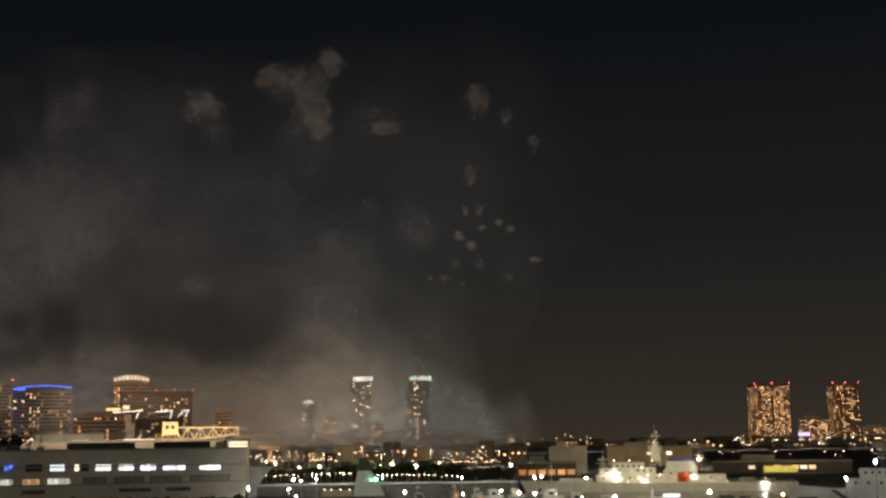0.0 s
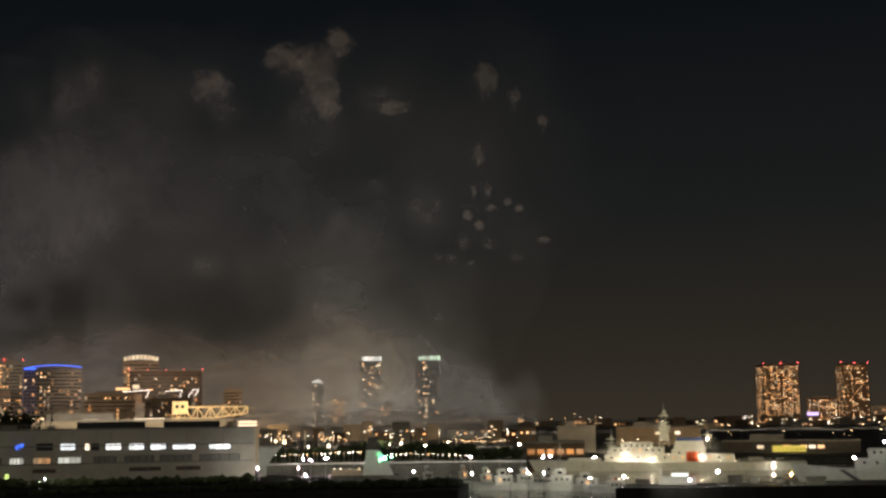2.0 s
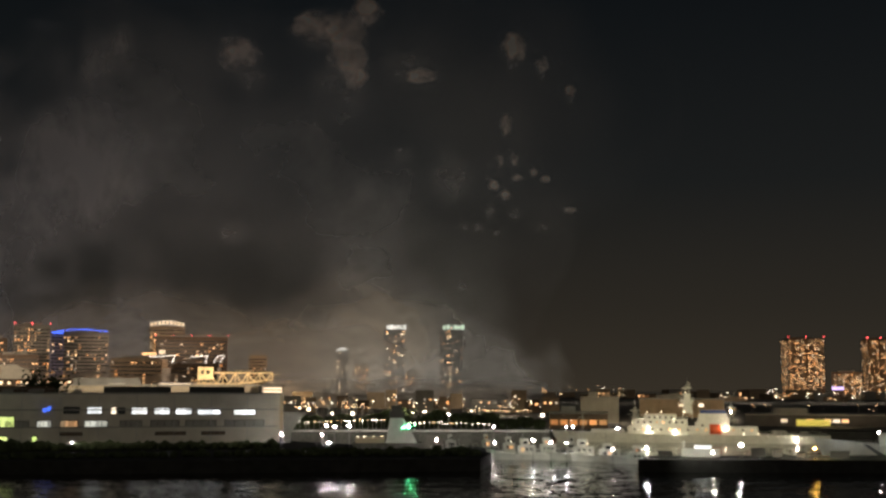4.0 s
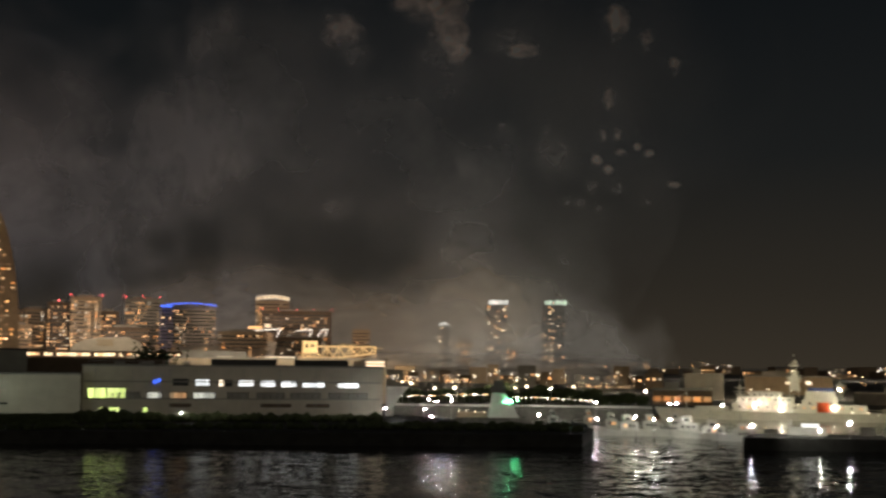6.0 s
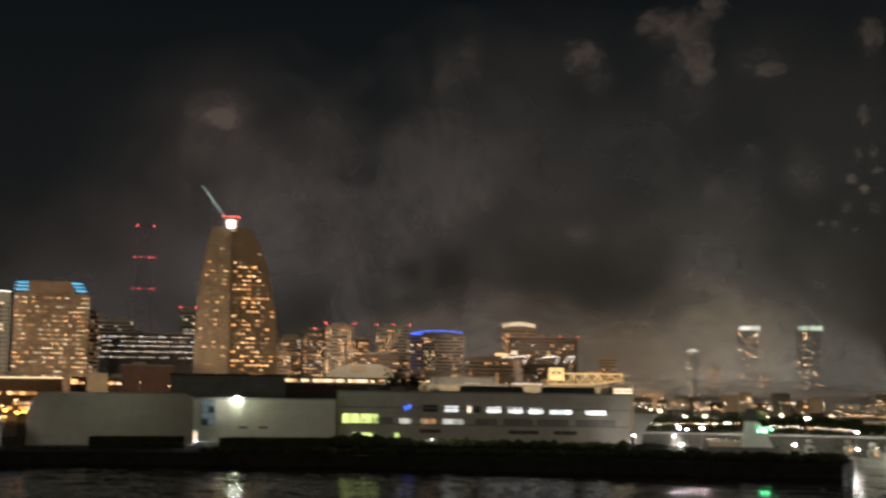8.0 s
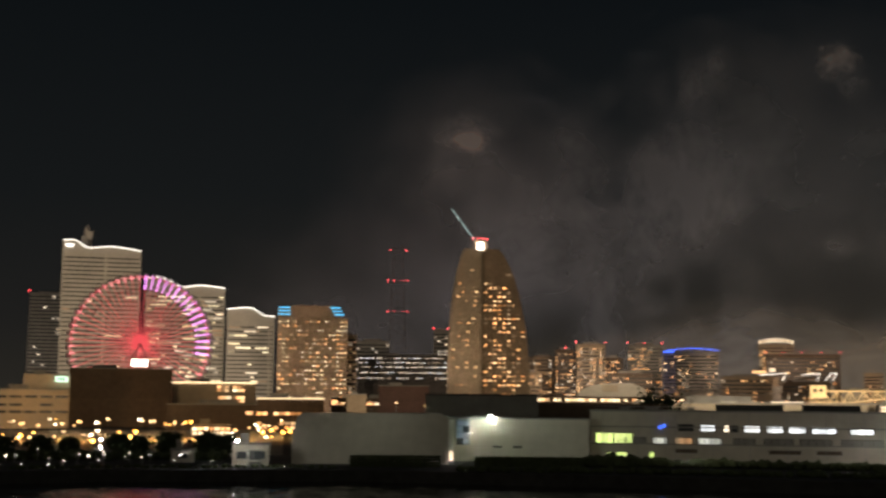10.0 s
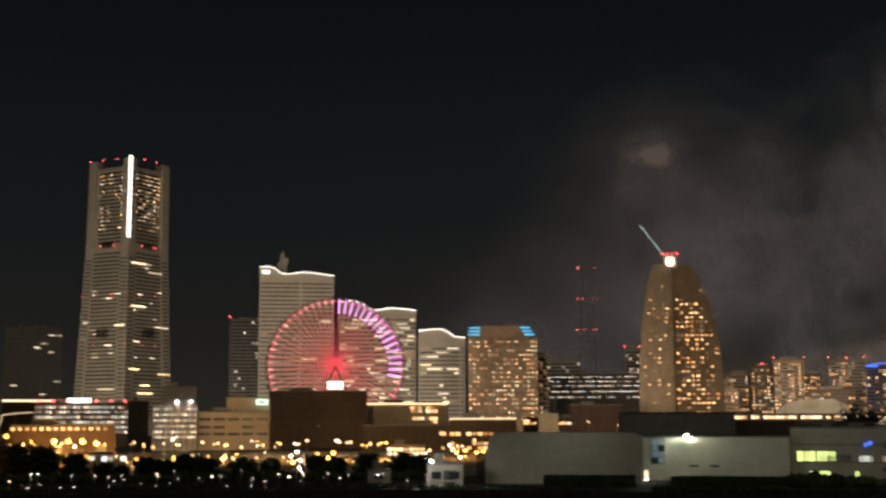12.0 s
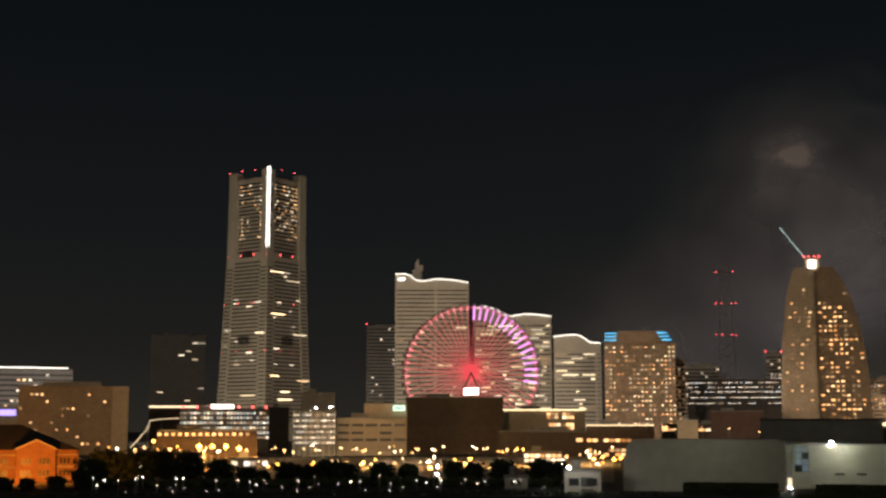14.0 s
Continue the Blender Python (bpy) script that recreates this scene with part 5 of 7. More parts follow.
def mast_tower():
    d = 2000.0
    ob = thing("lattice_mast", at(16.85, d, LAND), 16.85, "tall dark lattice mast with red warning lamps", "mast")
    z1 = up(7.6, d) - LAND
    for x in (-1, 1):
        for y in (-1, 1):
            bm = bmesh.new()
            bar(bm, (x * 16, y * 16, 0), (x * 7, y * 7, z1 - 20), 0.45)
            part("leg", bm, "brown", ob)
    bm = bmesh.new()
    n = 16
    for k in range(n):
        za, zb = (z1 - 20) * k / n, (z1 - 20) * (k + 1) / n
        ra, rb = 16 - 9 * k / n, 16 - 9 * (k + 1) / n
        for s in (-1, 1):
            bar(bm, (-ra, s * ra, za), (rb, s * rb, zb), 0.2, 4)
            bar(bm, (ra, s * ra, za), (-rb, s * rb, zb), 0.2, 4)
            bar(bm, (s * ra, -ra, za), (s * rb, rb, zb), 0.2, 4)
    tagged(part("lattice", bm, "brown", ob), kind="stuff")
    for e, r in ((6.8, 13), (5.42, 15), (4.04, 15)):
        z = up(e, d) - LAND
        part("platform", boxes((-r, r, -r, r, z - 2.2, z - 1.7)), "dark", ob)
        for x in (-r, -r * 0.4, r * 0.55, r) if e < 6 else (-r, r):
            warning_lamp(ob, x, -r, z, 1.5)


mast_tower()
shop_block("glass_office", "wide glass office block with white lit floors", 18.6, 14.6, 2.1, 1300, "dark", (1.95, 1.75, 1.55, 1.3, 1.05), ["win_white", "win_bright", "win_white"], share=0.66, bay=2.4, floor=4.6, deep=40, size=(1.7, 0.75))
tower("slim_tower", "slim tower with a red and white lit crown", 15.2, 14.55, 3.2, 1500, "grey", ["win_white"], 0.3, floor=4, bay=4, limit=50, lamps=2, lamp_r=1.3)
tower("back_block", "dim block with small lit windows", 18.7, 17.2, 2.7, 1450, "grey", ["win_white"], 0.18, floor=4, bay=4, limit=40)
tower("back_block", "dim block beside the tan hotel", 19.6, 18.68, 2.95, 1195, "tan", ["win_warm", "win_white", "win_dim"], 0.4, floor=3.9, bay=3.5, limit=80)
shop_block("red_hall", "dull red low hall before the offices", 17.65, 15.4, 0.7, 900, "dull_red", (), [], deep=30)
shop_block("tan_annex", "small tan annex with one lamp", 19.1, 18.2, 0.3, 850, "tan", (), [], deep=10)
shop_block("conference_block", "long low conference building with warm windows", 19.8, 11.2, 0.15, 930, "brown", (-0.1, 0.0), ["win_warm", "win_white"], share=0.3, bay=5, floor=4)
MIX = ["win_warm", "win_hotel", "win_orange", "win_white", "win_dim"]
tower("flat_tower", "residential tower block with warm windows", 10.9, 9.6, 2.05, 1350, "tan", MIX, 0.44, floor=3.3, bay=2.9, limit=170, twist=15)
tower("flat_tower", "brown residential tower with warm windows", 9.7, 8.8, 2.35, 1300, "brown", MIX, 0.39, floor=3.3, bay=2.9, limit=170, lamps=1, lamp_r=1.2)
tower("flat_tower", "broad residential tower with a lit crown", 8.75, 7.45, 2.6, 1250, "tan", MIX, 0.52, floor=3.3, bay=2.9, limit=200, lamps=2, lamp_r=1.0)
tower("flat_tower", "tower with a bright orange stair window column", 7.5, 6.7, 2.0, 1280, "brown", ["win_orange", "win_warm"], 0.52, floor=3.3, bay=2.9, limit=170)
tower("flat_tower", "dark residential tower with red roof lamps", 6.45, 4.95, 2.58, 1320, "grey", MIX, 0.34, floor=3.3, bay=2.9, limit=170, lamps=3, lamp_r=1.0)
tower("flat_tower", "low residential block with warm windows", 11.4, 10.3, 1.35, 1200, "tan", MIX, 0.33, floor=3.3, bay=2.9, limit=110)
tower("flat_tower", "low block with warm windows", 7.3, 5.4, 1.3, 1200, "brown", MIX, 0.33, floor=3.3, bay=2.9, limit=110)
ob, w, deep, z1 = tower("blue_top_tower", "tower with a curved blue light line on its roof", 4.9, 2.5, 2.25, 1500, "grey", MIX, 0.2, floor=3.8, bay=4, limit=150)
bm = bmesh.new()
for i in range(12):
    a, b = i / 12, (i + 1) / 12
    f = lambda t: (-w / 2 + 5 + (w - 5) * t, -deep / 2 - 1.2, z1 + 3.0 + 2.4 * math.sin(math.pi * t))
    bar(bm, f(a), f(b), 0.38, 6)
part("light_line", bm, "strip_blue", ob, "blue curved light line")
part("light_line", boxes((-w / 2, -w * 0.3, -deep / 2 - 2, -deep / 2 - 1, z1 + 0.8, z1 + 2.2)), "strip_blue", ob, "blue light line")
M["blue_wash"] = glow("dim_blue_strip", (0.05, 0.08, 0.5), (0.08, 0.12, 0.6), 0.11, 0.4)
for k in range(4):
    part("wall_light", boxes((-w / 2 + k * 4, -w / 2 + k * 4 + 0.7, -deep / 2 - 0.4, -deep / 2 - 0.003, z1 * 0.35, z1)), "blue_wash", ob, "dim blue vertical light")

# cluster behind the crane
ob, w, deep, z1 = tower("round_crown_tower", "tower with a glowing round crown", 0.75, -0.75, 2.6, 1600, "tan", MIX, 0.3, floor=4, bay=4, limit=120)
M["crown"] = glow("warm_crown_light", (1.0, 0.72, 0.42), (1.0, 0.8, 0.55), 0.8, 0.2)
for i in range(9):
    x = (-0.5 + i / 8) * w * 0.9
    part("crown_panel", boxes((x - 1.9, x + 1.9, -deep / 2 - 0.6, -deep / 2, z1 + 1 + 2 * math.sin(math.pi * i / 8), z1 + 5.5 + 3 * math.sin(math.pi * i / 8))), "crown", ob)
tower("wide_block", "wide block with red roof lamps", 0.5, -2.65, 2.15, 1520, "brown", MIX, 0.3, floor=4, bay=4.4, limit=150, lamps=5, lamp_r=0.9)
tower("flat_tower", "low block with warm windows", 2.4, 0.2, 1.2, 1300, "tan", MIX, 0.3, floor=3.6, bay=3.6, limit=120)
tower("flat_tower", "low block with small lit windows", -0.2, -2.2, 0.95, 1250, "brown", MIX, 0.3, floor=3.6, bay=3.6, limit=100)
tower("flat_tower", "distant slim block with lit windows", -3.6, -4.4, 1.35, 1500, "tan", MIX, 0.3, floor=3.6, bay=3.6, limit=60)
ob = thing("terminal_roof", at(-0.4, 1420, LAND), -0.4, "terminal with angular white lit roof lines", "building")
X = lambda a: math.tan(radians(-0.4 - a)) * 1420
Z = lambda e: up(e, 1420) - LAND
part("wall", boxes((X(1.2), X(-2.4), 1, 30, 0, Z(0.8))), "grey", ob)
for pts in (((1.18, 1.26), (-0.4, 1.36), (-0.22, 1.02)), ((-0.75, 1.1), (-0.7, 1.0)), ((-1.05, 1.29), (-1.78, 1.35), (-1.7, 1.02)), ((-2.05, 1.05), (-2.25, 1.35), (-2.5, 1.36), (-2.35, 1.1))):
    bm = bmesh.new()
    for p, q in zip(pts, pts[1:]):
        bar(bm, (X(p[0]), 0, Z(p[1])), (X(q[0]), 0, Z(q[1])), 0.42, 6)
    part("roof_light_line", bm, "strip_white", ob)
for a in (1.1, -0.3, -1.7, -2.3):
    bm = bmesh.new()
    bar(bm, (X(a), 0.8, 0), (X(a), 0.8, Z(1.25)), 0.5)
    part("column", bm, "steel", ob)
piece("window", pane_mesh(15, 2.6, "win_orange"), ob, face_matrix(X(0.75), 0.2, Z(1.42), 0))
piece("window", pane_mesh(7, 4.4, "crown"), ob, face_matrix(X(0.2), 0.2, Z(1.5), 0))
part("lounge", boxes((X(1.2), X(-0.05), 0.4, 12, Z(0.8), Z(1.2))), "tan", ob)

# exhibition hall with a shallow white dome, lit arcade line
ob = thing("exhibition_hall", at(7.1, 1000, LAND), 7.1, "exhibition hall with a shallow pale dome roof", "hall")
X = lambda a: math.tan(radians(7.1 - a)) * 1000
Z = lambda e: up(e, 1000) - LAND
bm = bmesh.new()
prism(bm, [(X(8.7), Z(0.3)), (X(8.6), Z(0.55)), (X(8.2), Z(0.75)), (X(7.6), Z(0.88)), (X(6.3), Z(0.9)), (X(5.8), Z(0.7)), (X(5.5), Z(0.45)), (X(5.5), Z(0.3))], 0, 40)
part("dome_roof", bm, "white_panel", ob)
part("wall", boxes((X(11.2), X(3.0), 1, 40, 0, Z(0.3))), "brown", ob)
part("window_bay", boxes((X(7.6), X(6.9), -0.3, -0.003, Z(0.5), Z(0.82))), "cream", ob)
for i in range(46):
    a = 11.1 - i * 0.175
    if RNG.random() < 0.86:
        piece("window", pane_mesh(2.4, 2.2, "strip_warm" if RNG.random() < 0.6 else "win_warm"), ob, face_matrix(X(a), 0.8, Z(0.14), 0))
ob = thing("harbour_cafe", at(4.0, 700, LAND), 4.0, "waterside cafe with orange lit windows", "cafe")
part("wall", boxes((-10, 10, 0, 10, 0, up(-0.1, 700) - LAND)), "brown", ob)
part("roof_light_line", boxes((-10, 9, -0.5, -0.1, up(-0.16, 700) - LAND, up(-0.12, 700) - LAND)), "strip_warm", ob)
for i in range(6):
    piece("window", pane_mesh(2.0, 2.2, "strip_warm" if i == 2 else "win_orange"), ob, face_matrix(-7.5 + i * 2.6, -0.1, up(-0.33, 700) - LAND, 0))


shop_block("customs_hall", "pale low hall with a long flat roof", 6.3, -5.2, 0.02, 424, "cream", (), [], deep=26)
ob = bpy.data.objects["customs_hall"]
for x in (-14, 2, 7):
    part("skylight", boxes((x, x + 5, 4, 7, up(0.02, 424) - LAND + 0.5, up(0.12, 424) - LAND)), "win_white", ob, "lit roof skylight")

# ---- hammerhead crane ----
def crane():
    d = 850.0
    mid = -3.0
    ob = thing("hammerhead_crane", at(mid, d, LAND), mid, "old cream hammerhead harbour crane lit by floodlights", "crane")
    X = lambda a: math.tan(radians(mid - a)) * d
    Z = lambda e: up(e, d) - LAND
    x0, x1 = X(-1.38), X(-4.65)
    part("machine_house", boxes((x0, X(-2.05), -4, 4, Z(0.3), Z(0.85))), "crane_paint", ob)
    part("window", boxes((x0 + 2, x0 + 4, -4.1, -3.9, Z(0.55), Z(0.7)), (x0 + 5.5, x0 + 7.5, -4.1, -3.9, Z(0.55), Z(0.7))), "glass", ob)
    def member(name, a, b, r):
        bm = bmesh.new()
        bar(bm, a, b, r, 4)
        part(name, bm, "crane_paint", ob)

    for y in (-3.5, 3.5):
        xs = [x0 + (x1 - x0) * i / 12 for i in range(13)]
        lo = [Z(0.1) + (Z(0.3) - Z(0.1)) * max(0, (i - 6) / 6) for i in range(13)]
        top = Z(0.60)
        member("top_chord", (xs[0], y, top), (xs[-1], y, top), 0.5)
        member("bottom_chord", (xs[0], y, lo[0]), (xs[6], y, lo[6]), 0.5)
        member("bottom_chord", (xs[6], y, lo[6]), (xs[-1], y, lo[-1]), 0.5)
        for i in range(12):
            a, b = (lo[i], top) if i % 2 else (top, lo[i + 1])
            member("diagonal", (xs[i], y, a), (xs[i + 1], y, b), 0.36)
        for i in range(0, 13, 2):
            member("upright", (xs[i], y, lo[i]), (xs[i], y, top), 0.3)
    bm = bmesh.new()
    for i in range(13):
        box(bm, x0 + (x1 - x0) * i / 12 - 0.2, x0 + (x1 - x0) * i / 12 + 0.2, -3.5, 3.5, Z(0.58), Z(0.61))
    part("cross_tie", bm, "crane_paint", ob)
    part("turntable", boxes((X(-2.2), X(-3.05), -5, 5, Z(-0.1), Z(0.1))), "crane_paint", ob)
    for x in (X(-2.2), X(-3.05)):
        for y in (-5, 5):
            bm = bmesh.new()
            bar(bm, (x * 1.15, y * 1.3, 0), (x, y, Z(-0.1)), 0.7, 6)
            part("leg", bm, "crane_paint", ob)
    bm = bmesh.new()
    for x in (X(-3.25), X(-3.6)):
        bar(bm, (x, 0, Z(0.6)), (x, 0, Z(0.75)), 0.3)
    bar(bm, (X(-3.0), 0, Z(0.7)), (X(-3.8), 0, Z(0.68)), 0.35)
    part("trolley", bm, "crane_paint", ob)
    bm = bmesh.new()
    bar(bm, (x1, 0, Z(0.53)), (x1 + 5, 0, Z(0.53)), 0.3)
    part("jib_tip", bm, "crane_paint", ob)


crane()

# ---- towers in the smoke ----
for a0, a1, label in ((-9.63, -10.58, "tower in smoke with a white lit crown"), (-12.17, -13.22, "tower in smoke with a greenish lit crown")):
    ob, w, deep, z1 = tower("smoke_tower", label, a0, a1, 2.58, 1950, "grey", ["win_shore", "win_tower", "win_dim"], 0.27, floor=3.6, bay=3.3, size=(2.0, 1.4), limit=260, roof=False, lamps=1, lamp_r=1.2)
    for i in range(6):
        x = -w * 0.3 + i * w * 0.8 / 5
        M.setdefault("crown_white", glow("white_crown_light", (1.0, 0.96, 0.85), (1.0, 1.0, 0.9), 1.1, 0.3))
        M.setdefault("crown_green", glow("green_crown_light", (0.75, 1.0, 0.7), (0.85, 1.0, 0.8), 0.8, 0.3))
        part("crown_panel", boxes((x - 2.2, x + 2.2, -deep / 2 - 0.4, deep * 0.2, z1, z1 + 6 + (i % 2))), "crown_white" if a0 > -11 else "crown_green", ob)
tower("flat_tower", "distant slim tower with a lit cap", -7.5, -8.05, 1.6, 1900, "grey", ["win_tower"], 0.3, floor=3.8, bay=3.4, size=(1.8, 1.3), limit=60, lamps=1, lamp_r=1.4)
ob = thing("tower_cap", at(-7.75, 1898, up(1.6, 1898)), -7.75, "white lit cap on a tower roof", "roof structure")
bm = bmesh.new()
prism(bm, [(-9, 0.9), (-4, 4), (0, 5.5), (4, 4), (9, 0.9)], -3, 3)
part("cap", bm, "crown_white", ob)
tower("flat_tower", "distant residential tower with lit windows", -8.33, -8.95, 0.95, 1900, "tan", ["win_shore"], 0.35, floor=3.6, bay=3.8, limit=80)
tower("flat_tower", "distant residential block with lit windows", -10.6, -11.15, 0.66, 1900, "tan", ["win_shore"], 0.35, floor=3.6, bay=3.8, limit=60)
for i, (a0, a1, e) in enumerate(((-5.3, -6.4, 0.1), (-6.5, -7.2, -0.1), (-13.5, -14.7, 0.0), (-14.8, -15.6, -0.05), (-16.2, -17.0, 0.05), (-11.3, -12.0, -0.15), (-5.0, -5.5, 0.3))):
    tower("flat_tower", "distant low block with a few lit windows", a0, a1, e, 1890, "grey", ["win_shore"], 0.34, floor=3.6, bay=4, limit=50)
# low lit houses of the port behind the quay
rng = random.Random(52)
for i in range(26):
    a0 = -5.2 - i * 0.46 + rng.uniform(-0.15, 0.15)
    d = rng.choice((720, 840, 980, 1100))
    tower("port_house", "low port house with small warm windows", a0, a0 - rng.uniform(0.45, 0.95), rng.uniform(-0.75, -0.1), d, rng.choice(("tan", "grey", "brown")), ["win_warm", "win_shore", "win_white"], rng.uniform(0.25, 0.5), floor=3.3, bay=3.0, deep=14, limit=30, size=(1.1, 0.9), category="house", band=False, roof=False)
for i in range(30):
    a0 = -17.0 - i * 0.55 + rng.uniform(-0.2, 0.2)
    tower("port_house", "low far port store with a few lights", a0, a0 - rng.uniform(0.5, 1.1), rng.uniform(-0.42, -0.08), rng.uniform(1300, 1750), rng.choice(("tan", "grey", "brown")), ["win_shore", "win_tower", "win_warm"], rng.uniform(0.15, 0.4), floor=4.0, bay=4.5, deep=20, limit=24, size=(1.8, 1.2), category="store", band=False, roof=False)
# two towers on the far shore
for a0, a1, e, s, label in ((-27.27, -29.08, 2.1, 0.62, "broad residential tower full of lit windows"), (-29.36, -30.6, 0.62, 0.6, "lower residential tower full of lit windows"), (-30.62, -31.95, 2.05, 0.45, "residential tower with red roof lamps")):
    tower("shore_tower", label, a0, a1, e, 2200, "brown", ["win_shore", "win_shore", "win_tower", "win_dim"], s * 0.9, floor=3.4, bay=3.3, limit=300, size=(1.7, 1.15), lamps=3 if e > 1 else 0, lamp_r=1.6, twist=14 if e > 1 else 0, band=False)
ob = thing("violet_sign", at(-29.6, 2160, FAR_LAND), -29.6, "small violet lit sign on the shore", "sign")
part("panel", boxes((-9, 9, -0.5, 0, 12, 17)), "purple", ob)
part("post", boxes((-1, 1, 0.01, 1, 0, 14)), "dark", ob)
tower("flat_tower", "low shore block with a bright lamp", -32.0, -33.0, 0.2, 2200, "grey", MIX, 0.2, floor=4, bay=4, limit=40)


# ---- far lights: small lamps of the distant shore ----
def far_lamps(az0, az1, e0, e1, n, d, materials, seed, label):
    rng = random.Random(seed)
    for i in range(n):
        az, el = rng.uniform(az1, az0), rng.uniform(e0, e1)
        lamp_post(az, d * rng.uniform(0.985, 1.015), max(el, -math.degrees(math.atan((EYE[2] - LAND - 2) / d))), material=rng.choice(materials), r=d / 1000 * rng.uniform(0.55, 1.1), label=label, base=FAR_LAND if d > 1840 and az0 < -5 else LAND, group="distant street lamps", name="distant_lamp")


far_lamps(-5.6, -9.2, -0.95, -0.6, 30, 670, ["lamp_far"], 11, "distant warm street lamp by the water")
far_lamps(-13.4, -16.3, -1.15, -1.0, 34, 660, ["lamp_far"], 12, "distant warm quay lamp in a row")
far_lamps(-7.9, -9.1, -1.0, -0.8, 16, 680, ["lamp_far"], 13, "distant orange quay lamp")
far_lamps(-13.2, -16.9, -1.05, -0.55, 26, 700, ["lamp_far", "lamp_string"], 21, "distant lamp between the port houses")
far_lamps(-5.4, -12.9, -1.0, -0.45, 40, 700, ["lamp_far", "lamp_string"], 22, "distant lamp between the port houses")
far_lamps(-25.5, -27.2, -0.3, -0.05, 22, 2205, ["lamp_far", "lamp_small"], 14, "distant lamp on the far shore")
far_lamps(-24.6, -33, -0.6, -0.2, 34, 1250, ["lamp_far", "lamp_string"], 23, "distant lamp of the port yards")
far_lamps(-24.8, -33, -1.0, -0.75, 18, 680, ["lamp_far"], 15, "distant lamp on the far shore")
far_lamps(-17.5, -21, -0.3, 0.1, 12, 2205, ["lamp_far", "lamp_small"], 16, "distant lamp on the far shore")
far_lamps(3.0, -5.0, -0.1, 0.25, 30, 1000, ["lamp_far"], 17, "distant warm street lamp behind the quay")
far_lamps(24, 12, -0.2, 0.2, 16, 880, ["lamp_far"], 18, "warm street lamp between the buildings")


# ---- sea wall and signal tower ----
bm = bmesh.new()
pts = [at(-5.45 - i * 1.165, 352) for i in range(11)]
for p, q in zip(pts, pts[1:]):
    n = Vector((p.x, p.y, 0)).normalized() * 4
    f = [bm.verts.new((*v.xy, z)) for z in (-3, up(-2.06, 352)) for v in (p, q, q + n, p + n)]
    for idx in ((0, 1, 5, 4), (1, 2, 6, 5), (2, 3, 7, 6), (3, 0, 4, 7), (4, 5, 6, 7)):
        bm.faces.new([f[i] for i in idx])
wallob = solid("sea_wall", bm, "quay", "long concrete sea wall in the harbour", "sea wall", kind="structure")
bm = bmesh.new()
for p, q in zip(pts, pts[1:]):
    z = up(-1.98, 352)
    bar(bm, (p.x, p.y, z), (q.x, q.y, z), 0.3, 6)
part("hand_rail", bm, "ship_white", wallob, "pale rail")


M["lamp_ship"] = glow("warm_deck_lamp", (1.0, 0.68, 0.36), (1.0, 0.85, 0.6), 16.0, 0.4)


def signal_tower():
    d = 300.0
    mid = -10.3
    ob = thing("signal_tower", at(mid, d, 0), mid, "white tapered signal tower with a green light", "signal tower")
    X = lambda a: math.tan(radians(mid - a)) * d
    Z = lambda e: up(e, d)
    bm = bmesh.new()
    prism(bm, [(X(-9.75), Z(-2.5)), (X(-9.95), Z(-1.4)), (X(-10.5), Z(-1.4)), (X(-10.75), Z(-1.7)), (X(-11.15), Z(-2.5))], -2, 3)
    part("shaft", bm, "ship_white", ob)
    part("base", boxes((X(-8.3), X(-11.4), -3, 5, 0, Z(-2.5))), "quay", ob)
    part("deck_house", boxes((X(-8.4), X(-9.7), -2, 3, Z(-2.5), Z(-2.28))), "cream", ob)
    part("lantern", boxes((X(-9.9), X(-10.55), -1.6, 2.6, Z(-1.4), Z(-1.1)), (X(-10.0), X(-10.45), -1.2, 2.2, Z(-1.1), Z(-0.85))), "dark", ob, "dark glazed lantern room")
    bm = bmesh.new()
    bar(bm, (X(-10.2), 0, Z(-0.85)), (X(-10.2), 0, Z(-0.6)), 0.12)
    part("mast", bm, "steel", ob)
    for a in (-8.5, -8.8, -9.2, -9.6):
        warning_lamp(ob, X(a), -2.4, Z(-2.2), 0.3, "lamp_ship", "deck_lamp")
    warning_lamp(ob, X(-10.78), -2.3, Z(-1.76), 0.7, "lamp_green", "green_light")
    warning_lamp(ob, X(-10.55), -2.6, Z(-1.82), 0.3, "lamp_green", "green_light")
    warning_lamp(ob, X(-11.05), -2.6, Z(-1.72), 0.45, "lamp_green", "green_light")
    part("light_rack", boxes((X(-10.5), X(-11.1), -2.6, -2.02, Z(-1.95), Z(-1.88))), "steel", ob)


signal_tower()
ob = thing("white_ramp", at(-5.7, 334, LAND), -5.7, "white sloped boat ramp cover beside the office", "ramp")
bm = bmesh.new()
prism(bm, [(-3.0, 0), (-3.0, up(-1.17, 334) - LAND), (2.9, up(-1.17, 334) - LAND), (0.2, up(-1.7, 334) - LAND), (-1.2, up(-2.1, 334) - LAND), (-1.2, 0)], 0, 5)
part("cover", bm, "ship_white", ob)


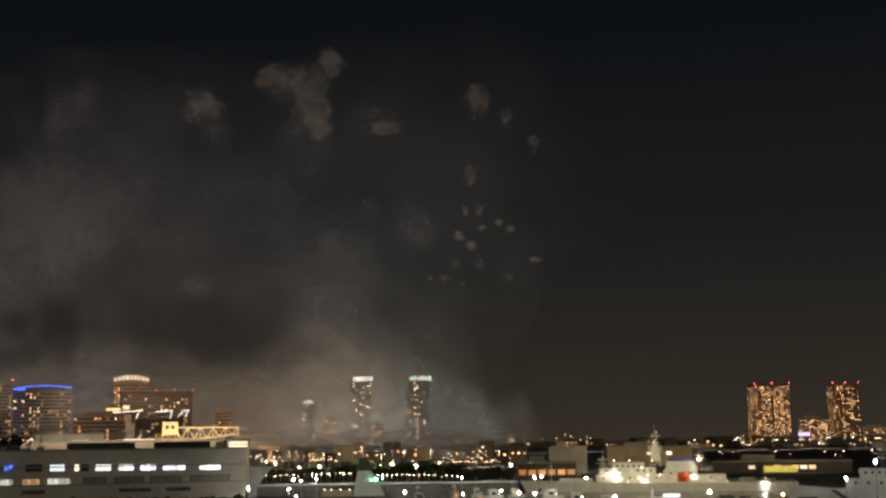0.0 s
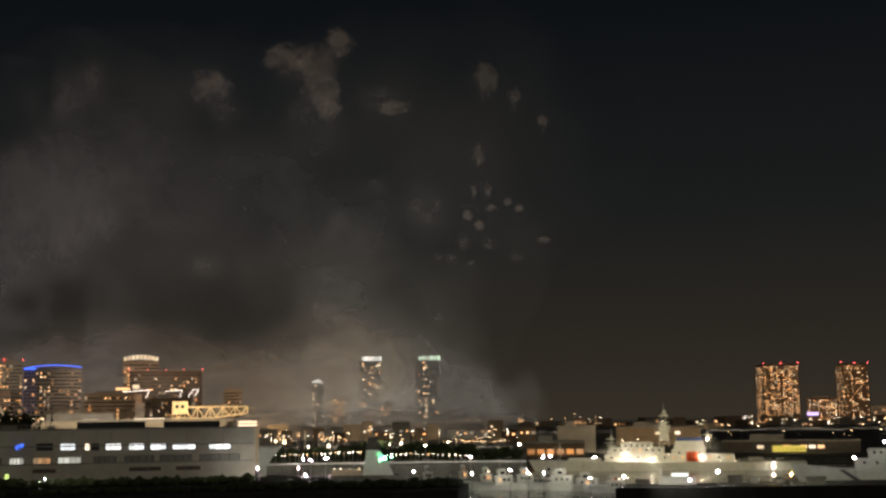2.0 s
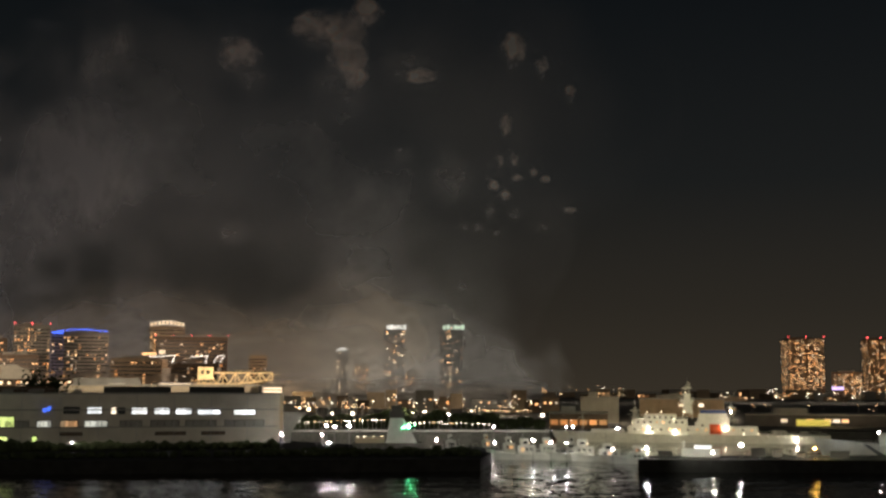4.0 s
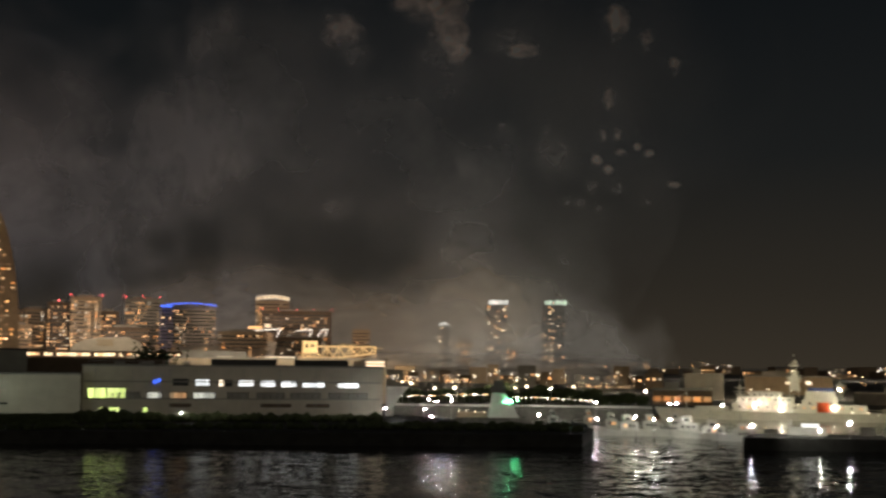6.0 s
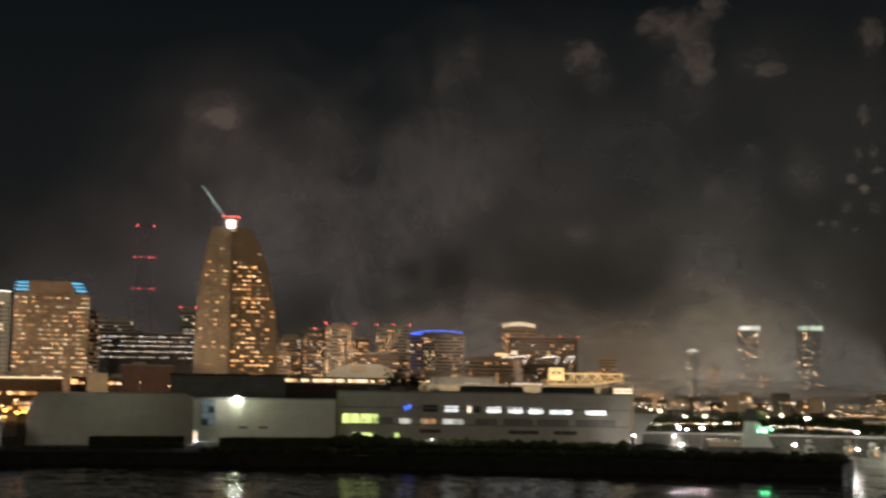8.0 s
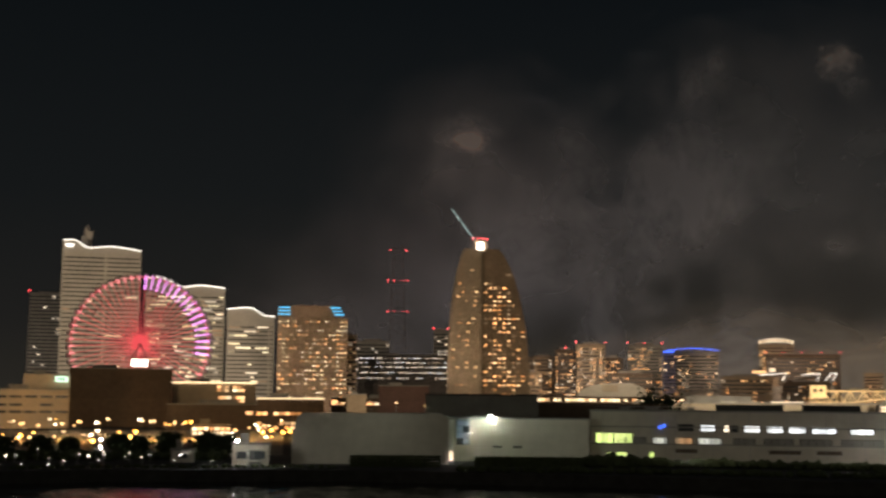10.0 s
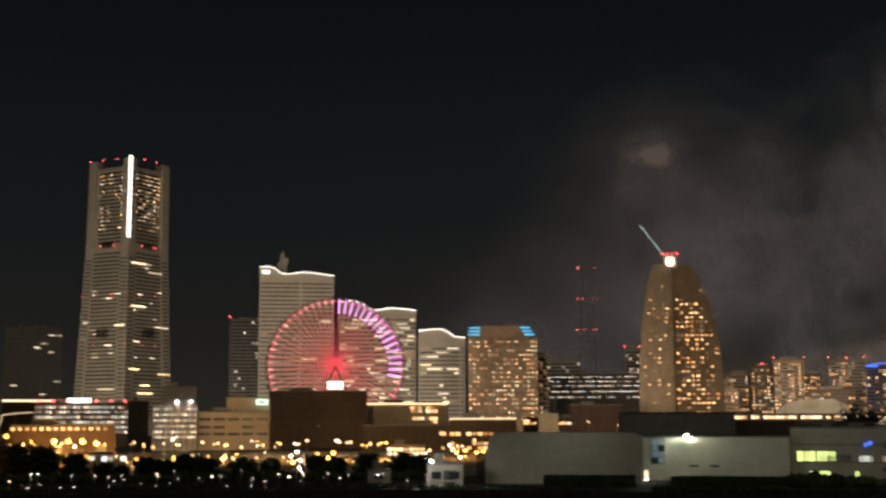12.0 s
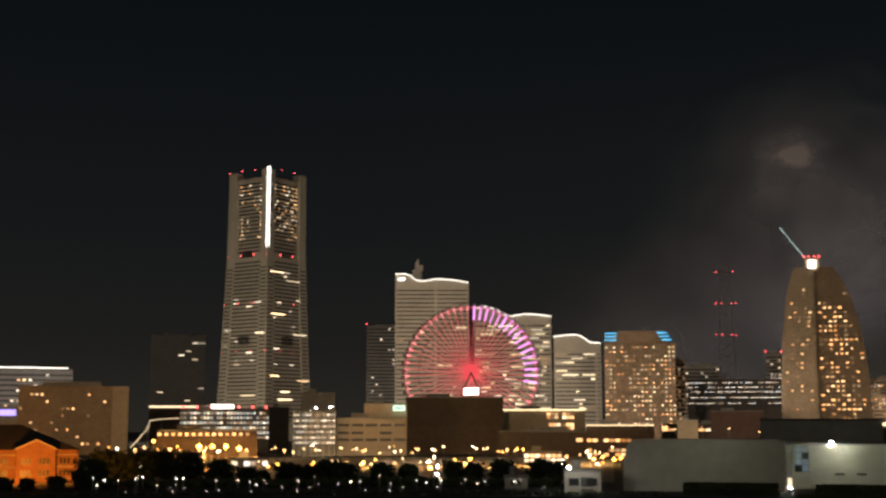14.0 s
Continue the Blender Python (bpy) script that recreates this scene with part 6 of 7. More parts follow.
# ---- ships ----
def hull(length, beam, free, bow, rake, flare=0.75, draught=1.5, sheer=0.8):
    """A hull along x, bow at -x: sections with flare and sheer."""
    bm = bmesh.new()
    rings = []
    n = 14
    for i in range(n + 1):
        t = i / n
        x = -length / 2 + length * t
        full = min(1.0, (t / bow)) ** 0.6 if t < bow else 1.0 - 0.12 * max(0, (t - 0.85) / 0.15)
        deck = free + sheer * max(0, 1 - t / 0.5) ** 2
        b = beam / 2 * max(full, 0.02)
        xr = x - rake * (1 - t) ** 4
        rings.append([bm.verts.new(p) for p in ((x, -b * flare * 0.8, -draught), (x, -b * flare, 0.2), (xr, -b, deck), (xr, b, deck), (x, b * flare, 0.2), (x, b * flare * 0.8, -draught))])
    for a, b in zip(rings, rings[1:]):
        for k in range(5):
            bm.faces.new((a[k], a[k + 1], b[k + 1], b[k]))
        bm.faces.new((a[5], a[0], b[0], b[5]))
    bm.faces.new(rings[0])
    bm.faces.new(rings[-1][::-1])
    return bm


def cabin_tier(ob, name, x0, x1, y, z0, z1, windows=0, lit="win_warm", material="ship_white"):
    bm = bmesh.new()
    prism(bm, [(x0 + 0.3, z0), (x0, z1 - 0.3), (x0 + 0.3, z1), (x1, z1), (x1, z0)], -y, y)
    tier = part(name, bm, material, ob)
    for i in range(windows):
        x = x0 + 0.9 + (x1 - x0 - 1.4) * (i + 0.5) / windows
        m = lit if RNG.random() < 0.35 else "glass"
        part("window", boxes((x - 0.3, x + 0.3, -y - 0.03, -y + 0.05, z1 - 1.25, z1 - 0.6)), m, tier)
    return tier


def rails(ob, x0, x1, y, z):
    bm = bmesh.new()
    n = max(2, int((x1 - x0) / 1.8))
    for i in range(n + 1):
        x = x0 + (x1 - x0) * i / n
        bar(bm, (x, -y, z), (x, -y, z + 1.0), 0.035, 4)
    for h in (0.5, 1.0):
        bar(bm, (x0, -y, z + h), (x1, -y, z + h), 0.03, 4)
    part("railing", bm, "ship_white", ob)


def lattice_mast(ob, x, z0, z1, r=1.0):
    bm = bmesh.new()
    for a, b in ((-1, -1), (1, -1), (1, 1), (-1, 1)):
        bar(bm, (x + a * r, b * r, z0), (x + a * r * 0.3, b * r * 0.3, z1), 0.11, 5)
    for k in range(6):
        za, zb = z0 + (z1 - z0) * k / 6, z0 + (z1 - z0) * (k + 1) / 6
        ra, rb = r * (1 - 0.7 * k / 6), r * (1 - 0.7 * (k + 1) / 6)
        for s in (-1, 1):
            bar(bm, (x - ra, s * ra, za), (x + rb, s * rb, zb), 0.06, 4)
    bar(bm, (x - 2.4, 0, z0 + (z1 - z0) * 0.62), (x + 2.4, 0, z0 + (z1 - z0) * 0.62), 0.09, 5)
    box(bm, x - 1.5, x + 1.5, -1.2, 1.2, z0 + (z1 - z0) * 0.45, z0 + (z1 - z0) * 0.48)
    bar(bm, (x, 0, z1), (x, 0, z1 + 2.5), 0.06, 5)
    m = part("mast", bm, "ship_white", ob)
    part("radar", boxes((x - 1.6, x + 1.6, -0.25, 0.25, z1 - 1.2, z1 - 0.9)), "ship_white", m)
    return m


def patrol_ship():
    d = 400.0
    mid = -24.6
    ob = thing("patrol_ship", at(mid, d, 0), mid, "large white patrol ship lit at its berth", "ship")
    X = lambda a: math.tan(radians(mid - a)) * d
    Z = lambda e: up(e, d)
    body = part("hull", hull(X(-29.2) - X(-17.6), 11, 2.6, 0.3, 3.0), "ship_white", ob)
    body.matrix_local = Matrix.Translation(((X(-29.2) + X(-17.6)) / 2, 0, 0))
    # solid foremast with its platforms and radar drums
    bm = bmesh.new()
    prism(bm, [(X(-22.98), 9.0), (X(-23.08), Z(-0.3)), (X(-23.32), Z(-0.3)), (X(-23.45), 9.0)], -1.0, 1.0)
    tower_mast = part("foremast", bm, "ship_white", ob)
    for z, half in ((Z(-0.75), 2.3), (Z(-0.35), 1.7), (Z(-0.02), 1.2)):
        part("platform", boxes((X(-23.2) - half, X(-23.2) + half, -1.5, 1.5, z - 0.12, z + 0.12)), "ship_white", tower_mast)
    for dx, z in ((-1.6, Z(-0.68)), (1.5, Z(-0.68)), (0.3, Z(0.02))):
        bm = bmesh.new()
        ball(bm, (X(-23.2) + dx, -0.6, z + 0.6), 0.65, 10, 7)
        part("radar_drum", bm, "ship_white", tower_mast, smooth=True)
    part("fore_gun_deck", boxes((X(-19.0), X(-20.4), -2.5, 2.5, 2.7, 3.9)), "ship_white", ob)
    bm = bmesh.new()
    bar(bm, (X(-18.6), 0, 2.8), (X(-18.6), 0, 8.5), 0.1, 6)
    bar(bm, (X(-18.6), 0, 8.2), (X(-17.6), 0, 3.4), 0.04, 5)
    part("bow_staff", bm, "ship_white", ob)
    cabin_tier(ob, "deck_house", X(-20.6), X(-26.2), 4.6, 2.6, 5.0, 14)
    cabin_tier(ob, "bridge_deck", X(-20.8), X(-23.2), 4.0, 5.0, 7.2, 8)
    cabin_tier(ob, "bridge", X(-21.3), X(-22.7), 3.6, 7.2, Z(-1.2), 5)
    cabin_tier(ob, "aft_house", X(-23.5), X(-25.0), 3.4, 5.0, 6.3, 3)
    bm = bmesh.new()
    prism(bm, [(X(-23.6), 6.3), (X(-23.7), Z(-1.15)), (X(-24.9), Z(-1.15)), (X(-25.0), 6.3)], -2.2, 2.2)
    fun = part("funnel", bm, "ship_white", ob)
    part("funnel_top", boxes((X(-23.75), X(-24.85), -2.1, 2.1, Z(-1.15), Z(-1.0))), "funnel_blue", fun, "blue funnel top")
    bm = bmesh.new()
    bmesh.ops.create_cone(bm, cap_ends=True, segments=14, radius1=1.5, radius2=1.5, depth=3.4, matrix=Matrix.Translation((X(-24.4), -5.0, Z(-1.82))) @ Matrix.Rotation(math.pi / 2, 4, "Y"))
    boat = part("lifeboat", bm, "lifeboat_red", ob, "orange-red lifeboat", smooth=True)
    for x in (X(-24.15), X(-24.65)):
        bm = bmesh.new()
        bar(bm, (x, -4.4, 5.0), (x, -5.2, Z(-1.5)), 0.12, 5)
        part("davit", bm, "ship_white", ob)
    lattice_mast(ob, X(-23.2), 7.2, Z(0.1), 1.5)
    lattice_mast(ob, X(-25.1), 6.3, Z(-0.75), 0.7)
    lattice_mast(ob, X(-20.9), 5.0, Z(-0.9), 0.6)
    rails(ob, X(-19.0), X(-29.0), 5.0, 2.7)
    rails(ob, X(-20.8), X(-23.2), 3.9, 7.2)
    part("stern_gear", boxes((X(-26.8), X(-27.4), -2, 2, 2.6, 4.0), (X(-28.0), X(-28.3), -2, 2, 2.6, 3.6)), "grey", ob)
    for a, e, r, m in ((-21.44, -1.09, 0.42, "lamp_ship"), (-21.54, -1.80, 0.5, "lamp_white"), (-22.68, -1.95, 0.6, "lamp_white"), (-23.19, -0.27, 0.4, "lamp_ship"), (-23.1, -1.1, 0.35, "lamp_ship"), (-24.82, -1.82, 0.48, "lamp_white"), (-25.07, -1.06, 0.62, "lamp_white"), (-27.8, -2.24, 0.5, "lamp_white"), (-22.62, -1.4, 0.4, "lamp_ship"), (-21.1, -1.85, 0.3, "lamp_ship"), (-20.8, -1.6, 0.3, "lamp_ship"), (-22.0, -2.0, 0.28, "lamp_ship"), (-25.6, -2.0, 0.35, "lamp_ship"), (-26.2, -2.0, 0.4, "lamp_ship"), (-23.4, -1.7, 0.36, "lamp_ship"), (-22.1, -1.08, 0.36, "lamp_ship"), (-27.6, -2.05, 0.26, "lamp_ship"), (-26.6, -2.1, 0.2, "lamp_ship"), (-27.0, -2.1, 0.2, "lamp_ship"), (-28.2, -2.15, 0.2, "lamp_ship")):
        warning_lamp(ob, X(a), -6.4, Z(e), r, "lamp_deck" if m == "lamp_white" else m, "deck_lamp")


M["funnel_blue"] = surface("blue_funnel_paint", (0.05, 0.09, 0.3), 0.5, 0.4, 0.2)
M["lifeboat_red"] = surface("orange_lifeboat_paint", (0.75, 0.12, 0.04), 0.5, 0.6, 0.2)
M["lamp_deck"] = glow("deck_floodlight", (1.0, 0.84, 0.55), (1.0, 0.93, 0.74), 420.0, 0.4)
patrol_ship()


def bow_ship():
    d = 318.0
    mid = -33.0
    ob = thing("cutter", at(mid, d, 0), mid, "white cutter with a dark slanted stripe on its bow", "ship")
    L = 2 * (math.tan(radians(33.0 - 29.1)) * d)
    part("hull", hull(L, 8, 3.4, 0.45, 3.2, sheer=1.6), "ship_white", ob)
    bm = bmesh.new()
    prism(bm, [(-L / 2 + 8.2, 3.7), (-L / 2 + 9.4, 3.65), (-L / 2 + 14.4, 0.4), (-L / 2 + 12.6, 0.4)], -4.15, -3.2)
    part("stripe", bm, "ship_dark", ob, "dark slanted stripe")
    cabin_tier(ob, "deck_house", -10, 14, 3.2, 3.4, 6.2, 8)
    cabin_tier(ob, "bridge", -7, 2, 2.8, 6.2, 8.6, 5)
    lattice_mast(ob, -1, 8.6, 14.0, 0.8)
    rails(ob, -L / 2 + 2, L / 2 - 1, 3.6, 3.6)


bow_ship()


def small_boat(az, d, length, label, lit=True, turn=0.0, tall=1.0, material="ship_white"):
    ob = thing("work_boat", at(az, d, 0), az + turn, label, "boat", "moored work boats")
    part("hull", hull(length, length * 0.28, 1.3, 0.35, 0.8, sheer=0.7, draught=0.7), material, ob)
    cabin_tier(ob, "cabin", -length * 0.12, length * 0.22, length * 0.1, 1.3, 3.3 * tall, 3)
    cabin_tier(ob, "wheelhouse", -length * 0.06, length * 0.1, length * 0.085, 3.3 * tall, 4.9 * tall, 2)
    bm = bmesh.new()
    bar(bm, (0, 0, 4.9 * tall), (0, 0, 7.5 * tall), 0.07, 5)
    bar(bm, (-0.8, 0, 6.4 * tall), (0.8, 0, 6.4 * tall), 0.05, 5)
    part("mast", bm, "steel", ob)
    bm = bmesh.new()
    bar(bm, (length * 0.32, 0, 1.3), (length * 0.3, 0, 3.8), 0.06, 5)
    part("stern_pole", bm, "steel", ob)
    rails(ob, -length * 0.45, length * 0.45, length * 0.12, 1.35)
    if lit:
        warning_lamp(ob, length * 0.12, -length * 0.12, 3.9 * tall, 0.3, "lamp_ship", "deck_lamp")


small_boat(-15.2, 312, 9, "small white work boat with a mast")
small_boat(-16.9, 306, 12, "white work boat with bright deck lamps")
small_boat(-19.6, 296, 15, "grey patrol boat moored by the jetty", tall=0.85)
small_boat(-18.0, 318, 10, "dark barge tug at its mooring", lit=False, material="ship_dark")
small_boat(-14.2, 330, 7, "small dark launch by the sea wall", lit=False, material="ship_dark")
small_boat(-12.6, 327, 8, "small launch behind the quay", lit=False)
small_boat(-15.9, 301, 13, "cream work boat with a lit wheelhouse", turn=8)
small_boat(-18.5, 300, 15, "pale patrol boat with railings beside the barge", turn=-6)
small_boat(-20.9, 288, 12, "grey launch moored at the head of the jetty", turn=5, tall=0.8)
for a, e, d, r in ((-16.36, -2.37, 289, 0.5), (-17.16, -2.48, 288, 0.5), (-17.85, -2.5, 287, 0.42), (-14.65, -2.5, 290, 0.45), (-19.9, -2.75, 283, 0.3)):
    lamp_post(a, d, e, material="lamp_white", r=r, label="bright deck floodlight on a mooring post", base=0.0, group="harbour floodlights")

# jetty: white cabin with sign, dark fenders and crates
ob = thing("jetty_cabin", at(-23.8, 272, LAND), -23.8, "white cabin with a sign board on the jetty", "cabin")
part("wall", boxes((-4.2, 3.6, 0, 4, 0, 1.5)), "ship_white", ob)
part("upper_room", boxes((-1.6, 2.0, 0.3, 3.6, 1.5, 2.4)), "ship_white", ob)
part("mast_post", boxes((-4.0, -3.5, 1, 1.5, 1.5, 3.2)), "ship_white", ob)
part("sign_board", boxes((-1.5, 1.9, 0.18, 0.29, 1.7, 2.3)), "win_bright", ob, "white lit sign board")
bm = bmesh.new()
for i in range(5):
    box(bm, -1.25 + i * 0.62, -0.85 + i * 0.62, 0.22, 0.297, 1.85, 2.15)
part("letter_bars", bm, "dark", ob)
for i, (a, w, h) in enumerate(((-26.2, 3, 1.6), (-27.0, 2, 1.4), (-29.6, 4, 1.2), (-22.2, 3, 0.8), (-28.0, 2, 0.9))):
    ob = thing("cargo_crate", at(a, 277, LAND), a, "dark crate stacked on the jetty", "crate", "jetty crates")
    part("body", boxes((-w / 2, w / 2, -1, 1, 0, h)), "dark", ob)
    part("lid", boxes((-w / 2 - 0.05, w / 2 + 0.05, -1.05, 1.05, h, h + 0.1)), "black", ob)

# warehouses behind the ships
M["win_deep"] = glow("deep_orange_room", (1.0, 0.32, 0.05), (1.0, 0.42, 0.1), 0.55, 0.4)
shop_block("orange_shed", "quay shed with a row of orange lit bays", -17.1, -19.7, -1.2, 446, "brown", (-1.58,), ["win_deep"], bay=3.2, floor=4.2, share=0.95, deep=18)
shop_block("quay_store", "pale flat-roofed store behind the shed", -18.5, -20.2, -0.5, 520, "grey", (), [], deep=16)
shop_block("long_store", "long tan store with a few lit windows", -21.1, -24.8, -0.55, 620, "tan", (-0.8,), ["win_white"], share=0.16, bay=3.0, floor=3.4, deep=20)
ob, w, z1 = shop_block("black_terminal", "long black terminal with a yellow sign band", -25.7, -31.5, -1.22, 490, "dark", (-1.45,), ["win_white", "win_warm"], share=0.3, bay=3, floor=3, deep=24)
M["sign_yellow"] = glow("yellow_sign_band", (0.9, 0.7, 0.05), (1.0, 0.8, 0.1), 0.6, 0.1)
part("sign_band", boxes((math.tan(radians(-28.6 + 27.84)) * 490, math.tan(radians(-28.6 + 29.24)) * 490, -0.5, -0.1, up(-1.66, 490) - LAND, up(-1.4, 490) - LAND)), "sign_yellow", ob, "yellow lit sign band")


# ---- smoke drifting over the city ----
def smoke_material(name, density, scale, soft=1.0, low=0.38, high=0.72, colour=(0.78, 0.755, 0.75), detail=6, below=1.0):
    """Thin smoke: density from the distance to the puff's own heart and from turbulent noise."""
    m, n, l, p = base_nodes(name)
    out = n["Material Output"]
    tc = n.new("ShaderNodeTexCoord")
    length = n.new("ShaderNodeVectorMath")
    length.operation = "LENGTH"
    warp = n.new("ShaderNodeTexNoise")
    warp.inputs["Scale"].default_value, warp.inputs["Detail"].default_value = 1.6, 2
    wadd = n.new("ShaderNodeVectorMath")
    wadd.operation = "MULTIPLY_ADD"
    wadd.inputs[1].default_value = (0.9, 0.9, 0.9)
    off = n.new("ShaderNodeVectorMath")
    off.inputs[1].default_value = (-0.45, -0.45, -0.45)
    flat = n.new("ShaderNodeVectorMath")
    flat.operation = "MULTIPLY"
    flat.inputs[1].default_value = (1, 0.0, 1)
    info = n.new("ShaderNodeObjectInfo")
    shift = n.new("ShaderNodeVectorMath")
    shift.operation = "MULTIPLY_ADD"
    shift.inputs[1].default_value = (31.0, 17.0, 23.0)
    l.new(info.outputs["Random"], shift.inputs[0])
    l.new(tc.outputs["Object"], shift.inputs[2])
    l.new(shift.outputs[0], warp.inputs["Vector"])
    l.new(warp.outputs["Color"], wadd.inputs[0])
    l.new(tc.outputs["Object"], wadd.inputs[2])
    l.new(wadd.outputs[0], off.inputs[0])
    l.new(off.outputs[0], flat.inputs[0])
    l.new(flat.outputs[0], length.inputs[0])
    fall = n.new("ShaderNodeMapRange")
    fall.interpolation_type = "SMOOTHSTEP"
    fall.inputs["From Min"].default_value, fall.inputs["From Max"].default_value = 0.92, 0.92 - 0.75 * soft
    l.new(length.outputs["Value"], fall.inputs["Value"])
    t = n.new("ShaderNodeTexNoise")
    t.inputs["Scale"].default_value, t.inputs["Detail"].default_value, t.inputs["Roughness"].default_value = scale, detail, 0.55
    l.new(shift.outputs[0], t.inputs["Vector"])
    r = n.new("ShaderNodeMapRange")
    r.inputs["From Min"].default_value, r.inputs["From Max"].default_value = low, high
    l.new(t.outputs[0], r.inputs["Value"])
    a = n.new("ShaderNodeMath")
    a.operation = "MULTIPLY"
    l.new(fall.outputs[0], a.inputs[0])
    l.new(r.outputs[0], a.inputs[1])
    b = n.new("ShaderNodeMath")
    b.operation = "MULTIPLY"
    b.inputs[1].default_value = density
    l.new(a.outputs[0], b.inputs[0])
    dif, tra, thin, mix, mix2 = n.new("ShaderNodeBsdfDiffuse"), n.new("ShaderNodeBsdfTranslucent"), n.new("ShaderNodeBsdfTransparent"), n.new("ShaderNodeAddShader"), n.new("ShaderNodeMixShader")
    dif.inputs["Color"].default_value = tra.inputs["Color"].default_value = (*colour, 1)
    # thin smoke scatters the light from below evenly, whichever way its surface lies
    for bsdf, side in ((dif, 1.0), (tra, -1.0)):
        low_side = n.new("ShaderNodeCombineXYZ")
        low_side.inputs[1].default_value, low_side.inputs[2].default_value = -0.45 * side, -0.9 * side * below
        l.new(low_side.outputs[0], bsdf.inputs["Normal"])
    l.new(dif.outputs[0], mix.inputs[0])
    l.new(tra.outputs[0], mix.inputs[1])
    l.new(b.outputs[0], mix2.inputs[0])
    l.new(thin.outputs[0], mix2.inputs[1])
    l.new(mix.outputs[0], mix2.inputs[2])
    l.new(mix2.outputs[0], out.inputs["Surface"])
    n.remove(p)
    return m


def puff_mesh(seed, n=26):
    """A billow: a bulging, lumpy half shell that is open towards its lee side."""
    verts, faces = [], []
    for k in range(n + 1):
        for i in range(n + 1):
            x, z = -1 + 2 * i / n, -1 + 2 * k / n
            r = min(1.0, math.hypot(x, z))
            y = -math.sqrt(max(0.0, 1 - r * r)) + 0.25 * noise.noise(Vector((x * 2.2 + seed, z * 2.2, seed))) + 0.1 * noise.noise(Vector((x * 6, seed, z * 6)))
            verts.append((x, y, z))
    for k in range(n):
        for i in range(n):
            a = k * (n + 1) + i
            x, z = verts[a][0] + 1 / n, verts[a][2] + 1 / n
            if math.hypot(x, z) < 1.04:
                faces.append((a, a + 1, a + n + 2, a + n + 1))
    me = bpy.data.meshes.new("puff")
    me.from_pydata(verts, [], faces)
    me.shade_smooth()
    return me


def smoke(name, az, el, rx, rz, d, material, label, seed=0, lean=0.0, group=""):
    """A billow; its half width and half height are angles at its distance."""
    me = puff_mesh(seed)
    me.materials.append(M[material])
    ob = new(name, me)
    w, h = d * math.tan(radians(rx)), d * math.tan(radians(rz))
    ob.matrix_world = pose(*at(az, d, up(el, d)), 0, lean, az) @ Matrix.Diagonal((w, min(w, h) * 0.3, h, 1))
    return tagged(ob, label, "smoke", group, "stuff")


M["smoke_bank"] = smoke_material("smoke_bank", 0.33, 1.5, 0.8, 0.0, 0.6, (0.82, 0.75, 0.66))
M["smoke_bank_edge"] = smoke_material("smoke_bank_edge", 0.24, 1.5, 0.66, 0.0, 0.6)
# low smoke between the yards, lit by the spots added above it
M["smoke_low"] = smoke_material("smoke_low", 0.62, 1.5, 0.9, 0.1, 0.5, below=-1.0)
M["smoke_plume"] = smoke_material("smoke_plume", 0.26, 1.3, 0.55, 0.0, 0.55)
M["smoke_sheet_thin"] = smoke_material("smoke_sheet_thin", 0.14, 1.3, 1.15, -0.3, 0.55, (0.86, 0.80, 0.76), 3)
M["smoke_sheet"] = smoke_material("smoke_sheet", 0.19, 1.3, 1.15, -0.3, 0.55, (0.86, 0.78, 0.78), 3)
# the crest's warm colour holds the tint of city light on low smoke
M["smoke_crest"] = smoke_material("smoke_crest", 0.36, 1.3, 0.7, 0.0, 0.58, (0.86, 0.72, 0.56))
M["smoke_pale"] = smoke_material("smoke_pale", 0.3, 1.8, 1.0, 0.36, 0.66)
M["smoke_veil"] = smoke_material("smoke_veil", 0.39, 1.8, 0.9, 0.38, 0.62)
M["smoke_thin"] = smoke_material("smoke_thin", 0.30, 1.7, 1.0, 0.28, 0.68)
M["smoke_haze"] = smoke_material("smoke_haze", 0.22, 1.4, 1.1, 0.15, 0.6)
M["smoke_puff"] = smoke_material("smoke_puff", 0.8, 1.1, 0.9, 0.2, 0.62, (0.93, 0.84, 0.80), 2)
M["smoke_faint"] = smoke_material("smoke_faint", 0.26, 1.2, 1.0, 0.15, 0.65, detail=2)
BANK, WISP, PUFF = "low grey-brown smoke bank over the shore", "thin veil of drifting smoke", "small fading firework smoke puff"
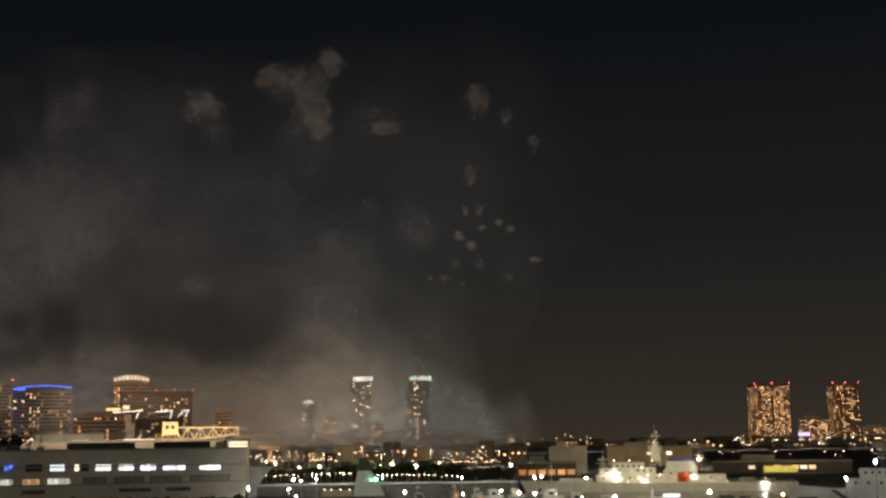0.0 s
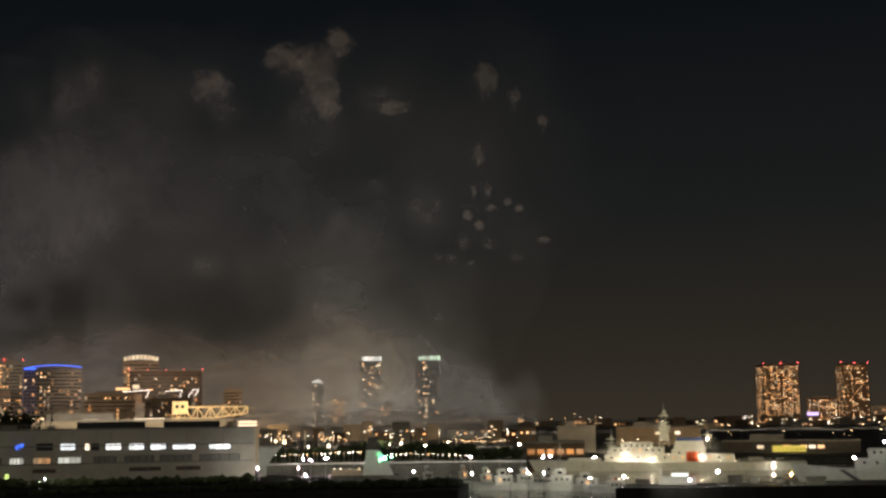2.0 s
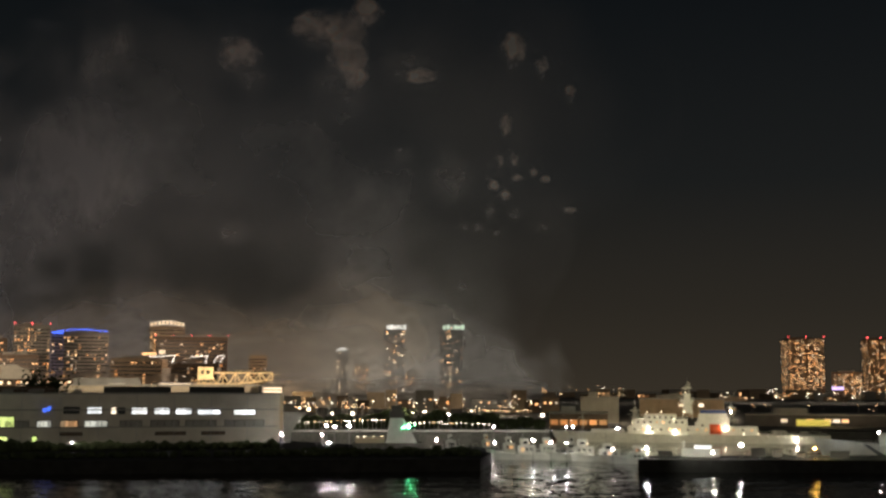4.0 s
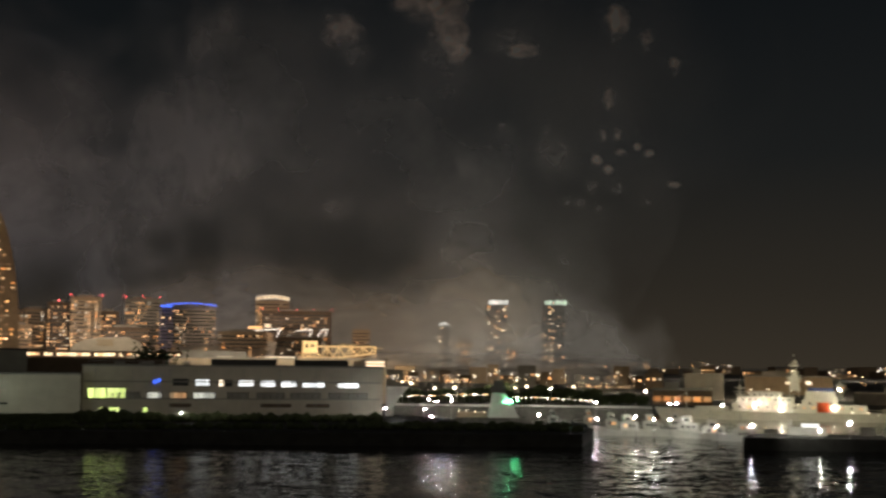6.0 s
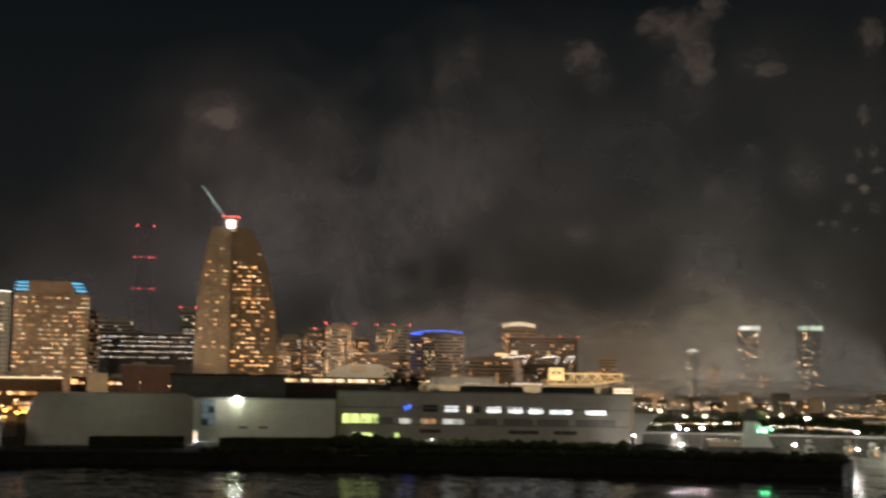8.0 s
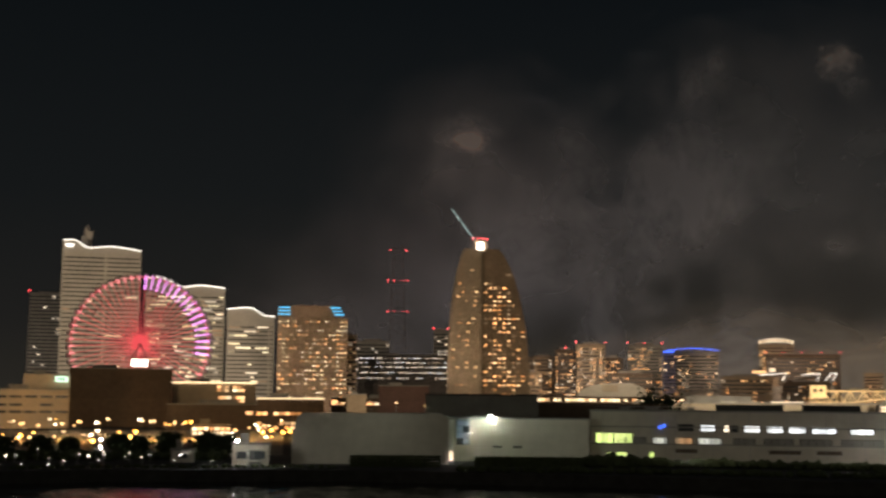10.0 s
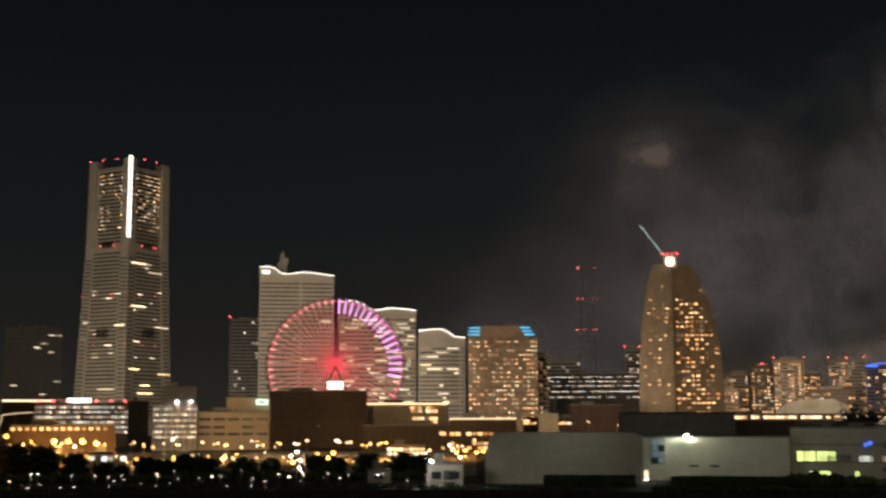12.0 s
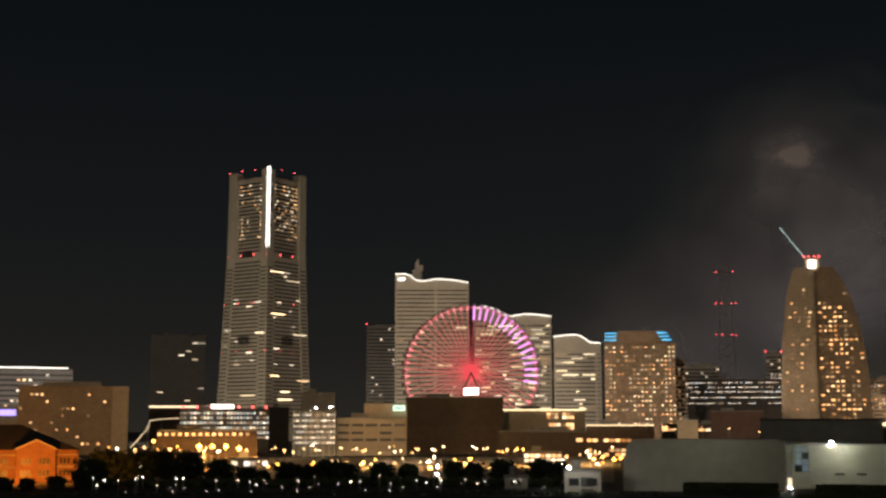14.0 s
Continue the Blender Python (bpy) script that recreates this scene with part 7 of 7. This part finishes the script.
for i, (az, el, rx, rz, d, mat) in enumerate((
    (-5.5, 0.4, 9.0, 4.6, 1820, "smoke_bank"), (-8.6, 1.8, 6.0, 4.6, 2070, "smoke_bank"), (-12.6, -0.2, 6.0, 4.6, 1850, "smoke_bank_edge"), (2.0, 1.8, 8.0, 3.6, 1880, "smoke_veil"),
    (4.6, 6.5, 6.5, 10.0, 1920, "smoke_veil"), (-6.0, 9.0, 13.0, 12.0, 2000, "smoke_thin"), (9.5, 8.2, 9.5, 8.0, 1960, "smoke_pale"), (12.6, 7.5, 6.5, 7.5, 2040, "smoke_pale"), (-10.0, 4.5, 8.0, 5.6, 2080, "smoke_thin"), (1.5, 10.8, 9.5, 7.5, 2120, "smoke_thin"), (3.5, 0.6, 13.0, 3.4, 1190, "smoke_haze"), (-9.0, -0.3, 10.0, 2.4, 1240, "smoke_haze"), (18.6, 2.4, 6.5, 5.0, 1900, "smoke_haze"), (-7.0, -0.48, 5.0, 1.4, 890, "smoke_low"), (-11.5, -0.48, 5.0, 1.35, 870, "smoke_low"), (-15.0, -0.55, 4.0, 1.25, 900, "smoke_low"), (-13.9, -0.3, 3.9, 4.0, 2030, "smoke_plume"), (-2.8, 0.5, 6.6, 3.0, 1850, "smoke_crest"), (-8.6, 1.3, 4.8, 4.4, 2040, "smoke_crest"), (1.0, 2.0, 7.0, 3.4, 2010, "smoke_crest"), (-4.4, 1.2, 3.6, 2.6, 1830, "smoke_crest"), (13.5, 9.0, 8.5, 8.5, 1980, "smoke_sheet"), (19.5, 3.5, 8.5, 6.5, 2150, "smoke_sheet"), (-15.0, 12.5, 8.5, 9.0, 1990, "smoke_sheet_thin"))):
    smoke("smoke_bank" if "bank" in mat or "low" in mat else "smoke_veil", az, el, rx, rz, d, mat, BANK if "bank" in mat or "low" in mat else WISP, i)
# firework smoke: bearing, elevation, half width, half height
PUFFS = (
    (-6.32, 16.05, 0.98, 0.72, 1), (-8.75, 16.84, 0.62, 0.67, 1), (-7.75, 15.98, 1.08, 0.93, 1), (-7.83, 14.83, 0.82, 0.77, 1), (-8.28, 14.03, 0.51, 0.64, 1), (-7.63, 13.39, 1.34, 1.16, 0), (-2.86, 14.78, 0.82, 0.72, 1), (-3.51, 13.68, 0.64, 0.82, 0),
    (-11.24, 14.01, 0.62, 0.33, 1), (-10.56, 14.42, 1.08, 0.72, 0), (-15.59, 15.25, 0.51, 0.67, 1), (-15.58, 14.62, 0.39, 0.57, 0), (-16.89, 14.47, 0.33, 0.33, 1), (-16.85, 14.01, 0.21, 0.39, 0), (-18.15, 13.30, 0.26, 0.28, 1), (-18.14, 12.87, 0.15, 0.33, 0),
    (-15.22, 11.81, 0.26, 0.44, 1), (-14.94, 10.23, 0.15, 0.28, 1), (-15.59, 10.22, 0.15, 0.28, 1), (-14.66, 9.11, 0.23, 0.23, 1), (-15.68, 9.43, 0.23, 0.15, 1), (-16.49, 9.67, 0.18, 0.18, 1), (-17.00, 9.38, 0.21, 0.15, 1), (-15.17, 8.64, 0.23, 0.23, 1),
    (-18.11, 7.95, 0.31, 0.15, 1), (-12.69, 9.24, 0.98, 1.08, 0), (-10.46, 10.48, 0.46, 0.36, 0), (-12.33, 10.52, 0.26, 0.26, 0), (-14.43, 7.88, 0.36, 0.36, 0), (-13.91, 7.17, 0.31, 0.26, 0), (-13.24, 7.28, 0.26, 0.21, 0), (-14.78, 6.93, 0.21, 0.18, 0),
    (-15.52, 7.87, 0.36, 0.31, 0), (-16.80, 7.18, 0.31, 0.23, 0), (-6.47, 11.47, 0.36, 0.31, 0), (-8.67, 8.82, 0.57, 0.57, 0), (-2.83, 6.87, 0.77, 0.67, 0), (2.39, 14.66, 0.72, 1.16, 0), (13.95, 12.05, 1.59, 0.93, 0), (13.61, 11.76, 0.87, 0.62, 1),
    (14.70, 10.41, 0.87, 1.16, 0), (8.27, 8.41, 2.31, 0.67, 0), (3.43, 14.10, 0.77, 1.54, 0))
for i, (az, el, rx, rz, thick) in enumerate(PUFFS):
    smoke("smoke_puff", az, el, rx * 1.5, rz * 1.5, 1900 if thick else 1930, ("smoke_faint", "smoke_puff")[thick], PUFF, 40 + i, group="firework smoke puffs")
